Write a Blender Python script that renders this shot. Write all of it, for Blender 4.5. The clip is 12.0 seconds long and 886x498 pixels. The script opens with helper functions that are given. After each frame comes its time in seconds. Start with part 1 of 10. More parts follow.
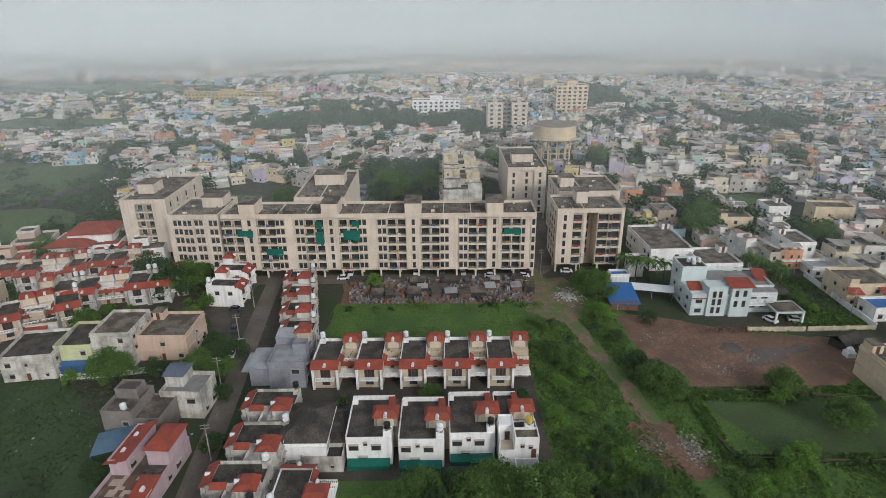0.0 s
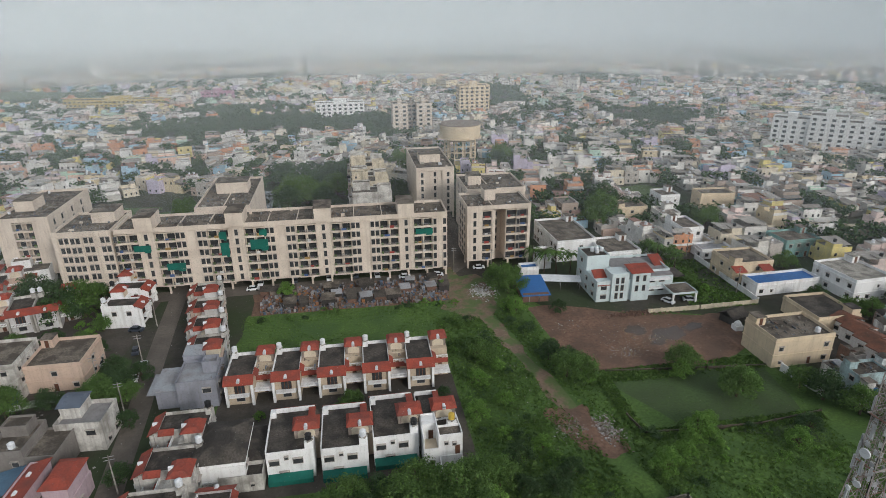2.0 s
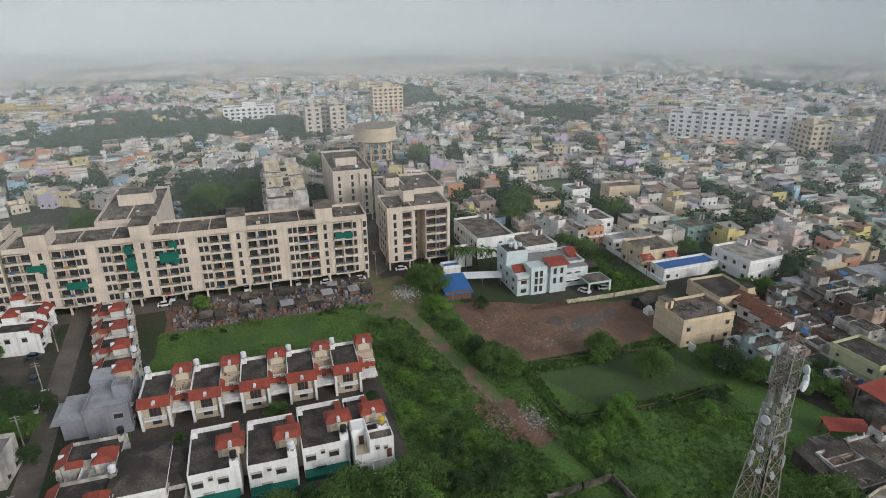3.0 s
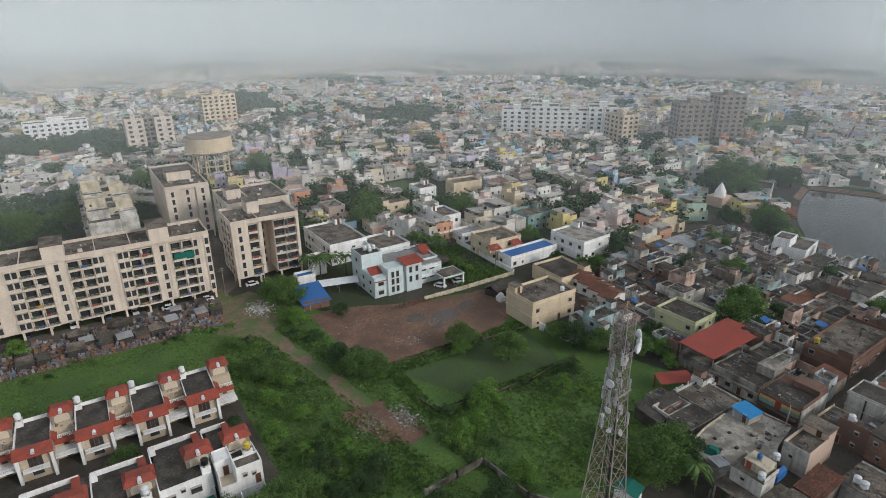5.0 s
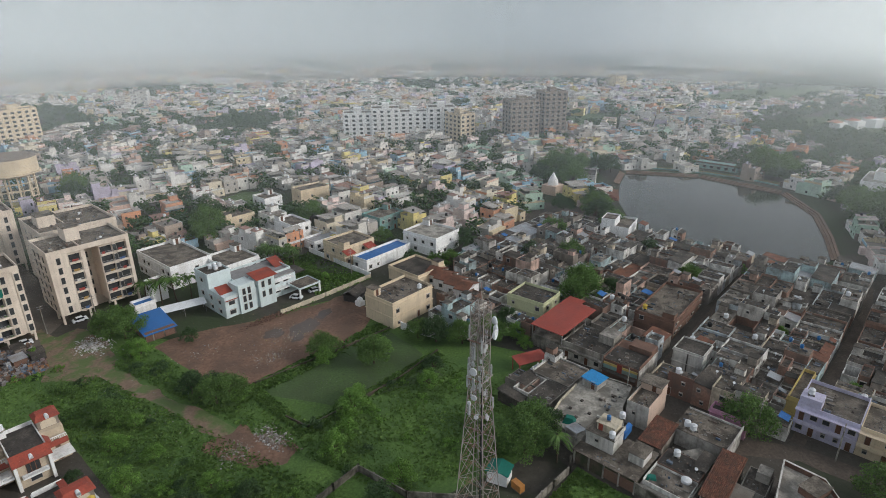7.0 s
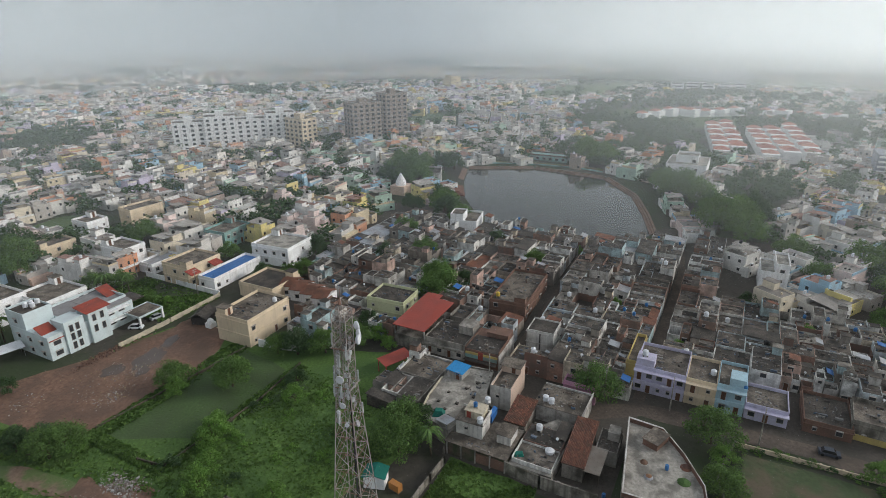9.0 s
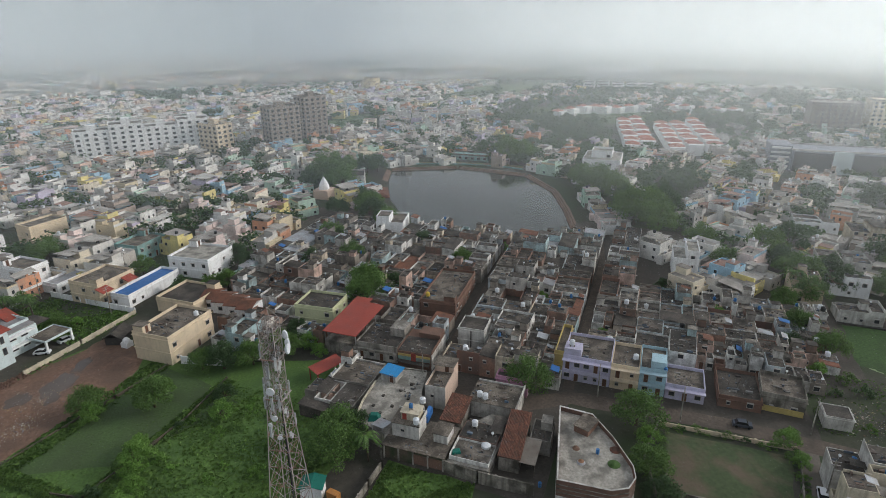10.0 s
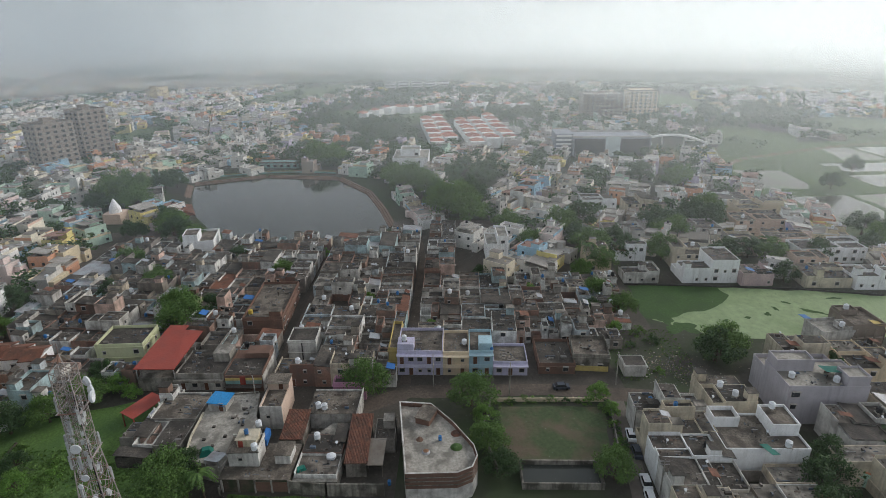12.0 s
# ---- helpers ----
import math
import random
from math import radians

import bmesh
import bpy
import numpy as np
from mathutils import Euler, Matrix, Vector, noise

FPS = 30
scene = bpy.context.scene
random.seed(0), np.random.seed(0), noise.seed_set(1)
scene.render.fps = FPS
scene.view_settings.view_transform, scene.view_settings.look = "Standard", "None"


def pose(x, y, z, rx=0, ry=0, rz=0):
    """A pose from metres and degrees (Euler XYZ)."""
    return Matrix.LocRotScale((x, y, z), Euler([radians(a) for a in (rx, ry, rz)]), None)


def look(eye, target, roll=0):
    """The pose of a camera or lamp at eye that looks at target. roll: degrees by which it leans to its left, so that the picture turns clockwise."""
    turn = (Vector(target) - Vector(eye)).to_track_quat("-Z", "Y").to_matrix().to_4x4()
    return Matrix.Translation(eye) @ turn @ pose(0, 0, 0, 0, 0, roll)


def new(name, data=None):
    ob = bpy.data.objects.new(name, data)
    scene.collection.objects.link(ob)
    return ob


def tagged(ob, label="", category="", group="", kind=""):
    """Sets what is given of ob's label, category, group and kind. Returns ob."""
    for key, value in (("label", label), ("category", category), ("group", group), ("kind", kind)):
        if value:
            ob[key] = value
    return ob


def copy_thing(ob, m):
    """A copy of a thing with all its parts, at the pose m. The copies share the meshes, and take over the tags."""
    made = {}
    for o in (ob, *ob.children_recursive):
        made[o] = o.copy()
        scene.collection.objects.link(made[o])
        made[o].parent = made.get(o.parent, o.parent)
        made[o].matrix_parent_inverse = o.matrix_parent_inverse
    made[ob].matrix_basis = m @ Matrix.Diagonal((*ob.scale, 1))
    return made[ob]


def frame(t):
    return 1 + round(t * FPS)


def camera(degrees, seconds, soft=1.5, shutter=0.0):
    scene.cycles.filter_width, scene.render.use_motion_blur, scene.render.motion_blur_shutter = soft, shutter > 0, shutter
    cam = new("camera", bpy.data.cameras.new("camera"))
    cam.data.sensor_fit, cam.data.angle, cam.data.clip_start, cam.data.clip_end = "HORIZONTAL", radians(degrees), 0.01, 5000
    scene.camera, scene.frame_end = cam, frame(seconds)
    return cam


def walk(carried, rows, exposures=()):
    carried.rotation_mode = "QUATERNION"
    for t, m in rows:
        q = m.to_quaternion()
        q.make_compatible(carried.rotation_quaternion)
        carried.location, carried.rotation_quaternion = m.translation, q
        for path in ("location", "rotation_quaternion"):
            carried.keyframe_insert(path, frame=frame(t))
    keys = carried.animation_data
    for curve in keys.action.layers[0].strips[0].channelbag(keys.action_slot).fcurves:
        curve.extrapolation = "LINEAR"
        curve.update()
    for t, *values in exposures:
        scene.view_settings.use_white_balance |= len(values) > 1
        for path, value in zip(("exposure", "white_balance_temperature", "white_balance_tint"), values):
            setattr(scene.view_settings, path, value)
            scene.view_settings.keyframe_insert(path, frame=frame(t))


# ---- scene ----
cam = camera(73.59, 12.0, soft=0.65)
H = 83.0
PATH = [
    (0.0, -0.3, -21.99, 0.53), (0.5, -1.85, -22.0, 0.5), (1.0, -3.45, -21.98, 0.5), (1.5, -5.7, -21.97, 0.49),
    (2.0, -9.34, -21.94, 0.46), (2.5, -13.5, -21.92, 0.4), (3.0, -17.48, -21.88, 0.37), (4.0, -25.05, -21.8, 0.37),
    (5.0, -32.62, -21.72, 0.38), (5.5, -36.41, -21.69, 0.4), (6.0, -40.17, -21.64, 0.4), (6.5, -43.93, -21.59, 0.42),
    (7.0, -47.72, -21.54, 0.43), (8.0, -55.23, -21.47, 0.43), (9.0, -62.73, -21.41, 0.43), (9.5, -66.5, -21.39, 0.46),
    (10.0, -70.27, -21.35, 0.5), (10.5, -74.32, -21.32, 0.53), (11.0, -78.38, -21.29, 0.56),
    (11.5, -83.1, -21.27, 0.59), (12.0, -88.66, -21.27, 0.61)]
walk(cam, [(t, pose(0, 0, H, 90 + p, r, y)) for t, y, p, r in PATH], [(0, 0.0), (3, 0.02), (6, 0.08), (9, 0.14), (12, 0.12)])

# ---- light ----
SUN_AZ, SUN_EL = 150.0, 26.0  # clockwise from +y, and above the horizon
world = bpy.data.worlds.new("sky")
scene.world = world
world.use_nodes = True
wn, wl = world.node_tree.nodes, world.node_tree.links
sky = wn.new("ShaderNodeTexSky")
sky.sky_type, sky.sun_disc = "NISHITA", False
sky.sun_elevation, sky.sun_rotation = radians(SUN_EL), radians(SUN_AZ)
sky.air_density, sky.dust_density, sky.ozone_density = 1.0, 2.5, 2.0
hsv = wn.new("ShaderNodeHueSaturation")
hsv.inputs["Saturation"].default_value = 0.45
wl.new(sky.outputs["Color"], hsv.inputs["Color"])
veil = wn.new("ShaderNodeMix")  # thin even cloud over the clear sky
veil.data_type = "RGBA"
veil.inputs[0].default_value = 0.5
veil.inputs[7].default_value = (4.0, 4.35, 4.6, 1)
wl.new(hsv.outputs["Color"], veil.inputs[6])
wl.new(veil.outputs[2], wn["Background"].inputs["Color"])
wn["Background"].inputs["Strength"].default_value = 0.13
sun_data = bpy.data.lights.new("sun", "SUN")
sun_data.energy, sun_data.angle, sun_data.color = 1.4, radians(12), (1.0, 0.97, 0.92)
sun = new("sun", sun_data)
az, el = radians(SUN_AZ), radians(SUN_EL)
sun.matrix_world = look((0, 0, 300), (-300 * math.sin(az) * math.cos(el), -300 * math.cos(az) * math.cos(el), 300 - 300 * math.sin(el)))

# ---- materials ----


def ramp_colors(nt, colors, fac, constant=True):
    r = nt.nodes.new("ShaderNodeValToRGB")
    r.color_ramp.interpolation = "CONSTANT" if constant else "LINEAR"
    el_ = r.color_ramp.elements
    while len(el_) < len(colors):
        el_.new(0.5)
    for i, c in enumerate(colors):
        el_[i].position = i / len(colors) if constant else i / (len(colors) - 1)
        el_[i].color = (*c, 1)
    nt.links.new(fac, r.inputs["Fac"])
    return r.outputs["Color"]


def noise_fac(nt, vec, scale, detail=4.0, lo=0.35, hi=0.65, stretch=(1, 1, 1)):
    m = nt.nodes.new("ShaderNodeMapping")
    m.inputs["Scale"].default_value = stretch
    nt.links.new(vec, m.inputs["Vector"])
    n = nt.nodes.new("ShaderNodeTexNoise")
    n.inputs["Scale"].default_value, n.inputs["Detail"].default_value = scale, detail
    nt.links.new(m.outputs["Vector"], n.inputs["Vector"])
    r = nt.nodes.new("ShaderNodeMapRange")
    r.inputs["From Min"].default_value, r.inputs["From Max"].default_value = lo, hi
    nt.links.new(n.outputs["Fac"], r.inputs["Value"])
    return r.outputs["Result"]


def mix_rgb(nt, fac, a, b, blend="MIX"):
    m = nt.nodes.new("ShaderNodeMix")
    m.data_type, m.blend_type = "RGBA", blend
    for value, socket in ((fac, m.inputs[0]), (a, m.inputs[6]), (b, m.inputs[7])):
        if isinstance(value, (int, float)):
            socket.default_value = value
        elif isinstance(value, tuple):
            socket.default_value = (*value, 1)
        else:
            nt.links.new(value, socket)
    return m.outputs[2]


def mat(name, base, stain=None, stain_scale=0.3, stain_amount=0.6, grain=0.25, grain_scale=3.0, rough=0.85, metal=0.0,
        bump=0.3, streaks=0.0, pick="", stretch=(1, 1, 1), lo=0.4, hi=0.7):
    """base: a colour, or a list from which Object Info's Random ('object'), the island ('island') or the tint attribute ('tint') picks."""
    m = bpy.data.materials.new(name)
    m.use_nodes = True
    nt = m.node_tree
    bsdf = nt.nodes["Principled BSDF"]
    pos = nt.nodes.new("ShaderNodeNewGeometry")
    vec = pos.outputs["Position"]
    if isinstance(base, list):
        if pick == "object":
            fac = nt.nodes.new("ShaderNodeObjectInfo").outputs["Random"]
        elif pick == "tint":
            a = nt.nodes.new("ShaderNodeAttribute")
            a.attribute_name = "tint"
            fac = a.outputs["Fac"]
        else:
            fac = pos.outputs["Random Per Island"]
        col = ramp_colors(nt, base, fac, pick != "island")
    else:
        c = nt.nodes.new("ShaderNodeRGB")
        c.outputs[0].default_value = (*base, 1)
        col = c.outputs[0]
    fine = noise_fac(nt, vec, grain_scale, 5.0, 0.3, 0.7)
    g = ramp_colors(nt, [(1 - grain,) * 3, (1 + 0.0,) * 3], fine, False)
    col = mix_rgb(nt, 1.0, col, g, "MULTIPLY")
    if stain:
        f = noise_fac(nt, vec, stain_scale, 6.0, lo, hi, stretch)
        k = nt.nodes.new("ShaderNodeMath")
        k.operation = "MULTIPLY"
        k.inputs[1].default_value = stain_amount
        nt.links.new(f, k.inputs[0])
        col = mix_rgb(nt, k.outputs[0], col, stain)
        if streaks:
            f2 = noise_fac(nt, vec, 1.0, 4.0, 0.5, 0.75, (1.1, 1.1, 0.07))
            k2 = nt.nodes.new("ShaderNodeMath")
            k2.operation = "MULTIPLY"
            k2.inputs[1].default_value = streaks
            nt.links.new(f2, k2.inputs[0])
            col = mix_rgb(nt, k2.outputs[0], col, stain)
    nt.links.new(col, bsdf.inputs["Base Color"])
    bsdf.inputs["Roughness"].default_value, bsdf.inputs["Metallic"].default_value = rough, metal
    bsdf.inputs["Specular IOR Level"].default_value = 0.3
    if bump:
        b = nt.nodes.new("ShaderNodeBump")
        b.inputs["Strength"].default_value, b.inputs["Distance"].default_value = bump, 0.08
        nt.links.new(fine, b.inputs["Height"])
        nt.links.new(b.outputs["Normal"], bsdf.inputs["Normal"])
    return m


DIRT = (0.13, 0.115, 0.1)
M_CREAM = mat("cream_plaster", (0.74, 0.645, 0.55), (0.42, 0.34, 0.28), 0.2, 0.45, 0.15, 2.0, streaks=0.5)
M_WHITE = mat("white_plaster", (0.87, 0.87, 0.87), (0.36, 0.33, 0.3), 0.3, 0.3, 0.08, 2.0, streaks=0.4, lo=0.5, hi=0.75)
M_PALEBLUE = mat("pale_blue_plaster", (0.64, 0.73, 0.74), (0.3, 0.32, 0.33), 0.25, 0.35, 0.12, 2.0, streaks=0.4)
M_BEIGE = mat("beige_plaster", (0.74, 0.61, 0.44), (0.36, 0.29, 0.22), 0.25, 0.35, 0.12, 2.0, streaks=0.4)
M_LAVENDER = mat("lavender_plaster", (0.58, 0.55, 0.7), (0.3, 0.28, 0.34), 0.3, 0.4, 0.15, 2.0, streaks=0.4)
M_SKYBLUE = mat("sky_blue_plaster", (0.42, 0.6, 0.68), (0.25, 0.28, 0.3), 0.3, 0.4, 0.15, 2.0, streaks=0.4)
M_PINK = mat("pink_plaster", (0.55, 0.28, 0.4), (0.25, 0.15, 0.18), 0.3, 0.5, 0.15, 2.0, streaks=0.4)
M_GREY = mat("grey_plaster", (0.3, 0.31, 0.36), (0.17, 0.17, 0.18), 0.3, 0.5, 0.15, 2.0, streaks=0.4)
M_OLDTOWN = mat("old_town_wall", [(0.66, 0.62, 0.56), (0.27, 0.15, 0.11), (0.84, 0.83, 0.79), (0.4, 0.35, 0.3), (0.7, 0.6, 0.46), (0.78, 0.76, 0.72), (0.24, 0.13, 0.1), (0.56, 0.53, 0.49),
                                  (0.66, 0.46, 0.38), (0.3, 0.26, 0.22), (0.44, 0.58, 0.6), (0.84, 0.83, 0.8), (0.34, 0.2, 0.15), (0.58, 0.64, 0.67), (0.3, 0.27, 0.24), (0.72, 0.69, 0.64)],
                (0.12, 0.105, 0.09), 0.45, 0.65, 0.25, 2.5, streaks=0.6, pick="object", lo=0.42, hi=0.66)
M_COLONY = mat("colony_wall", [(0.7, 0.7, 0.69), (0.62, 0.55, 0.42), (0.72, 0.66, 0.6), (0.6, 0.45, 0.36), (0.68, 0.68, 0.7)], (0.34, 0.3, 0.27), 0.3, 0.5, 0.15, 2.0,
               streaks=0.5, pick="object")
M_ROOF = mat("weathered_concrete_roof", (0.26, 0.22, 0.18), (0.065, 0.055, 0.045), 0.3, 0.85, 0.6, 2.6, bump=0.8, lo=0.42, hi=0.58)
M_ROOFDARK = mat("dark_concrete_roof", (0.13, 0.112, 0.095), (0.036, 0.032, 0.029), 0.3, 0.85, 0.6, 2.6, bump=0.8, lo=0.4, hi=0.6)
M_ROOFPALE = mat("pale_concrete_roof", (0.44, 0.41, 0.36), (0.13, 0.12, 0.105), 0.3, 0.8, 0.4, 1.8, bump=0.4, lo=0.45, hi=0.6)
M_REDTILE = mat("red_roof_paint", (0.36, 0.072, 0.045), (0.15, 0.05, 0.04), 0.4, 0.75, 0.3, 3.0, rough=0.7)
M_CLAY = mat("clay_roof_tiles", [(0.23, 0.09, 0.058), (0.15, 0.06, 0.042), (0.28, 0.12, 0.075), (0.11, 0.055, 0.042)], (0.06, 0.045, 0.036), 0.5, 0.7, 0.4, 4.0, pick="island")
M_REDSHEET = mat("red_metal_sheet", (0.34, 0.062, 0.042), (0.2, 0.05, 0.04), 0.3, 0.5, 0.12, 2.0, rough=0.5)
M_BLUESHEET = mat("blue_tarpaulin", (0.03, 0.15, 0.42), (0.03, 0.09, 0.24), 0.4, 0.4, 0.2, 2.0, rough=0.5)
M_GREENNET = mat("green_shade_net", (0.008, 0.15, 0.115), (0.008, 0.09, 0.07), 0.5, 0.4, 0.2, 2.0, rough=0.7)
M_TIN = mat("galvanised_sheet", (0.42, 0.44, 0.47), (0.2, 0.15, 0.12), 0.3, 0.6, 0.2, 2.0, rough=0.5, metal=0.3)
M_BRICK = mat("red_brick", (0.23, 0.13, 0.095), (0.1, 0.07, 0.058), 0.4, 0.6, 0.3, 4.0, bump=0.5)
# plain dark colour for some walls, and for shade painted in an opening
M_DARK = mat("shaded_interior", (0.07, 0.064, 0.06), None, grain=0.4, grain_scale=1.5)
M_PANE = mat("window_glass", (0.065, 0.07, 0.075), None, grain=0.5, grain_scale=0.8, rough=0.15, bump=0)
M_FRAME = mat("window_frame_paint", (0.5, 0.46, 0.42), DIRT, 0.6, 0.4, 0.2)
M_WOOD = mat("brown_door_wood", (0.16, 0.07, 0.04), (0.08, 0.04, 0.03), 0.8, 0.5, 0.3, 4.0)
M_METAL = mat("galvanised_steel", (0.45, 0.45, 0.46), (0.24, 0.14, 0.1), 0.6, 0.5, 0.2, 3.0, rough=0.5, metal=0.5)
M_RUST = mat("red_white_tower_paint", [(0.34, 0.1, 0.06), (0.45, 0.43, 0.41), (0.26, 0.12, 0.085)], (0.2, 0.12, 0.09), 0.7, 0.4, 0.2, pick="island")
M_TANKW = mat("white_plastic", (0.75, 0.77, 0.8), (0.45, 0.45, 0.44), 0.8, 0.3, 0.1, rough=0.5)
M_TANKB = mat("black_plastic", (0.02, 0.021, 0.023), (0.07, 0.07, 0.07), 0.8, 0.3, 0.1, rough=0.5)
M_TANKC = mat("blue_plastic", (0.03, 0.16, 0.4), (0.1, 0.16, 0.25), 0.8, 0.3, 0.1, rough=0.5)
M_TANKY = mat("yellow_plastic", (0.6, 0.42, 0.06), (0.35, 0.28, 0.12), 0.8, 0.3, 0.1, rough=0.5)
M_BARK = mat("bark", (0.12, 0.085, 0.06), (0.05, 0.04, 0.03), 1.5, 0.6, 0.4, 6.0, bump=0.8)
M_LEAF = mat("leaves", [(0.0744, 0.143, 0.0367), (0.114, 0.212, 0.0503), (0.166, 0.286, 0.0629), (0.0915, 0.177, 0.0434)], None, grain=0.3, grain_scale=0.35, rough=0.6, pick="island", bump=0)
M_LEAFLIGHT = mat("bright_leaves", [(0.107, 0.225, 0.0394), (0.169, 0.326, 0.0562), (0.214, 0.383, 0.0731), (0.124, 0.247, 0.045)], None, grain=0.3, grain_scale=0.35, rough=0.6, pick="island", bump=0)
M_LEAFDARK = mat("dark_leaves", [(0.0425, 0.085, 0.0325), (0.0625, 0.122, 0.0425), (0.0875, 0.156, 0.05)], None, grain=0.3, grain_scale=0.35, rough=0.6, pick="island", bump=0)


def leafy(m, share=0.35):
    """Lets part of the light pass through a leaf."""
    nt = m.node_tree
    bsdf, out = nt.nodes["Principled BSDF"], nt.nodes["Material Output"]
    thin, both = nt.nodes.new("ShaderNodeBsdfTranslucent"), nt.nodes.new("ShaderNodeMixShader")
    nt.links.new(bsdf.inputs["Base Color"].links[0].from_socket, thin.inputs["Color"])
    both.inputs[0].default_value = share
    nt.links.new(bsdf.outputs[0], both.inputs[1])
    nt.links.new(thin.outputs[0], both.inputs[2])
    nt.links.new(both.outputs[0], out.inputs["Surface"])
    return m


for m_ in (M_LEAF, M_LEAFLIGHT, M_LEAFDARK):
    leafy(m_)
M_GROUND = mat("earth_and_weeds", (0.075, 0.068, 0.055), (0.035, 0.055, 0.02), 0.035, 0.9, 0.35, 0.6, bump=0.6, lo=0.42, hi=0.58)
M_GRASS = mat("rough_grass", (0.115, 0.208, 0.0437), (0.0546, 0.107, 0.0283), 0.09, 0.85, 0.55, 1.6, bump=0.8, lo=0.38, hi=0.64)
M_FIELD = mat("field_grass", (0.0797, 0.133, 0.0446), (0.0531, 0.0797, 0.0319), 0.12, 0.85, 0.45, 1.8, bump=0.6, lo=0.4, hi=0.62)
M_FARFIELD = mat("crop_field", (0.1, 0.15, 0.058), (0.06, 0.092, 0.042), 0.01, 0.8, 0.2, 0.2, bump=0)
M_MUD = mat("reddish_bare_earth", (0.255, 0.148, 0.102), (0.12, 0.077, 0.057), 0.16, 0.9, 0.5, 1.1, bump=0.8, lo=0.38, hi=0.62)
M_TRACK = mat("earth_track", (0.241, 0.167, 0.121), (0.0862, 0.138, 0.0437), 0.25, 0.9, 0.4, 1.2, bump=0.6, lo=0.42, hi=0.58)
M_ROAD = mat("worn_concrete_road", (0.175, 0.15, 0.128), (0.085, 0.074, 0.063), 0.12, 0.8, 0.25, 1.2, bump=0.3)
M_WATER = mat("pond_water", (0.045, 0.05, 0.045), None, grain=0.2, grain_scale=0.05, rough=0.06, bump=0)
M_SCUM = mat("green_pond_scum", (0.27, 0.355, 0.175), (0.15, 0.225, 0.085), 0.05, 0.7, 0.25, 0.5, rough=0.6, lo=0.5, hi=0.66, bump=0)
M_RUBBLE = mat("rubble", [(0.34, 0.3, 0.27), (0.2, 0.16, 0.13), (0.55, 0.54, 0.53), (0.16, 0.12, 0.1)], None, grain=0.3, pick="island")
M_CITY = mat("city_wall", [(0.76, 0.74, 0.7), (0.78, 0.69, 0.54), (0.6, 0.58, 0.55), (0.87, 0.86, 0.83), (0.74, 0.62, 0.42), (0.53, 0.49, 0.45), (0.76, 0.52, 0.42), (0.8, 0.78, 0.75), (0.8, 0.74, 0.62),
                           (0.45, 0.36, 0.3), (0.87, 0.84, 0.78), (0.68, 0.33, 0.19), (0.78, 0.66, 0.26), (0.87, 0.86, 0.84), (0.36, 0.58, 0.74), (0.8, 0.78, 0.74), (0.5, 0.68, 0.56), (0.84, 0.68, 0.64), (0.84, 0.83, 0.81), (0.62, 0.56, 0.72)],
             (0.3, 0.27, 0.24), 0.16, 0.45, 0.15, 1.0, pick="tint", bump=0, streaks=0.3)
M_CITYROOF = mat("city_roof", [(0.44, 0.41, 0.37), (0.32, 0.29, 0.26), (0.54, 0.51, 0.47), (0.25, 0.225, 0.2), (0.46, 0.43, 0.39), (0.34, 0.2, 0.16), (0.4, 0.37, 0.34), (0.6, 0.58, 0.54)],
                 (0.16, 0.145, 0.13), 0.2, 0.6, 0.3, 0.8, pick="tint", bump=0)

# ---- building blocks ----


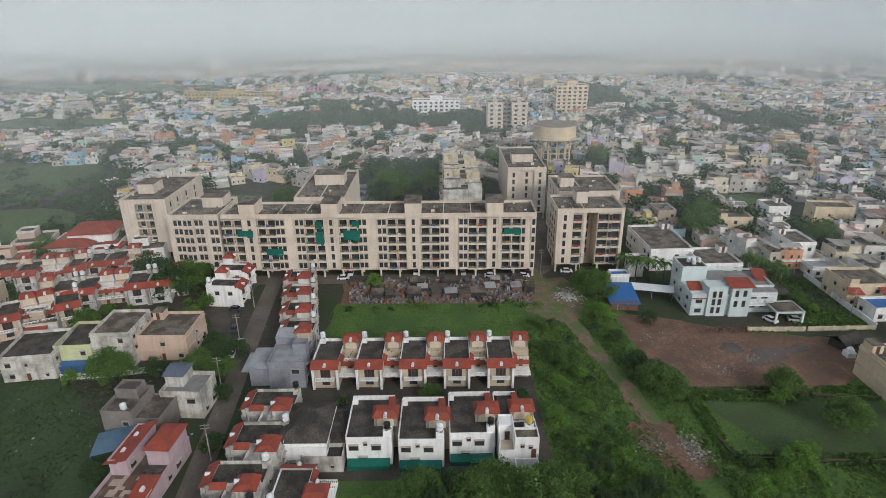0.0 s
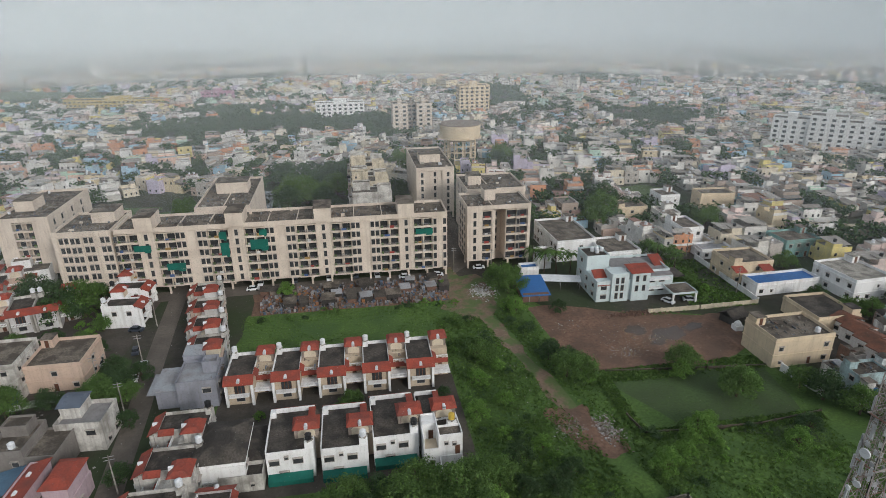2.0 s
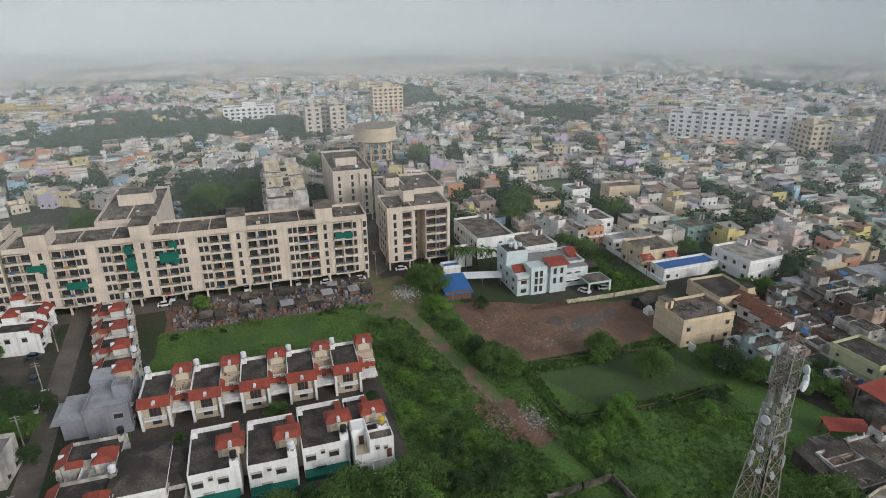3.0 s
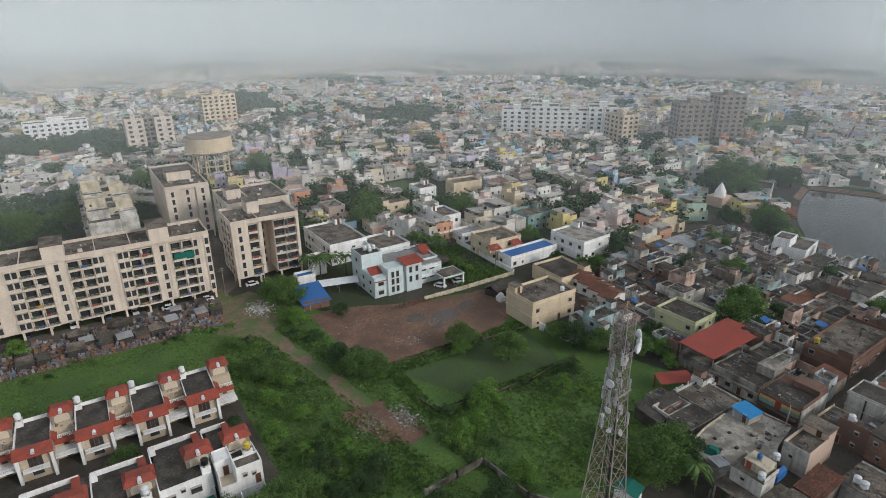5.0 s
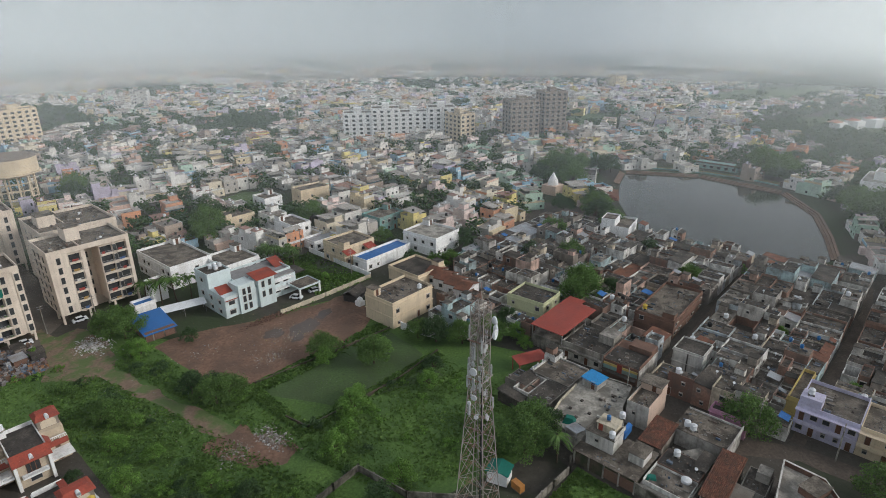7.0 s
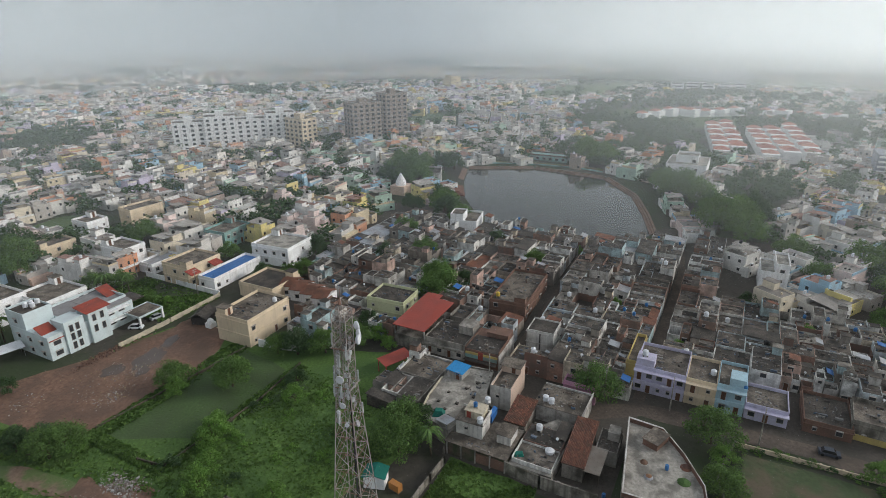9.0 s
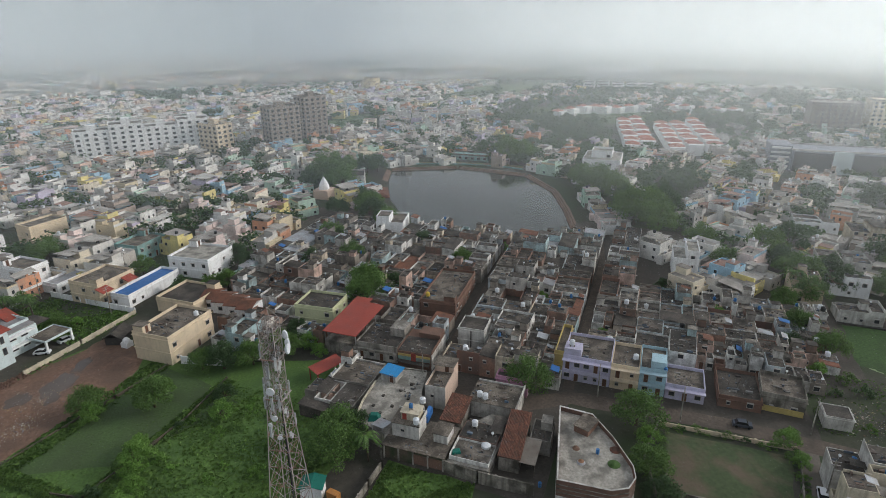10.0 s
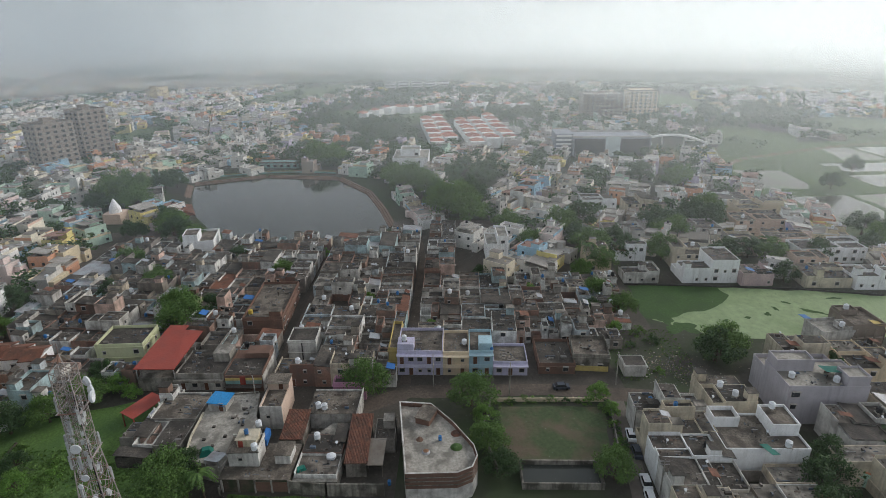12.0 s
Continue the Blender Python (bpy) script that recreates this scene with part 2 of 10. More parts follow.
class Shape:
    """A growing mesh of boxes, tubes and prisms, each with a material slot."""

    def __init__(self):
        self.v, self.f, self.m = [], [], []

    def add(self, verts, faces, m=0):
        n = len(self.v)
        self.v += [tuple(p) for p in verts]
        self.f += [tuple(n + i for i in q) for q in faces]
        self.m += [m] * len(faces)
        return self

    def box(self, x0, y0, z0, x1, y1, z1, m=0):
        return self.add([(x0, y0, z0), (x1, y0, z0), (x1, y1, z0), (x0, y1, z0), (x0, y0, z1), (x1, y0, z1), (x1, y1, z1), (x0, y1, z1)],
                        [(3, 2, 1, 0), (4, 5, 6, 7), (0, 1, 5, 4), (1, 2, 6, 5), (2, 3, 7, 6), (3, 0, 4, 7)], m)

    def tube(self, cx, cy, z0, z1, r0, r1=None, n=12, m=0):
        r1 = r0 if r1 is None else r1
        a = [2 * math.pi * i / n for i in range(n)]
        v = [(cx + r0 * math.cos(t), cy + r0 * math.sin(t), z0) for t in a] + [(cx + r1 * math.cos(t), cy + r1 * math.sin(t), z1) for t in a]
        f = [(i, (i + 1) % n, n + (i + 1) % n, n + i) for i in range(n)] + [tuple(range(n - 1, -1, -1)), tuple(range(n, 2 * n))]
        return self.add(v, f, m)

    def bar(self, p, q, w, m=0, n=4):
        p, q = Vector(p), Vector(q)
        turn = (q - p).to_track_quat("Z", "Y").to_matrix()
        ring = [turn @ Vector((w * math.cos(2 * math.pi * (i + 0.5) / n), w * math.sin(2 * math.pi * (i + 0.5) / n), 0)) for i in range(n)]
        f = [(i, (i + 1) % n, n + (i + 1) % n, n + i) for i in range(n)] + [tuple(range(n - 1, -1, -1)), tuple(range(n, 2 * n))]
        return self.add([p + r for r in ring] + [q + r for r in ring], f, m)

    def ring(self, x0, y0, z0, x1, y1, z1, t, m=0):
        """Four walls of thickness t round a rectangle."""
        self.box(x0, y0, z0, x1, y0 + t, z1, m).box(x0, y1 - t, z0, x1, y1, z1, m)
        return self.box(x0, y0 + t, z0, x0 + t, y1 - t, z1, m).box(x1 - t, y0 + t, z0, x1, y1 - t, z1, m)

    def slope(self, x0, y0, z0, x1, y1, z1, t=0.15, m=0):
        """A slab that rises from z0 at y0 to z1 at y1."""
        return self.add([(x0, y0, z0), (x1, y0, z0), (x1, y1, z1), (x0, y1, z1), (x0, y0, z0 + t), (x1, y0, z0 + t), (x1, y1, z1 + t), (x0, y1, z1 + t)],
                        [(3, 2, 1, 0), (4, 5, 6, 7), (0, 1, 5, 4), (1, 2, 6, 5), (2, 3, 7, 6), (3, 0, 4, 7)], m)

    def hip(self, x0, y0, x1, y1, z, rise, inset_x, inset_y, m=0):
        """A hipped roof with eaves at z."""
        a, b = inset_x, inset_y
        v = [(x0, y0, z), (x1, y0, z), (x1, y1, z), (x0, y1, z), (x0 + a, y0 + b, z + rise), (x1 - a, y0 + b, z + rise), (x1 - a, y1 - b, z + rise), (x0 + a, y1 - b, z + rise)]
        return self.add(v, [(3, 2, 1, 0), (4, 5, 6, 7), (0, 1, 5, 4), (1, 2, 6, 5), (2, 3, 7, 6), (3, 0, 4, 7)], m)

    def mesh(self, name, mats):
        me = bpy.data.meshes.new(name)
        me.from_pydata(self.v, [], self.f)
        for k in mats if isinstance(mats, (list, tuple)) else [mats]:
            me.materials.append(k)
        me.polygons.foreach_set("material_index", self.m)
        me.update()
        return me


def thing(name, x, y, z=0, rot=0, label="", category="", group="", kind=""):
    ob = tagged(new(name), label, category, group, kind)
    ob.empty_display_size = 0.5
    ob.matrix_world = pose(x, y, z, 0, 0, rot)
    return ob


def part(name, shape, material, parent, label="", at=None):
    """One mesh object under a thing or a part, from a Shape or from mesh data."""
    ob = new(name, shape.mesh(name, material) if isinstance(shape, Shape) else shape)
    ob.parent = parent
    if at is not None:
        ob.matrix_basis = at
    return tagged(ob, label)


def solid(name, shape, material, x, y, z=0, rot=0, label="", category="", group="", kind=""):
    ob = new(name, shape.mesh(name, material))
    ob.matrix_world = pose(x, y, z, 0, 0, rot)
    return tagged(ob, label, category, group, kind)


def rim(s, w, h, out=0.09, sink=0.03, edge=0.08, z0=0.0, shade=0.0):
    """A frame, its reveal, the pane set into it and, where shade is given, a sunshade grown from its head: one closed skin."""
    a, b = w / 2 + edge, w / 2
    lo, hi = z0 - edge, z0 + h + edge
    v = [(-a, 0, lo), (a, 0, lo), (a, 0, hi), (-a, 0, hi), (-a, -out, lo), (a, -out, lo), (a, -out, hi), (-a, -out, hi)]
    v += [(-b, -out, z0), (b, -out, z0), (b, -out, z0 + h), (-b, -out, z0 + h), (-b, -sink, z0), (b, -sink, z0), (b, -sink, z0 + h), (-b, -sink, z0 + h)]
    f = [(0, 1, 5, 4), (1, 2, 6, 5), (3, 0, 4, 7), (4, 5, 9, 8), (5, 6, 10, 9), (6, 7, 11, 10), (7, 4, 8, 11), (8, 9, 13, 12), (9, 10, 14, 13), (10, 11, 15, 14), (11, 8, 12, 15)]
    if shade:
        v += [(-a, -shade, hi), (a, -shade, hi), (-a, -shade, hi + 0.1), (a, -shade, hi + 0.1), (-a, 0, hi + 0.1), (a, 0, hi + 0.1)]
        f += [(7, 6, 17, 16), (16, 17, 19, 18), (18, 19, 21, 20), (7, 16, 18, 20), (17, 6, 21, 19), (3, 7, 20, 20)[:3], (6, 2, 21)]
    else:
        f.append((2, 3, 7, 6))
    n = len(s.v)
    s.add(v, f, 0)
    s.f.append((n + 12, n + 13, n + 14, n + 15))
    s.m.append(1)
    return s


def window_mesh(w, h, frame_m=M_FRAME, shade=True):
    """The wall's face is y = 0, the outside is -y."""
    return rim(Shape(), w, h, shade=0.5 if shade else 0.0).mesh("window", [frame_m, M_PANE])


WIN = {k: window_mesh(*v) for k, v in {"small": (0.7, 0.8), "mid": (1.2, 1.2), "wide": (1.8, 1.3), "tall": (0.95, 1.9, M_FRAME, False), "apt": (1.1, 1.8), "door": (0.6, 2.1, M_WOOD, False), "red": (1.6, 0.9, M_REDTILE)}.items()}
DOOR = rim(Shape(), 0.9, 2.0, 0.09, 0.05, 0.08, 0.08).mesh("door", [M_FRAME, M_WOOD])


def face_at(side, w, d, u, z):
    """A pose on a face of a w x d box about the origin: side 0 front (-y), 1 right, 2 back, 3 left; u along it."""
    x, y, r = {0: (u, -d / 2, 0), 1: (w / 2, u, 90), 2: (u, d / 2, 180), 3: (-w / 2, u, -90)}[side]
    return pose(x, y, z, 0, 0, r)


def tank_thing(material, label, r=0.62, h=1.3):
    s = Shape().tube(0, 0, 0.3, 0.3 + h * 0.8, r, r, 14).tube(0, 0, 0.3 + h * 0.8, 0.3 + h, r, r * 0.45, 14).tube(0, 0, 0.3 + h, 0.38 + h, r * 0.35, r * 0.3, 10)
    for k in (0.3, 0.55, 0.8):
        s.tube(0, 0, 0.3 + h * k - 0.05, 0.3 + h * k + 0.03, r * 1.04, r * 1.04, 14)
    ob = solid("water_tank", s, material, 0, 0, -50, 0, label, "water tank", "rooftop water tanks")
    part("stand", Shape().box(-r, -r, 0, r, -r * 0.5, 0.298).box(-r, r * 0.5, 0, r, r, 0.298), M_ROOFPALE, ob)
    return ob


TANKS = {"white": tank_thing(M_TANKW, "white plastic water tank on a flat roof"), "black": tank_thing(M_TANKB, "black plastic water tank on a flat roof"),
         "blue": tank_thing(M_TANKC, "blue plastic water drum on a flat roof", 0.42, 1.0), "yellow": tank_thing(M_TANKY, "yellow plastic water tank on a flat roof")}
USED = set()
BUILT = []  # (x, y, radius) of the buildings placed one by one


def put(proto, m):
    """Places a prototype: the first time itself, later a copy."""
    if proto.name in USED:
        return copy_thing(proto, m)
    USED.add(proto.name)
    proto.matrix_world = m
    return proto


def tank(kind, x, y, z):
    return put(TANKS[kind], pose(x, y, z, 0, 0, random.uniform(0, 90)))


def world_of(ob, x, y, z):
    return pose(*ob.matrix_world.translation, 0, 0, math.degrees(ob.matrix_world.to_euler().z)) @ Vector((x, y, z))


def house(x, y, w, d, floors, rot=0, wall=M_OLDTOWN, roof=M_ROOF, label="", group="", stair=True, seed=0, fh=3.0, win="mid", para=0.8, sides=(0, 1, 3), shared=None, category="house"):
    """A flat-roofed house: walls with a parapet, roof slab, floor ledges, stair room, windows and door."""
    rnd = random.Random(seed * 7919 + int(x * 13) + int(y * 31))
    ob = thing("house", x, y, 0, rot, label, category, group)
    BUILT.append((x, y, max(w, d) / 2))
    h = floors * fh
    s = Shape().box(-w / 2, -d / 2, 0, w / 2, d / 2, h - 0.12).ring(-w / 2, -d / 2, h - 0.12, w / 2, d / 2, h + para, 0.16)
    part("wall", s, wall, ob)
    part("roof", Shape().box(-w / 2 + 0.165, -d / 2 + 0.165, h - 0.115, w / 2 - 0.165, d / 2 - 0.165, h), roof, ob)
    for k in range(1, floors + 1):
        z = k * fh - 0.1
        part("ledge", Shape().ring(-w / 2 - 0.22, -d / 2 - 0.22, z - 0.12, w / 2 + 0.22, d / 2 + 0.22, z, 0.215), wall, ob)
    for side in sides:
        span = w if side in (0, 2) else d
        n = max(1, int(span / 3.4))
        for k in range(floors):
            for i in range(n):
                if rnd.random() < 0.42:
                    continue
                u = (i + 0.5) / n * span - span / 2 + rnd.uniform(-0.2, 0.2)
                if k == 0 and side == 0 and i == n // 2:
                    part("door", DOOR, None, ob, at=face_at(side, w, d, u, 0.02))
                else:
                    part("window", WIN[win if rnd.random() < 0.75 else "small"], None, ob, at=face_at(side, w, d, u, k * fh + 0.95))
    if stair:
        sx, sy = rnd.choice((-1, 1)) * (w / 2 - 1.6), rnd.choice((-1, 1)) * (d / 2 - 1.9)
        room_ = part("stair_room", Shape().box(sx - 1.3, sy - 1.6, h + 0.004, sx + 1.3, sy + 1.6, h + 2.3), wall, ob)
        part("stair_roof", Shape().box(sx - 1.5, sy - 1.8, h + 2.304, sx + 1.5, sy + 1.8, h + 2.42), roof, room_)
        part("roof_door", DOOR, None, room_, at=pose(sx, sy - 1.6 if sy > 0 else sy + 1.6, h + 0.02, 0, 0, 0 if sy > 0 else 180))
    return ob

M_YELLOWGREEN = mat("pale_lime_plaster", (0.62, 0.64, 0.4), (0.33, 0.3, 0.22), 0.25, 0.35, 0.12, 2.0, streaks=0.4)
M_PEACH = mat("peach_plaster", (0.66, 0.5, 0.4), (0.35, 0.27, 0.22), 0.25, 0.35, 0.12, 2.0, streaks=0.4)
M_TEAL = mat("teal_plaster", (0.22, 0.4, 0.38), (0.2, 0.19, 0.17), 0.35, 0.85, 0.12, 2.0, streaks=0.4)
M_YELLOW = mat("yellow_plaster", (0.58, 0.45, 0.15), (0.3, 0.22, 0.12), 0.25, 0.5, 0.12, 2.0, streaks=0.4)
M_BROWNWALL = mat("bare_brown_concrete", (0.3, 0.25, 0.21), (0.18, 0.15, 0.13), 0.1, 0.5, 0.15, 2.0, streaks=0.4)
M_GREYTILE = mat("grey_roof_tiles", (0.3, 0.29, 0.29), (0.15, 0.14, 0.14), 0.5, 0.5, 0.25, 2.0)
M_BOUNDARY = mat("mossy_whitewashed_wall", (0.33, 0.3, 0.26), (0.06, 0.055, 0.042), 0.3, 0.9, 0.3, 2.5, streaks=0.9, lo=0.42, hi=0.6)
M_MOSS = mat("mossy_brick_wall", (0.13, 0.1, 0.075), (0.045, 0.06, 0.03), 0.5, 0.9, 0.3, 2.5, streaks=0.5)
M_BLACKTYRE = mat("tyre_rubber", (0.02, 0.02, 0.02), None)
M_CARGLASS = mat("car_glass", (0.02, 0.022, 0.025), None, rough=0.1, bump=0)
M_CARPAINT = [mat("car_paint_" + n, c, None, grain=0.05, rough=0.3, bump=0) for n, c in (("white", (0.75, 0.76, 0.78)), ("silver", (0.42, 0.44, 0.46)), ("dark", (0.05, 0.06, 0.08)))]
M_SCRAP = mat("scrap", [(0.12, 0.1, 0.09), (0.3, 0.28, 0.27), (0.06, 0.06, 0.065), (0.2, 0.12, 0.08), (0.42, 0.42, 0.43), (0.1, 0.16, 0.25), (0.4, 0.17, 0.06), (0.16, 0.15, 0.14)], None, grain=0.3, pick="island")
M_TUFT = mat("grass_blades", [(0.0906, 0.17, 0.0406), (0.128, 0.224, 0.0512), (0.16, 0.267, 0.0586), (0.107, 0.181, 0.0533)], None, grain=0.3, grain_scale=0.35, rough=0.7, pick="island", bump=0)
leafy(M_TUFT)
M_LANE = mat("brown_dirt_lane", (0.15, 0.118, 0.094), (0.07, 0.058, 0.048), 0.25, 0.85, 0.4, 1.4, bump=0.5)
M_PAVING = mat("dark_worn_paving", (0.105, 0.09, 0.076), (0.05, 0.046, 0.036), 0.2, 0.8, 0.35, 1.5, bump=0.4)
M_WEED = mat("dull_weeds", (0.0562, 0.0925, 0.0375), (0.035, 0.0575, 0.025), 0.08, 0.8, 0.4, 1.2, bump=0.8)
M_CREAMOLD = mat("old_cream_wash", (0.68, 0.6, 0.46), (0.22, 0.19, 0.15), 0.35, 0.55, 0.2, 2.0, streaks=0.6)
M_WHITEOLD = mat("old_whitewash", (0.68, 0.66, 0.62), (0.17, 0.15, 0.13), 0.35, 0.65, 0.2, 2.0, streaks=0.6, lo=0.42, hi=0.65)


def stepped(x, y, rot, blocks, wall, roof, label, group="", seed=0, name="house"):
    """A house of several flat-roofed blocks (x0, y0, x1, y1, height) with parapets, windows and doors."""
    r = random.Random(seed)
    ob = thing(name, x, y, 0, rot, label, "house", group)
    xs, ys = [q for k in blocks for q in (k[0], k[2])], [q for k in blocks for q in (k[1], k[3])]
    BUILT.append((x, y, max(max(xs) - min(xs), max(ys) - min(ys)) / 2))
    for i, (x0, y0, x1, y1, h) in enumerate(blocks):
        e = 0.004 * i
        part("wall", Shape().box(x0 + e, y0 + e, 0, x1 - e, y1 - e, h), wall, ob)
        ph = r.choice((0.5, 0.8, 1.0))
        part("parapet", Shape().ring(x0 + e - 0.04, y0 + e - 0.04, h + 0.002, x1 - e + 0.04, y1 - e + 0.04, h + ph, 0.16), wall, ob)
        part("roof", Shape().box(x0 + 0.18, y0 + 0.18, h + 0.003, x1 - 0.18, y1 - 0.18, h + 0.05), roof, ob)
        for f in range(int(h / 2.9)):
            for side, span in ((0, x1 - x0), (1, y1 - y0), (3, y1 - y0)):
                n = max(1, int(span / 3.2))
                for k in range(n):
                    if r.random() < (0.27 if h < 12 else 0.2):
                        m = face_at(side, x1 - x0 - 2 * e, y1 - y0 - 2 * e, (k + 0.5) / n * span - span / 2, f * 3.0 + 0.95)
                        part("window", WIN[r.choice(("mid", "mid", "small", "wide"))], None, ob, at=pose((x0 + x1) / 2, (y0 + y1) / 2, 0) @ m)
    return ob
M_LAWN = mat("worn_lawn", (0.07, 0.1, 0.042), (0.13, 0.095, 0.068), 0.12, 0.9, 0.3, 1.0, bump=0.5, lo=0.45, hi=0.62)
M_PUDDLE = mat("muddy_puddle", (0.11, 0.085, 0.072), None, grain=0.2, grain_scale=0.3, rough=0.18, bump=0)

# ---- ground, water, roads ----


def sheet(name, pts, z, material, label, category="", kind="structure", thick=0.0):
    """A flat polygon of ground cover, a little above what it lies on."""
    me = bpy.data.meshes.new(name)
    me.from_pydata([(px, py, z) for px, py in pts], [], [tuple(range(len(pts)))])
    me.materials.append(material)
    me.update()
    if me.polygons[0].normal.z < 0:
        me.flip_normals()
    return tagged(new(name, me), label, category, "", kind)


def disc(r, n=96):
    return [(r * math.cos(2 * math.pi * i / n), r * math.sin(2 * math.pi * i / n)) for i in range(n)]


def blob(cx, cy, rx, ry, rot=0, rough=0.12, n=40, seed=1):
    """An uneven oval."""
    c, s_ = math.cos(radians(rot)), math.sin(radians(rot))
    out = []
    for i in range(n):
        a = 2 * math.pi * i / n
        k = 1 + rough * 2 * noise.noise((math.cos(a) * 1.5 + seed * 9, math.sin(a) * 1.5, seed))
        px, py = rx * k * math.cos(a), ry * k * math.sin(a)
        out.append((cx + c * px - s_ * py, cy + s_ * px + c * py))
    return out


def strip(pts, w):
    """A band of width w along a line, as a polygon."""
    left, right = [], []
    for i, (px, py) in enumerate(pts):
        a, b = pts[max(0, i - 1)], pts[min(len(pts) - 1, i + 1)]
        t = Vector((b[0] - a[0], b[1] - a[1])).normalized()
        left.append((px - t.y * w / 2, py + t.x * w / 2))
        right.append((px + t.y * w / 2, py - t.x * w / 2))
    return left + right[::-1]


def ragged(pts, amount=1.2, step=4.0, seed=0):
    """The same outline with an uneven edge."""
    out = []
    for (ax, ay), (bx, by) in zip(pts, pts[1:] + pts[:1]):
        n = max(1, int(math.hypot(bx - ax, by - ay) / step))
        for i in range(n):
            px, py = ax + (bx - ax) * i / n, ay + (by - ay) * i / n
            out.append((px + amount * noise.noise((px * 0.15, py * 0.15, seed)), py + amount * noise.noise((px * 0.15, py * 0.15, seed + 9))))
    return out


sheet("ground", disc(4800), 0, M_GROUND, "dark earth with patches of weeds")
sheet("ground_lot", ragged([(-34, 74), (22, 74), (60, 58), (110, 45), (118, 68), (101, 108), (98, 140), (56, 150), (46, 172), (31, 178), (-32, 162), (-34, 128)], 1.5), 0.02, M_GRASS, "overgrown vacant lot of rough green grass")
sheet("ground_field", ragged([(57, 113), (99, 113.5), (96, 96), (92, 84), (66, 95)], 0.8), 0.05, M_FIELD, "walled grass plot, dull green")
sheet("ground_bare", ragged([(50, 153), (60, 152), (82, 142), (106, 138), (103, 122), (92, 116), (56, 114.5), (52, 128)], 1.6), 0.06, M_MUD, "reddish bare earth plot with wet patches")
for px, py, ra, rb, k in ((84, 131, 5.5, 3.2, 1), (76, 134, 3, 2.2, 2), (92, 133, 4, 1.6, 3), (79, 127, 2.4, 1.2, 4)):
    sheet("water_puddle", blob(px, py, ra, rb, 15, 0.3, 30, k), 0.075 + 0.002 * k, M_PUDDLE, "shallow muddy puddle on the bare plot", "puddle")
sheet("ground_track", ragged(strip([(31, 186), (32.5, 172), (34.5, 162), (36, 150), (38.5, 139), (40.5, 128), (43, 114), (46.5, 100), (48.5, 92)], 4.2), 2.2, 1.6), 0.08, M_TRACK, "brown earth track through the lot")
sheet("ground_gate", ragged([(25, 157), (30, 170), (32, 178), (40, 178), (43, 168), (41, 154), (39, 147), (32, 148)], 2.0, 2.0), 0.075, M_TRACK, "trodden brown earth before the gate")
sheet("ground_dump", blob(45.6, 97.5, 6.5, 8, 20, 0.4, 60, 5), 0.09, M_MUD, "bare brown earth ringed by dumped rubble")
sheet("road_colony", strip([(-45, 60), (-49, 104), (-50.2, 118), (-52.2, 138), (-54, 158), (-56.5, 190)], 5), 0.04, M_ROAD, "narrow worn concrete lane between houses")
sheet("field_garden", ragged([(-69, 142), (-58.6, 142.5), (-56, 128), (-57.4, 117), (-65, 119.5)], 0.5), 0.055, M_FIELD, "small dark green walled lawn")
sheet("road_apartments", [(-92, 176), (31, 176), (31, 183), (-92, 183)], 0.05, M_ROAD, "concrete drive along the apartment block")
sheet("road_gate", [(30.6, 178), (42, 190), (44, 300), (33, 300)], 0.06, M_ROAD, "grey drive between apartment blocks")
sheet("field_left", ragged([(-140, 62), (-76, 62), (-62, 92), (-92, 122), (-150, 128)], 3), 0.02, M_WEED, "dark green weedy field")
sheet("field_park", ragged([(93, -9.5), (113.5, -9), (113.8, -33), (95, -31)], 0.5), 0.05, M_LAWN, "small worn lawn with bare patches")
sheet("road_market", ragged(strip([(108, 30), (119, 12), (120.5, -20), (118, -45), (112, -62)], 5.2), 0.6, 2), 0.06, M_LANE, "dusty concrete street by the park")
sheet("road_park", strip([(116, -36.5), (98, -35), (76, -33)], 3.6), 0.07, M_ROAD, "narrow parked lane beside the lawn")
POND_LINE = [(238, 30), (262, 37), (290, 47), (318, 67), (323.5, 108), (307, 142), (284, 134)]
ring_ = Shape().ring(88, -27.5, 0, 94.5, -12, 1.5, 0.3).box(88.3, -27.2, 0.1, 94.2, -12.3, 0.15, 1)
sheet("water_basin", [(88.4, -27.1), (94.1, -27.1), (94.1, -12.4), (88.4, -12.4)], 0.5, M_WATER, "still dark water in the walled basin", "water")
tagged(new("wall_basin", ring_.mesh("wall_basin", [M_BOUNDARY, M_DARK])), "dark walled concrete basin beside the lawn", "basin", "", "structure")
sheet("water_pond", [(307, 142), (323, 108), (318, 66), (290, 46), (262, 36), (240, 28), (224, 36), (221, 62), (222, 88), (236, 106), (256, 121), (284, 134)], 0.05, M_WATER, "still grey town pond reflecting the sky", "pond")
sheet("water_scum", ragged([(179.5, -56), (156, -57), (146.5, -70), (144, -84), (146, -120), (150, -180), (164, -180), (171.5, -134), (175.8, -110), (177.8, -90)], 1.2), 0.05, M_SCUM, "stagnant pond covered in pale green scum", "pond")
FIELDS = [(-250, 300, 80, 45, 10), (-200, 235, 50, 22, 5), (-330, 470, 120, 40, 5), (-110, 268, 30, 14, 0), (-55, 268, 26, 12, 0), (-380, 700, 160, 60, 0), (-40, 640, 90, 30, 0), (140, 258, 16, 12, 0), (452, 246, 46, 20, 12), (452, 365, 46, 18, -20),
          (560, 60, 50, 60, 0), (715, 185, 120, 44, -15), (640, -215, 80, 40, 0), (432, -212, 44, 32, -8), (860, -40, 90, 40, 0), (460, -325, 70, 50, 0)]
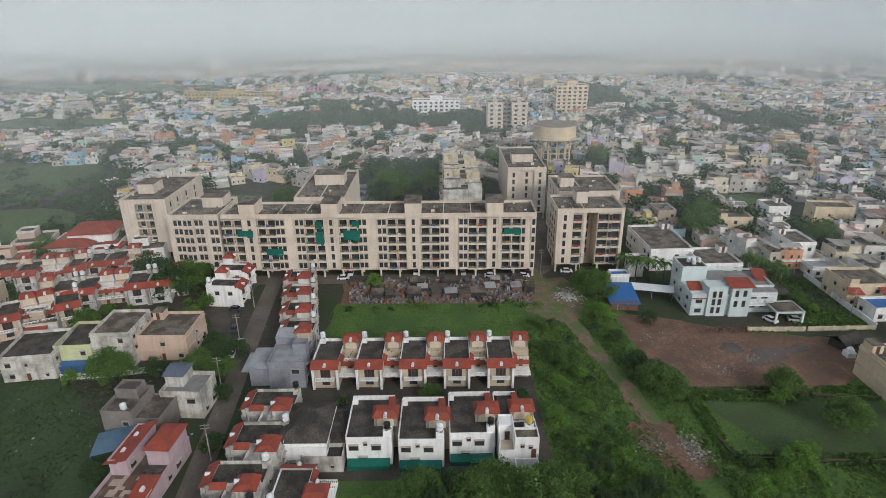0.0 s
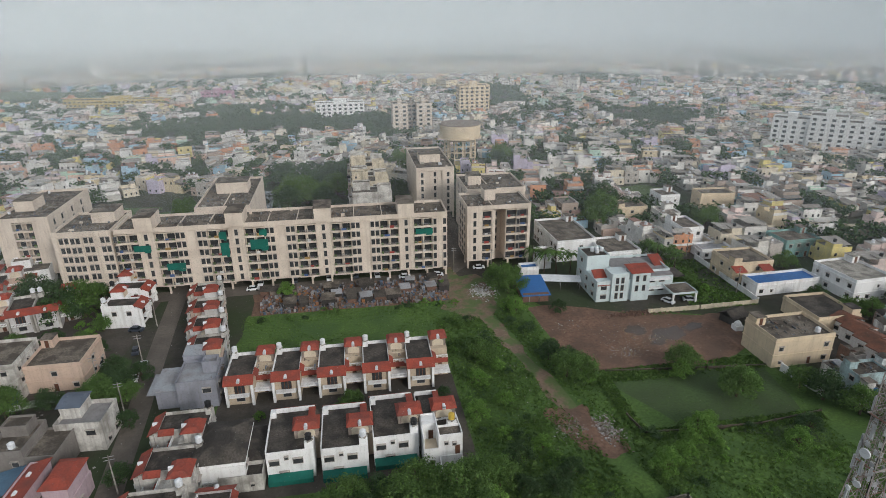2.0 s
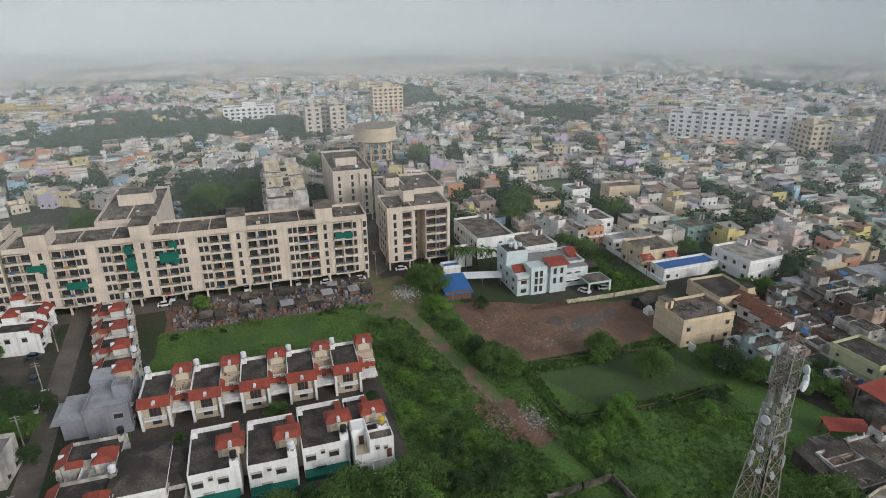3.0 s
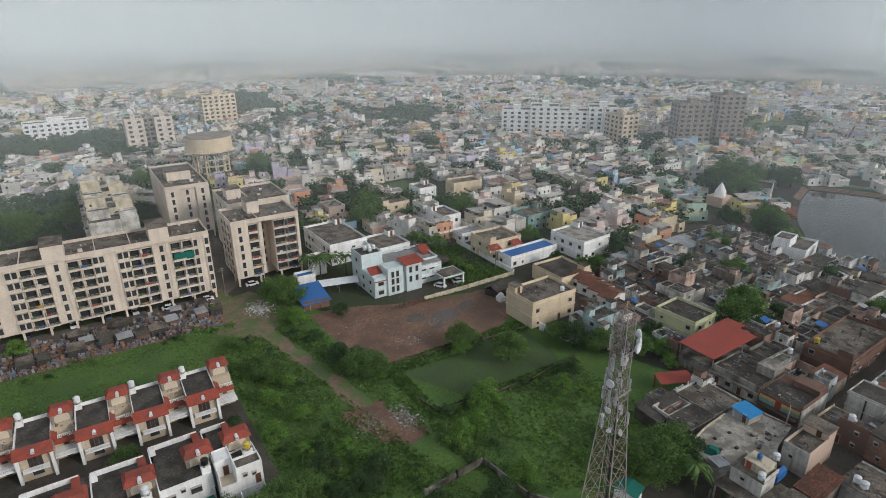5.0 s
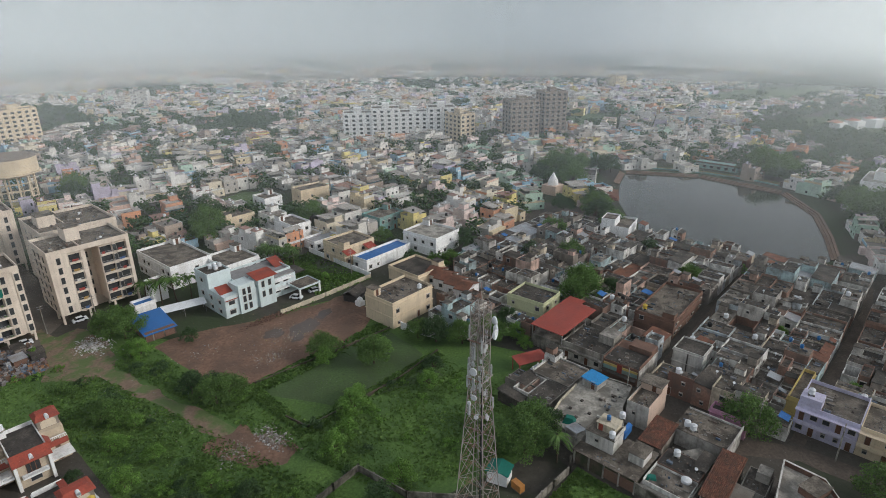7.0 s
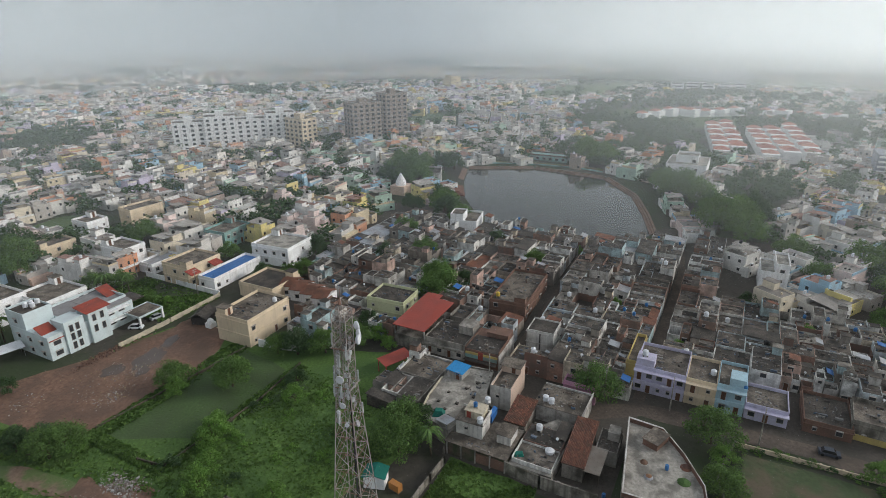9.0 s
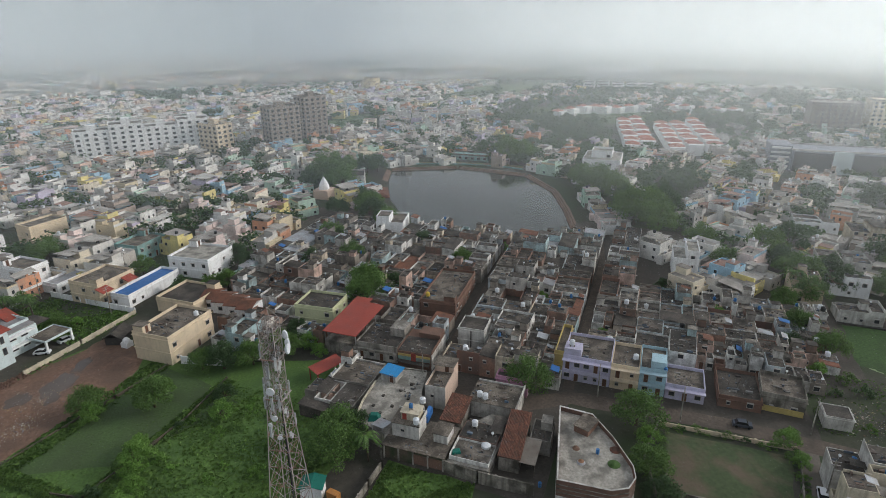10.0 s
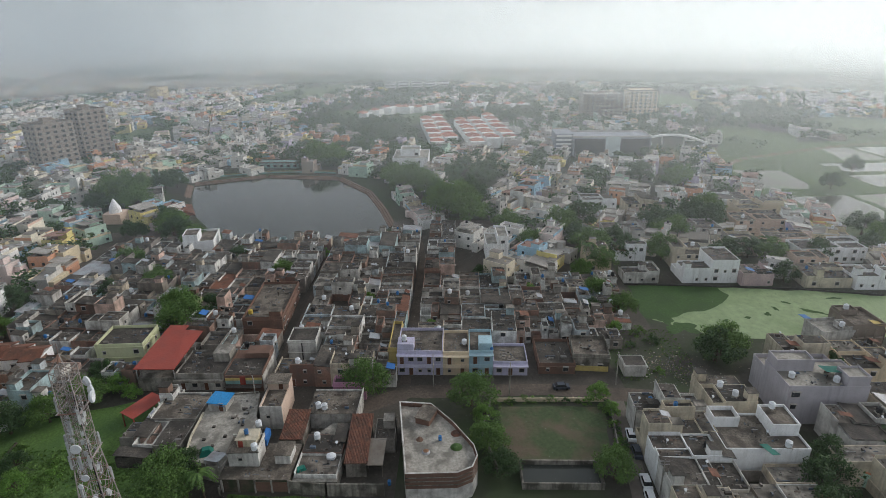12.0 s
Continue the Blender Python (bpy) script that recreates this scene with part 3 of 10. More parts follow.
GROVES = [(-50, 470, 120, 42), (107, 231, 11, 14), (-190, 372, 60, 12), (318, -8, 34, 20), (350, -45, 20, 10), (300, -70, 14, 8), (362, 30, 26, 18), (280, 152, 22, 12), (-90, 545, 60, 24), (30, 420, 18, 26), (470, 70, 40, 20), (430, -125, 24, 8), (560, -60, 60, 14), (590, -180, 50, 16), (540, -275, 60, 20), (700, -120, 80, 26), (800, -220, 100, 40), (680, 60, 60, 20), (900, 90, 120, 30), (560, 110, 30, 12), (275, 166, 15, 9), (352, 90, 10, 18), (244, -92, 14, 9), (262, -58, 16, 8), (345, 60, 12, 10), (-20, 312, 34, 16)]  # tree masses: x, y, half sizes
for i, (fx, fy, fa, fb, fr) in enumerate(FIELDS):
    sheet("field", blob(fx, fy, fa, fb, fr, 0.2, 40, i + 2), 0.03 + 0.002 * i, M_FARFIELD, "distant flat green field", "field")

M_PADDYMUD = mat("drained_paddy_mud", (0.13, 0.115, 0.085), (0.09, 0.12, 0.045), 0.07, 0.9, 0.3, 0.4, rough=0.3, bump=0, lo=0.45, hi=0.6)
M_PADDY = mat("flooded_paddy", (0.1, 0.098, 0.08), (0.1, 0.13, 0.05), 0.06, 0.8, 0.3, 0.3, rough=0.09, bump=0, lo=0.5, hi=0.62)
CELLS = (([(337, -157.5), (334, -196), (297, -179), (298, -155)], 1), ([(282, -161), (285, -190), (259, -192), (236, -176), (241, -160)], 2), ([(323, -214), (326, -240), (304, -236), (300, -216)], 2), ([(352, -214), (354, -262), (331, -252), (333, -219)], 2),
         ([(284, -194), (290, -226), (262, -226), (256, -196)], 1), ([(343, -184), (347, -222), (308, -210), (298, -183)], 0), ([(232, -181), (254, -195), (252, -226), (222, -226)], 2), ([(372, -186), (378, -230), (357, -226), (352, -190)], 0), ([(398, -262), (400, -300), (362, -300), (360, -266)], 2),
         ([(354, -268), (354, -300), (322, -300), (322, -258)], 1), ([(316, -244), (316, -296), (282, -296), (284, -232)], 2), ([(276, -232), (274, -296), (226, -296), (226, -232)], 0), ([(394, -240), (398, -258), (362, -262), (360, -234)], 1), ([(292, -157), (290, -178), (284, -160)], 0))
for j, (cell, wet) in enumerate(CELLS):
    sheet("water_paddy" if wet else "field", ragged(cell, 1.3, 4), 0.09 + 0.002 * j, (M_FARFIELD, M_PADDYMUD, M_PADDY)[wet], ("flat green paddy field between banks", "half-drained muddy paddy field", "flooded paddy field reflecting the pale sky")[wet], "field")
PADDY = [(232, -160), (366, -156), (412, -180), (420, -300), (215, -300), (222, -200)]
sheet("field_paddy", ragged([(226, -158), (290, -150), (350, -152), (412, -180), (424, -306), (205, -306), (214, -190)], 2.0, 6), 0.062, M_FARFIELD, "green banks and crops round the paddies")
sheet("road_paddy", strip([(350, -158), (368, -179), (398, -244), (420, -310)], 5), 0.14, M_TRACK, "brown earth road past the paddies")
M_MAT = mat("floating_weed", (0.06, 0.125, 0.03), (0.035, 0.07, 0.02), 0.15, 0.8, 0.5, 1.5, bump=0.6)
sheet("ground_weeds", ragged([(180, -55.4), (179.2, -72), (178.4, -85), (172, -86), (166.5, -82), (161, -74), (159, -66), (156, -59), (157, -55.4)], 1.6, 1.5), 0.08, M_MAT, "dark green weed mat floating on the scum")
for k, (wx, wy, wa, wb) in enumerate(((157, -60.5, 3.4, 2.6), (151, -64, 3.2, 4.0), (148, -72, 1.4, 3.4), (161, -106.4, 4.2, 0.9), (159, -92, 0.8, 1.2), (163, -96, 0.7, 1.3), (157, -85, 0.8, 0.9), (167, -101, 0.6, 1.5), (155, -78, 0.9, 0.7), (170, -118, 0.7, 2.0))):
    sheet("ground_weeds", blob(wx, wy, wa, wb, 20 * k, 0.4, 26, 40 + k), 0.084 + 0.002 * k, M_MAT, "patch of weed floating on the scum")
wall_pond = Shape().bar((180.2, -55, 0.3), (178.2, -90, 0.3), 0.35).bar((178.2, -90, 0.3), (176.4, -110, 0.3), 0.35).bar((176.4, -110, 0.3), (172, -134, 0.3), 0.35)
tagged(new("wall_pond", wall_pond.mesh("wall_pond", [M_DARK])), "low dark retaining wall along the pond", "wall", "", "structure")
sheet("ground_garden", ragged([(85.8, 43.0), (77, 43.2), (73.5, 42.5), (70, 36), (71, 28), (78, 24), (85, 25), (85.7, 31)], 1.0), 0.05, M_GRASS, "overgrown green plot below the old wall")
sheet("pavement_row", [(-33, 88), (21.5, 88), (21.5, 129.6), (-33, 129.6)], 0.07, M_PAVING, "dark worn paving between the duplex rows")
sheet("pavement_colony", [(-128, 128), (-62, 128), (-60, 180), (-150, 215), (-175, 190)], 0.03, M_PAVING, "dark paved lanes between colony houses")
sheet("pavement_old", [(84, 12), (122, 12), (122, 66), (100, 68), (85, 46)], 0.035, M_PAVING, "dark ground between the old houses")
sheet("pavement_town", [(119, -55), (245, -55), (250, 26), (220, 30), (219, 110), (240, 130), (225, 160), (119, 132)], 0.033, M_PAVING, "dark alleys of the old town")
bank = Shape()
for (ax, ay), (bx, by) in zip(POND_LINE, POND_LINE[1:]):
    v = Vector((bx - ax, by - ay))
    n = Vector((v.y, -v.x)).normalized() * 3.0
    for k in range(3):
        o0, o1 = n * (0.2 + 0.33 * k), n * (0.2 + 0.33 * (k + 1))
        q4 = [(ax + o0.x, ay + o0.y), (bx + o0.x, by + o0.y), (bx + o1.x, by + o1.y), (ax + o1.x, ay + o1.y)]
        z1 = 0.4 + 0.4 * k
        bank.add([(a_, b_, 0) for a_, b_ in q4] + [(a_, b_, z1) for a_, b_ in q4], [(4, 5, 6, 7), (0, 1, 5, 4)])
tagged(new("pond_bank", bank.mesh("pond_bank", mat("red_stone_bank", (0.24, 0.16, 0.12), (0.14, 0.1, 0.08), 0.2, 0.7))), "stepped red stone bank along the pond", "bank", "", "structure")

# ---- haze ----


def haze_material(name, amount, z_full, radius):
    m = bpy.data.materials.new(name)
    m.use_nodes = True
    nt = m.node_tree
    nt.nodes.remove(nt.nodes["Principled BSDF"])
    out = nt.nodes["Material Output"]
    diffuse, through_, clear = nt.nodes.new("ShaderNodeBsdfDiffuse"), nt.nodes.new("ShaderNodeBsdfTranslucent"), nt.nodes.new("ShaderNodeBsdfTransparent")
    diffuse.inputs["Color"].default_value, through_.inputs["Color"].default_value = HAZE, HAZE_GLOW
    upward = nt.nodes.new("ShaderNodeCombineXYZ")  # normal forced upward so the haze takes even light all round
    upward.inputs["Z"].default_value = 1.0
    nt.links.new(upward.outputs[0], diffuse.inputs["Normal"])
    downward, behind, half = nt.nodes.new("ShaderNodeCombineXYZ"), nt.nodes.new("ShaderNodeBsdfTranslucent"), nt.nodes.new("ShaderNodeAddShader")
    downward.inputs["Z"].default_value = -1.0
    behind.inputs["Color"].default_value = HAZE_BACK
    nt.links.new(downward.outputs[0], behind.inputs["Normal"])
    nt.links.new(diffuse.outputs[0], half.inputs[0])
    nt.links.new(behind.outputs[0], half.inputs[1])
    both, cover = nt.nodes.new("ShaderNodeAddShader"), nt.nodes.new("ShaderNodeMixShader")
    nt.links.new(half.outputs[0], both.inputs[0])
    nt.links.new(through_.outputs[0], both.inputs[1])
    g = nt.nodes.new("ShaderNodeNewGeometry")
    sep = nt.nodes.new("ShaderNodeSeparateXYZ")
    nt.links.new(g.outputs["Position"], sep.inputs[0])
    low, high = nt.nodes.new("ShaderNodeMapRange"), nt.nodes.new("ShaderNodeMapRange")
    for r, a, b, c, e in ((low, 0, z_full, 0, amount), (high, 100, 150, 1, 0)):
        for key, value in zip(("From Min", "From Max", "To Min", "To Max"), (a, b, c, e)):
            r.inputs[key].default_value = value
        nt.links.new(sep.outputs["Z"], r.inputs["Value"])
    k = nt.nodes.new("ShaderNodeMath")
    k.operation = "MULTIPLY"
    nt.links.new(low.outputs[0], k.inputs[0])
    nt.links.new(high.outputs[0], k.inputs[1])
    side = nt.nodes.new("ShaderNodeVectorMath")  # denser haze in the east, put in partly for glow towards the sun
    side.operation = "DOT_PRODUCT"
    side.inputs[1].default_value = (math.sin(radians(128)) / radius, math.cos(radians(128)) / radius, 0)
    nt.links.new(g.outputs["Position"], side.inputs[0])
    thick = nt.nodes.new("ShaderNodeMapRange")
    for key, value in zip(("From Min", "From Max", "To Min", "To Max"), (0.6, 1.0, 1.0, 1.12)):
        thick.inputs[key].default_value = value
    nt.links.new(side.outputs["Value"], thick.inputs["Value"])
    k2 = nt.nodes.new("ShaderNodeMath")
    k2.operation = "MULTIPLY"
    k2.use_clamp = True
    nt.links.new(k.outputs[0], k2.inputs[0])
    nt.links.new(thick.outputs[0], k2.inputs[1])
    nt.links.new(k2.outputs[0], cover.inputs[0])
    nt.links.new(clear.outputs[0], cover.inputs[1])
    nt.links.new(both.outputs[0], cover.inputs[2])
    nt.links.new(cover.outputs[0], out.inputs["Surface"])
    return m


def drum(name, r, z1, material, label, z0=0.0, n=256):
    """An upright ring."""
    me = bpy.data.meshes.new(name)
    p = disc(r, n)
    me.from_pydata([(px, py, z0) for px, py in p] + [(px, py, z1) for px, py in p], [], [(i, n + i, n + (i + 1) % n, (i + 1) % n) for i in range(n)])
    me.materials.append(material)
    me.polygons.foreach_set("use_smooth", [True] * n)
    return tagged(new(name, me), label, "backdrop", "", "structure")


# the darker back colour dims the haze on the sunward side
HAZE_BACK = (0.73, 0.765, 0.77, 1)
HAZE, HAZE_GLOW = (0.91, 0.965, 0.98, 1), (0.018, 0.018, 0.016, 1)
# see-through drums lay this colour over the distance in place of hazy air
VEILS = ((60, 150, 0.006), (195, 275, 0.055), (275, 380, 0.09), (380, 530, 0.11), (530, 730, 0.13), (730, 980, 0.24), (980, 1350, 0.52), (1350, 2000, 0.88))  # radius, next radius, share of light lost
sheet("water_canal", ragged([(-46, 236), (-38, 236), (-31, 262), (-36, 296), (-46, 296), (-40, 264)], 1.2), 0.06, M_WATER, "grey canal behind the apartments", "canal")
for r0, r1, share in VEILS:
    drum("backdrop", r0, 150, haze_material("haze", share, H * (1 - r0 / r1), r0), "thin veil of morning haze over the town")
far_m = bpy.data.materials.new("far_sky")
far_m.use_nodes = True
fn = far_m.node_tree
fn.nodes.remove(fn.nodes["Principled BSDF"])
glow = fn.nodes.new("ShaderNodeEmission")
fg = fn.nodes.new("ShaderNodeNewGeometry")
dot = fn.nodes.new("ShaderNodeVectorMath")
dot.operation = "DOT_PRODUCT"
dot.inputs[1].default_value = (math.sin(az) / 2600, math.cos(az) / 2600, 0)
fn.links.new(fg.outputs["Position"], dot.inputs[0])
fn.links.new(ramp_colors(fn, [(0.48, 0.525, 0.53), (0.5, 0.535, 0.54), (0.45, 0.475, 0.475), (0.31, 0.322, 0.316), (0.37, 0.374, 0.35)], dot.outputs["Value"], False), glow.inputs["Color"])
fn.links.new(glow.outputs[0], fn.nodes["Material Output"].inputs["Surface"])
drum("backdrop_sky", 2600, 260, far_m, "pale grey hazy sky at the horizon", -2)

# ---- trees ----


def leaf_clumps(centres, per, size, rnd):
    """Many small tilted leaf blades gathered in clumps."""
    v, f = [], []
    for cx, cy, cz, cr in centres:
        for _ in range(per):
            n = Vector((rnd.gauss(0, 1), rnd.gauss(0, 1), rnd.gauss(0, 1) + 0.2)).normalized()
            p = Vector((cx, cy, cz)) + Vector((n.x * cr, n.y * cr, n.z * cr * 0.75)) * rnd.uniform(0.55, 1.05)
            up = (n + Vector((rnd.gauss(0, 0.5), rnd.gauss(0, 0.5), rnd.gauss(0, 0.5) + 0.3))).normalized()
            a = up.orthogonal().normalized()
            b = up.cross(a)
            t = rnd.uniform(0, 6.28)
            a, b = a * math.cos(t) + b * math.sin(t), b * math.cos(t) - a * math.sin(t)
            k = size * rnd.uniform(0.6, 1.3)
            i = len(v)
            v += [p - a * k - b * k * 0.2, p - b * k * 0.6, p + a * k, p + b * k * 0.6 + up * k * 0.2]
            f.append((i, i + 1, i + 2, i + 3))
    s = Shape()
    s.v, s.f, s.m = [tuple(p) for p in v], f, [0] * len(f)
    return s


def tree_proto(seed, height, spread, leaf_m, clumps, per, size, label, trunk_h=0.35, name="tree"):
    rnd = random.Random(seed)
    ob = thing(name, 0, 0, -80, 0, label, "tree")
    s = Shape()
    th = height * trunk_h
    s.tube(0, 0, 0, th * 0.3, height * 0.045, height * 0.03, 8).tube(0, 0, th * 0.3, th, height * 0.03, height * 0.022, 8)
    centres = []
    for i in range(clumps):
        a, q = rnd.uniform(0, 6.28), rnd.random() ** 0.5
        r = spread * 0.5 * q * rnd.uniform(0.75, 1.1)
        top = height - (height - th) * 0.75 * q * q
        z = rnd.uniform(th + (top - th) * 0.35, top) - height * 0.08
        cr = spread * rnd.uniform(0.11, 0.19)
        centres.append((r * math.cos(a), r * math.sin(a), z, cr))
        if i % 3 == 0:
            s.bar((0, 0, th * rnd.uniform(0.6, 0.95)), (r * 0.85 * math.cos(a), r * 0.85 * math.sin(a), z - cr * 0.3), height * 0.009, 0, 5)
    if name == "bush":
        bpy.data.objects.remove(ob)
        return solid(name, leaf_clumps(centres, per, size, rnd), leaf_m, 0, 0, -80, 0, label, "bush")
    part("trunk", s, M_BARK, ob)
    part("crown", leaf_clumps(centres, per, size, rnd), leaf_m, ob)
    return ob


def palm_proto():
    rnd = random.Random(5)
    ob = thing("palm_tree", 0, 0, -80, 0, "palm tree with drooping green fronds", "tree")
    s = Shape()
    for i in range(6):
        s.tube(0.1 * i, 0, i * 1.2, i * 1.2 + 1.2, 0.22 - 0.015 * i, 0.2 - 0.015 * i, 8)
    part("trunk", s, M_BARK, ob)
    for i in range(14):
        a, lift = 6.28 * i / 14 + rnd.uniform(-0.2, 0.2), rnd.uniform(0.2, 1.0)
        f = Shape()
        for k in range(12):
            r, z = 0.3 + k * 0.28, 7.2 + lift * 0.28 * k - 0.028 * k * k
            c = Vector((0.5 + r * math.cos(a), r * math.sin(a), z))
            w = Vector((-math.sin(a), math.cos(a), 0)) * (0.75 - 0.045 * k)
            t = Vector((math.cos(a), math.sin(a), -0.4)) * 0.13
            f.add([c - t, c + t, c + w + t * 2 - Vector((0, 0, 0.3)), c + w - Vector((0, 0, 0.3))], [(0, 1, 2, 3)])
            f.add([c - t, c + t, c - w + t * 2 - Vector((0, 0, 0.3)), c - w - Vector((0, 0, 0.3))], [(3, 2, 1, 0)])
        part("frond", f, M_LEAF, ob)
    return ob


T_BIG = [tree_proto(11 + i, 9.0, 10.5, M_LEAF, 58, 100, 0.22, "broad leafy green tree with an uneven crown") for i in range(3)]
T_BRIGHT = [tree_proto(21 + i, 6.0, 6.2, M_LEAFLIGHT, 40, 84, 0.17, "bright green bushy tree in the grass", 0.2) for i in range(3)]
T_DARK = [tree_proto(31 + i, 8.0, 8.5, M_LEAFDARK, 48, 84, 0.22, "dark green dense tree", 0.3) for i in range(3)]
T_BUSH = [tree_proto(41 + i, 2.6, 4.2, (M_LEAF, M_LEAFLIGHT, M_LEAFDARK)[i], 16, 44, 0.16, "low leafy bush in rough grass", 0.12, "bush") for i in range(3)]
T_PALM = palm_proto()
TREE_AT = []


def tree(kind, x, y, size=1.0, i=None):
    protos = {"big": T_BIG, "bright": T_BRIGHT, "dark": T_DARK, "bush": T_BUSH, "palm": [T_PALM]}[kind]
    p = protos[(len(TREE_AT) if i is None else i) % len(protos)]
    TREE_AT.append((x, y, 3.5 * size))
    ob = put(p, pose(x, y, -0.02, 0, 0, random.uniform(0, 360)))
    ob.scale = (size * random.uniform(0.92, 1.08), size * random.uniform(0.92, 1.08), size)
    return ob


# ---- apartment blocks ----
def balcony_mesh(w, deep, clutter):
    """Slab, top rail and bars across an opening w wide; the wall's face is y = 0, the recess runs to +y."""
    s = Shape().box(-w / 2, -0.35, -0.16, w / 2, deep - 0.01, -0.01, 0)
    s.box(-w / 2, -0.33, 0.92, w / 2, -0.27, 0.99, 1).box(-w / 2, -0.33, 0.45, w / 2, -0.29, 0.5, 1)
    s.box(-w / 2, -0.352, -0.155, w / 2, -0.25, 0.3, 0)
    n = int(w / 0.3)
    for i in range(n + 1):
        u = -w / 2 + 0.02 + (w - 0.04) * i / n
        s.box(u - 0.02, -0.32, 0, u + 0.02, -0.29, 0.92, 1)
    # glass doors made extra wide, their dark colour standing in for recess shade
    if w > 4:
        s.box(-w / 2 + 0.3, deep - 0.06, 0.02, -0.5, deep - 0.02, 2.4, 2).box(0.5, deep - 0.06, 0.02, w / 2 - 0.3, deep - 0.02, 2.4, 2)
        s.box(-0.12, -0.2, 0, 0.12, deep - 0.07, 2.82, 0)
        for k in range(3):
            u = -w / 2 + 0.7 + k * (w - 1.4) / 2
            s.box(u - 0.35, 0.15, 0, u + 0.35, 0.6, 0.5 + 0.3 * ((k * 7 + int(w * 10)) % 3), 3 + (k + int(w * 3)) % 2)
    else:
        s.box(-w / 2 + 0.3, deep - 0.06, 0.02, w / 2 - 0.3, deep - 0.02, 2.4, 2)
    s.box(-w / 2, -0.3, 2.62, w / 2, 0.3, 2.82, 0)
    return s.mesh("balcony", [M_CREAM, M_METAL, M_PANE, M_LEAF, M_ROOFPALE])


def laundry_mesh(w, seed):
    r = random.Random(seed)
    u, k = r.uniform(-w / 2 + 0.3, w / 2 - 2.0), r.uniform(0.8, 1.7)
    return Shape().box(u, -0.4, 1.02 - r.uniform(0.5, 0.9), u + k, -0.345, 1.03, r.randrange(4))


CLOTH = [mat("cloth_" + n, c, None, grain=0.2) for n, c in (("white", (0.65, 0.64, 0.62)), ("red", (0.35, 0.07, 0.06)), ("blue", (0.08, 0.14, 0.3)), ("ochre", (0.4, 0.26, 0.1)))]


def apartment(name, x, y, rot, w, d, floors, bays, label, side_bays=(), stilt=2.7, fh=3.0, wall=M_CREAM, roof=M_ROOF, rooms=(), seed=3, back=True):
    """A slab block. bays: (start, end, depth, kind) along the front, kind 'b' balcony, 'w' window pair, 't' narrow window, 'r' recess with windows, '' plain."""
    rnd = random.Random(seed)
    ob = thing(name, x, y, 0, rot, label, "apartment block")
    top = stilt + floors * fh
    for a, b, depth, kind in bays:
        part("wall", Shape().box(a, depth, stilt, b, d, top + 0.9), wall, ob)
    part("roof", Shape().box(0.25, 0.25, top + 0.9, w - 0.25, d - 0.25, top + 0.93), roof, ob)
    part("parapet", Shape().ring(-0.02, -0.02, top + 0.5, w + 0.02, d + 0.02, top + 1.75, 0.24).box(-0.12, -0.12, top + 0.3, w + 0.12, 0.3, top + 0.49), wall, ob)
    if stilt > 0:
        part("ground_wall", Shape().box(1.5, d * 0.45, 0, w - 1.5, d - 0.5, stilt), wall, ob)
        n = max(3, int(w / 6.2))
        col = Shape().box(-0.28, -0.3, 0, 0.28, 0.3, stilt).mesh("column", [wall])
        for i in range(n + 1):
            for yy in (0.4, d * 0.35):
                part("column", col, None, ob, at=pose(0.4 + (w - 0.8) * i / n, yy, 0))
    meshes, nth = {}, -1
    for a, b, depth, kind in bays:
        c = (a + b) / 2
        nth += kind == "b"
        for f in range(floors):
            z = stilt + f * fh
            if kind == "b":
                key = (round(b - a, 1), depth)
                if key not in meshes:
                    meshes[key] = balcony_mesh(b - a, depth, 0)
                bal = part("balcony", meshes[key], None, ob, at=pose(c, 0, z + 0.16))
                if rnd.random() < 0.8:
                    part("laundry", laundry_mesh(b - a, rnd.random()), CLOTH, bal, "cloth hung over the rail")
            elif kind == "w":
                for u in (-0.75, 0.75):
                    part("window", WIN["apt"], None, ob, at=pose(c + u, depth, z + 0.9))
            elif kind == "t":
                part("window", WIN["tall"], None, ob, at=pose(c, depth, z + 0.6))
            elif kind == "r":
                part("window", WIN["apt"], None, ob, at=pose(c, depth, z + 0.9))
    for side, us in side_bays:
        for u in us:
            for f in range(floors):
                m = pose(w, u, stilt + f * fh + 0.9, 0, 0, 90) if side == 1 else pose(0, u, stilt + f * fh + 0.9, 0, 0, -90)
                part("window", WIN["apt"], None, ob, at=m)
    for _ in range(int(w * d / 75)):
        u, v_, e, t_ = rnd.uniform(1, w - 1), rnd.uniform(1, d - 1), rnd.uniform(0.2, 0.7), rnd.uniform(0.2, 0.9)
        part("roof_box", Shape().box(u - e, v_ - e * 0.7, top + 0.934, u + e, v_ + e * 0.7, top + 0.93 + t_), rnd.choice((wall, roof, M_ROOFPALE, M_TANKW)), ob)
    for k in range(1, int(w / 9)):
        part("upstand", Shape().box(k * 9 - 0.12, 0.3, top + 0.934, k * 9 + 0.12, d - 0.3, top + 1.3), wall, ob)
    for rx0, rx1, ry0, ry1, rh in rooms:
        room_ = part("stair_room", Shape().box(rx0, ry0, top + 0.94, rx1, ry1, top + rh), wall, ob)
        part("stair_roof", Shape().box(rx0 - 0.2, ry0 - 0.2, top + rh + 0.004, rx1 + 0.2, ry1 + 0.2, top + rh + 0.2), roof, room_)
    return ob


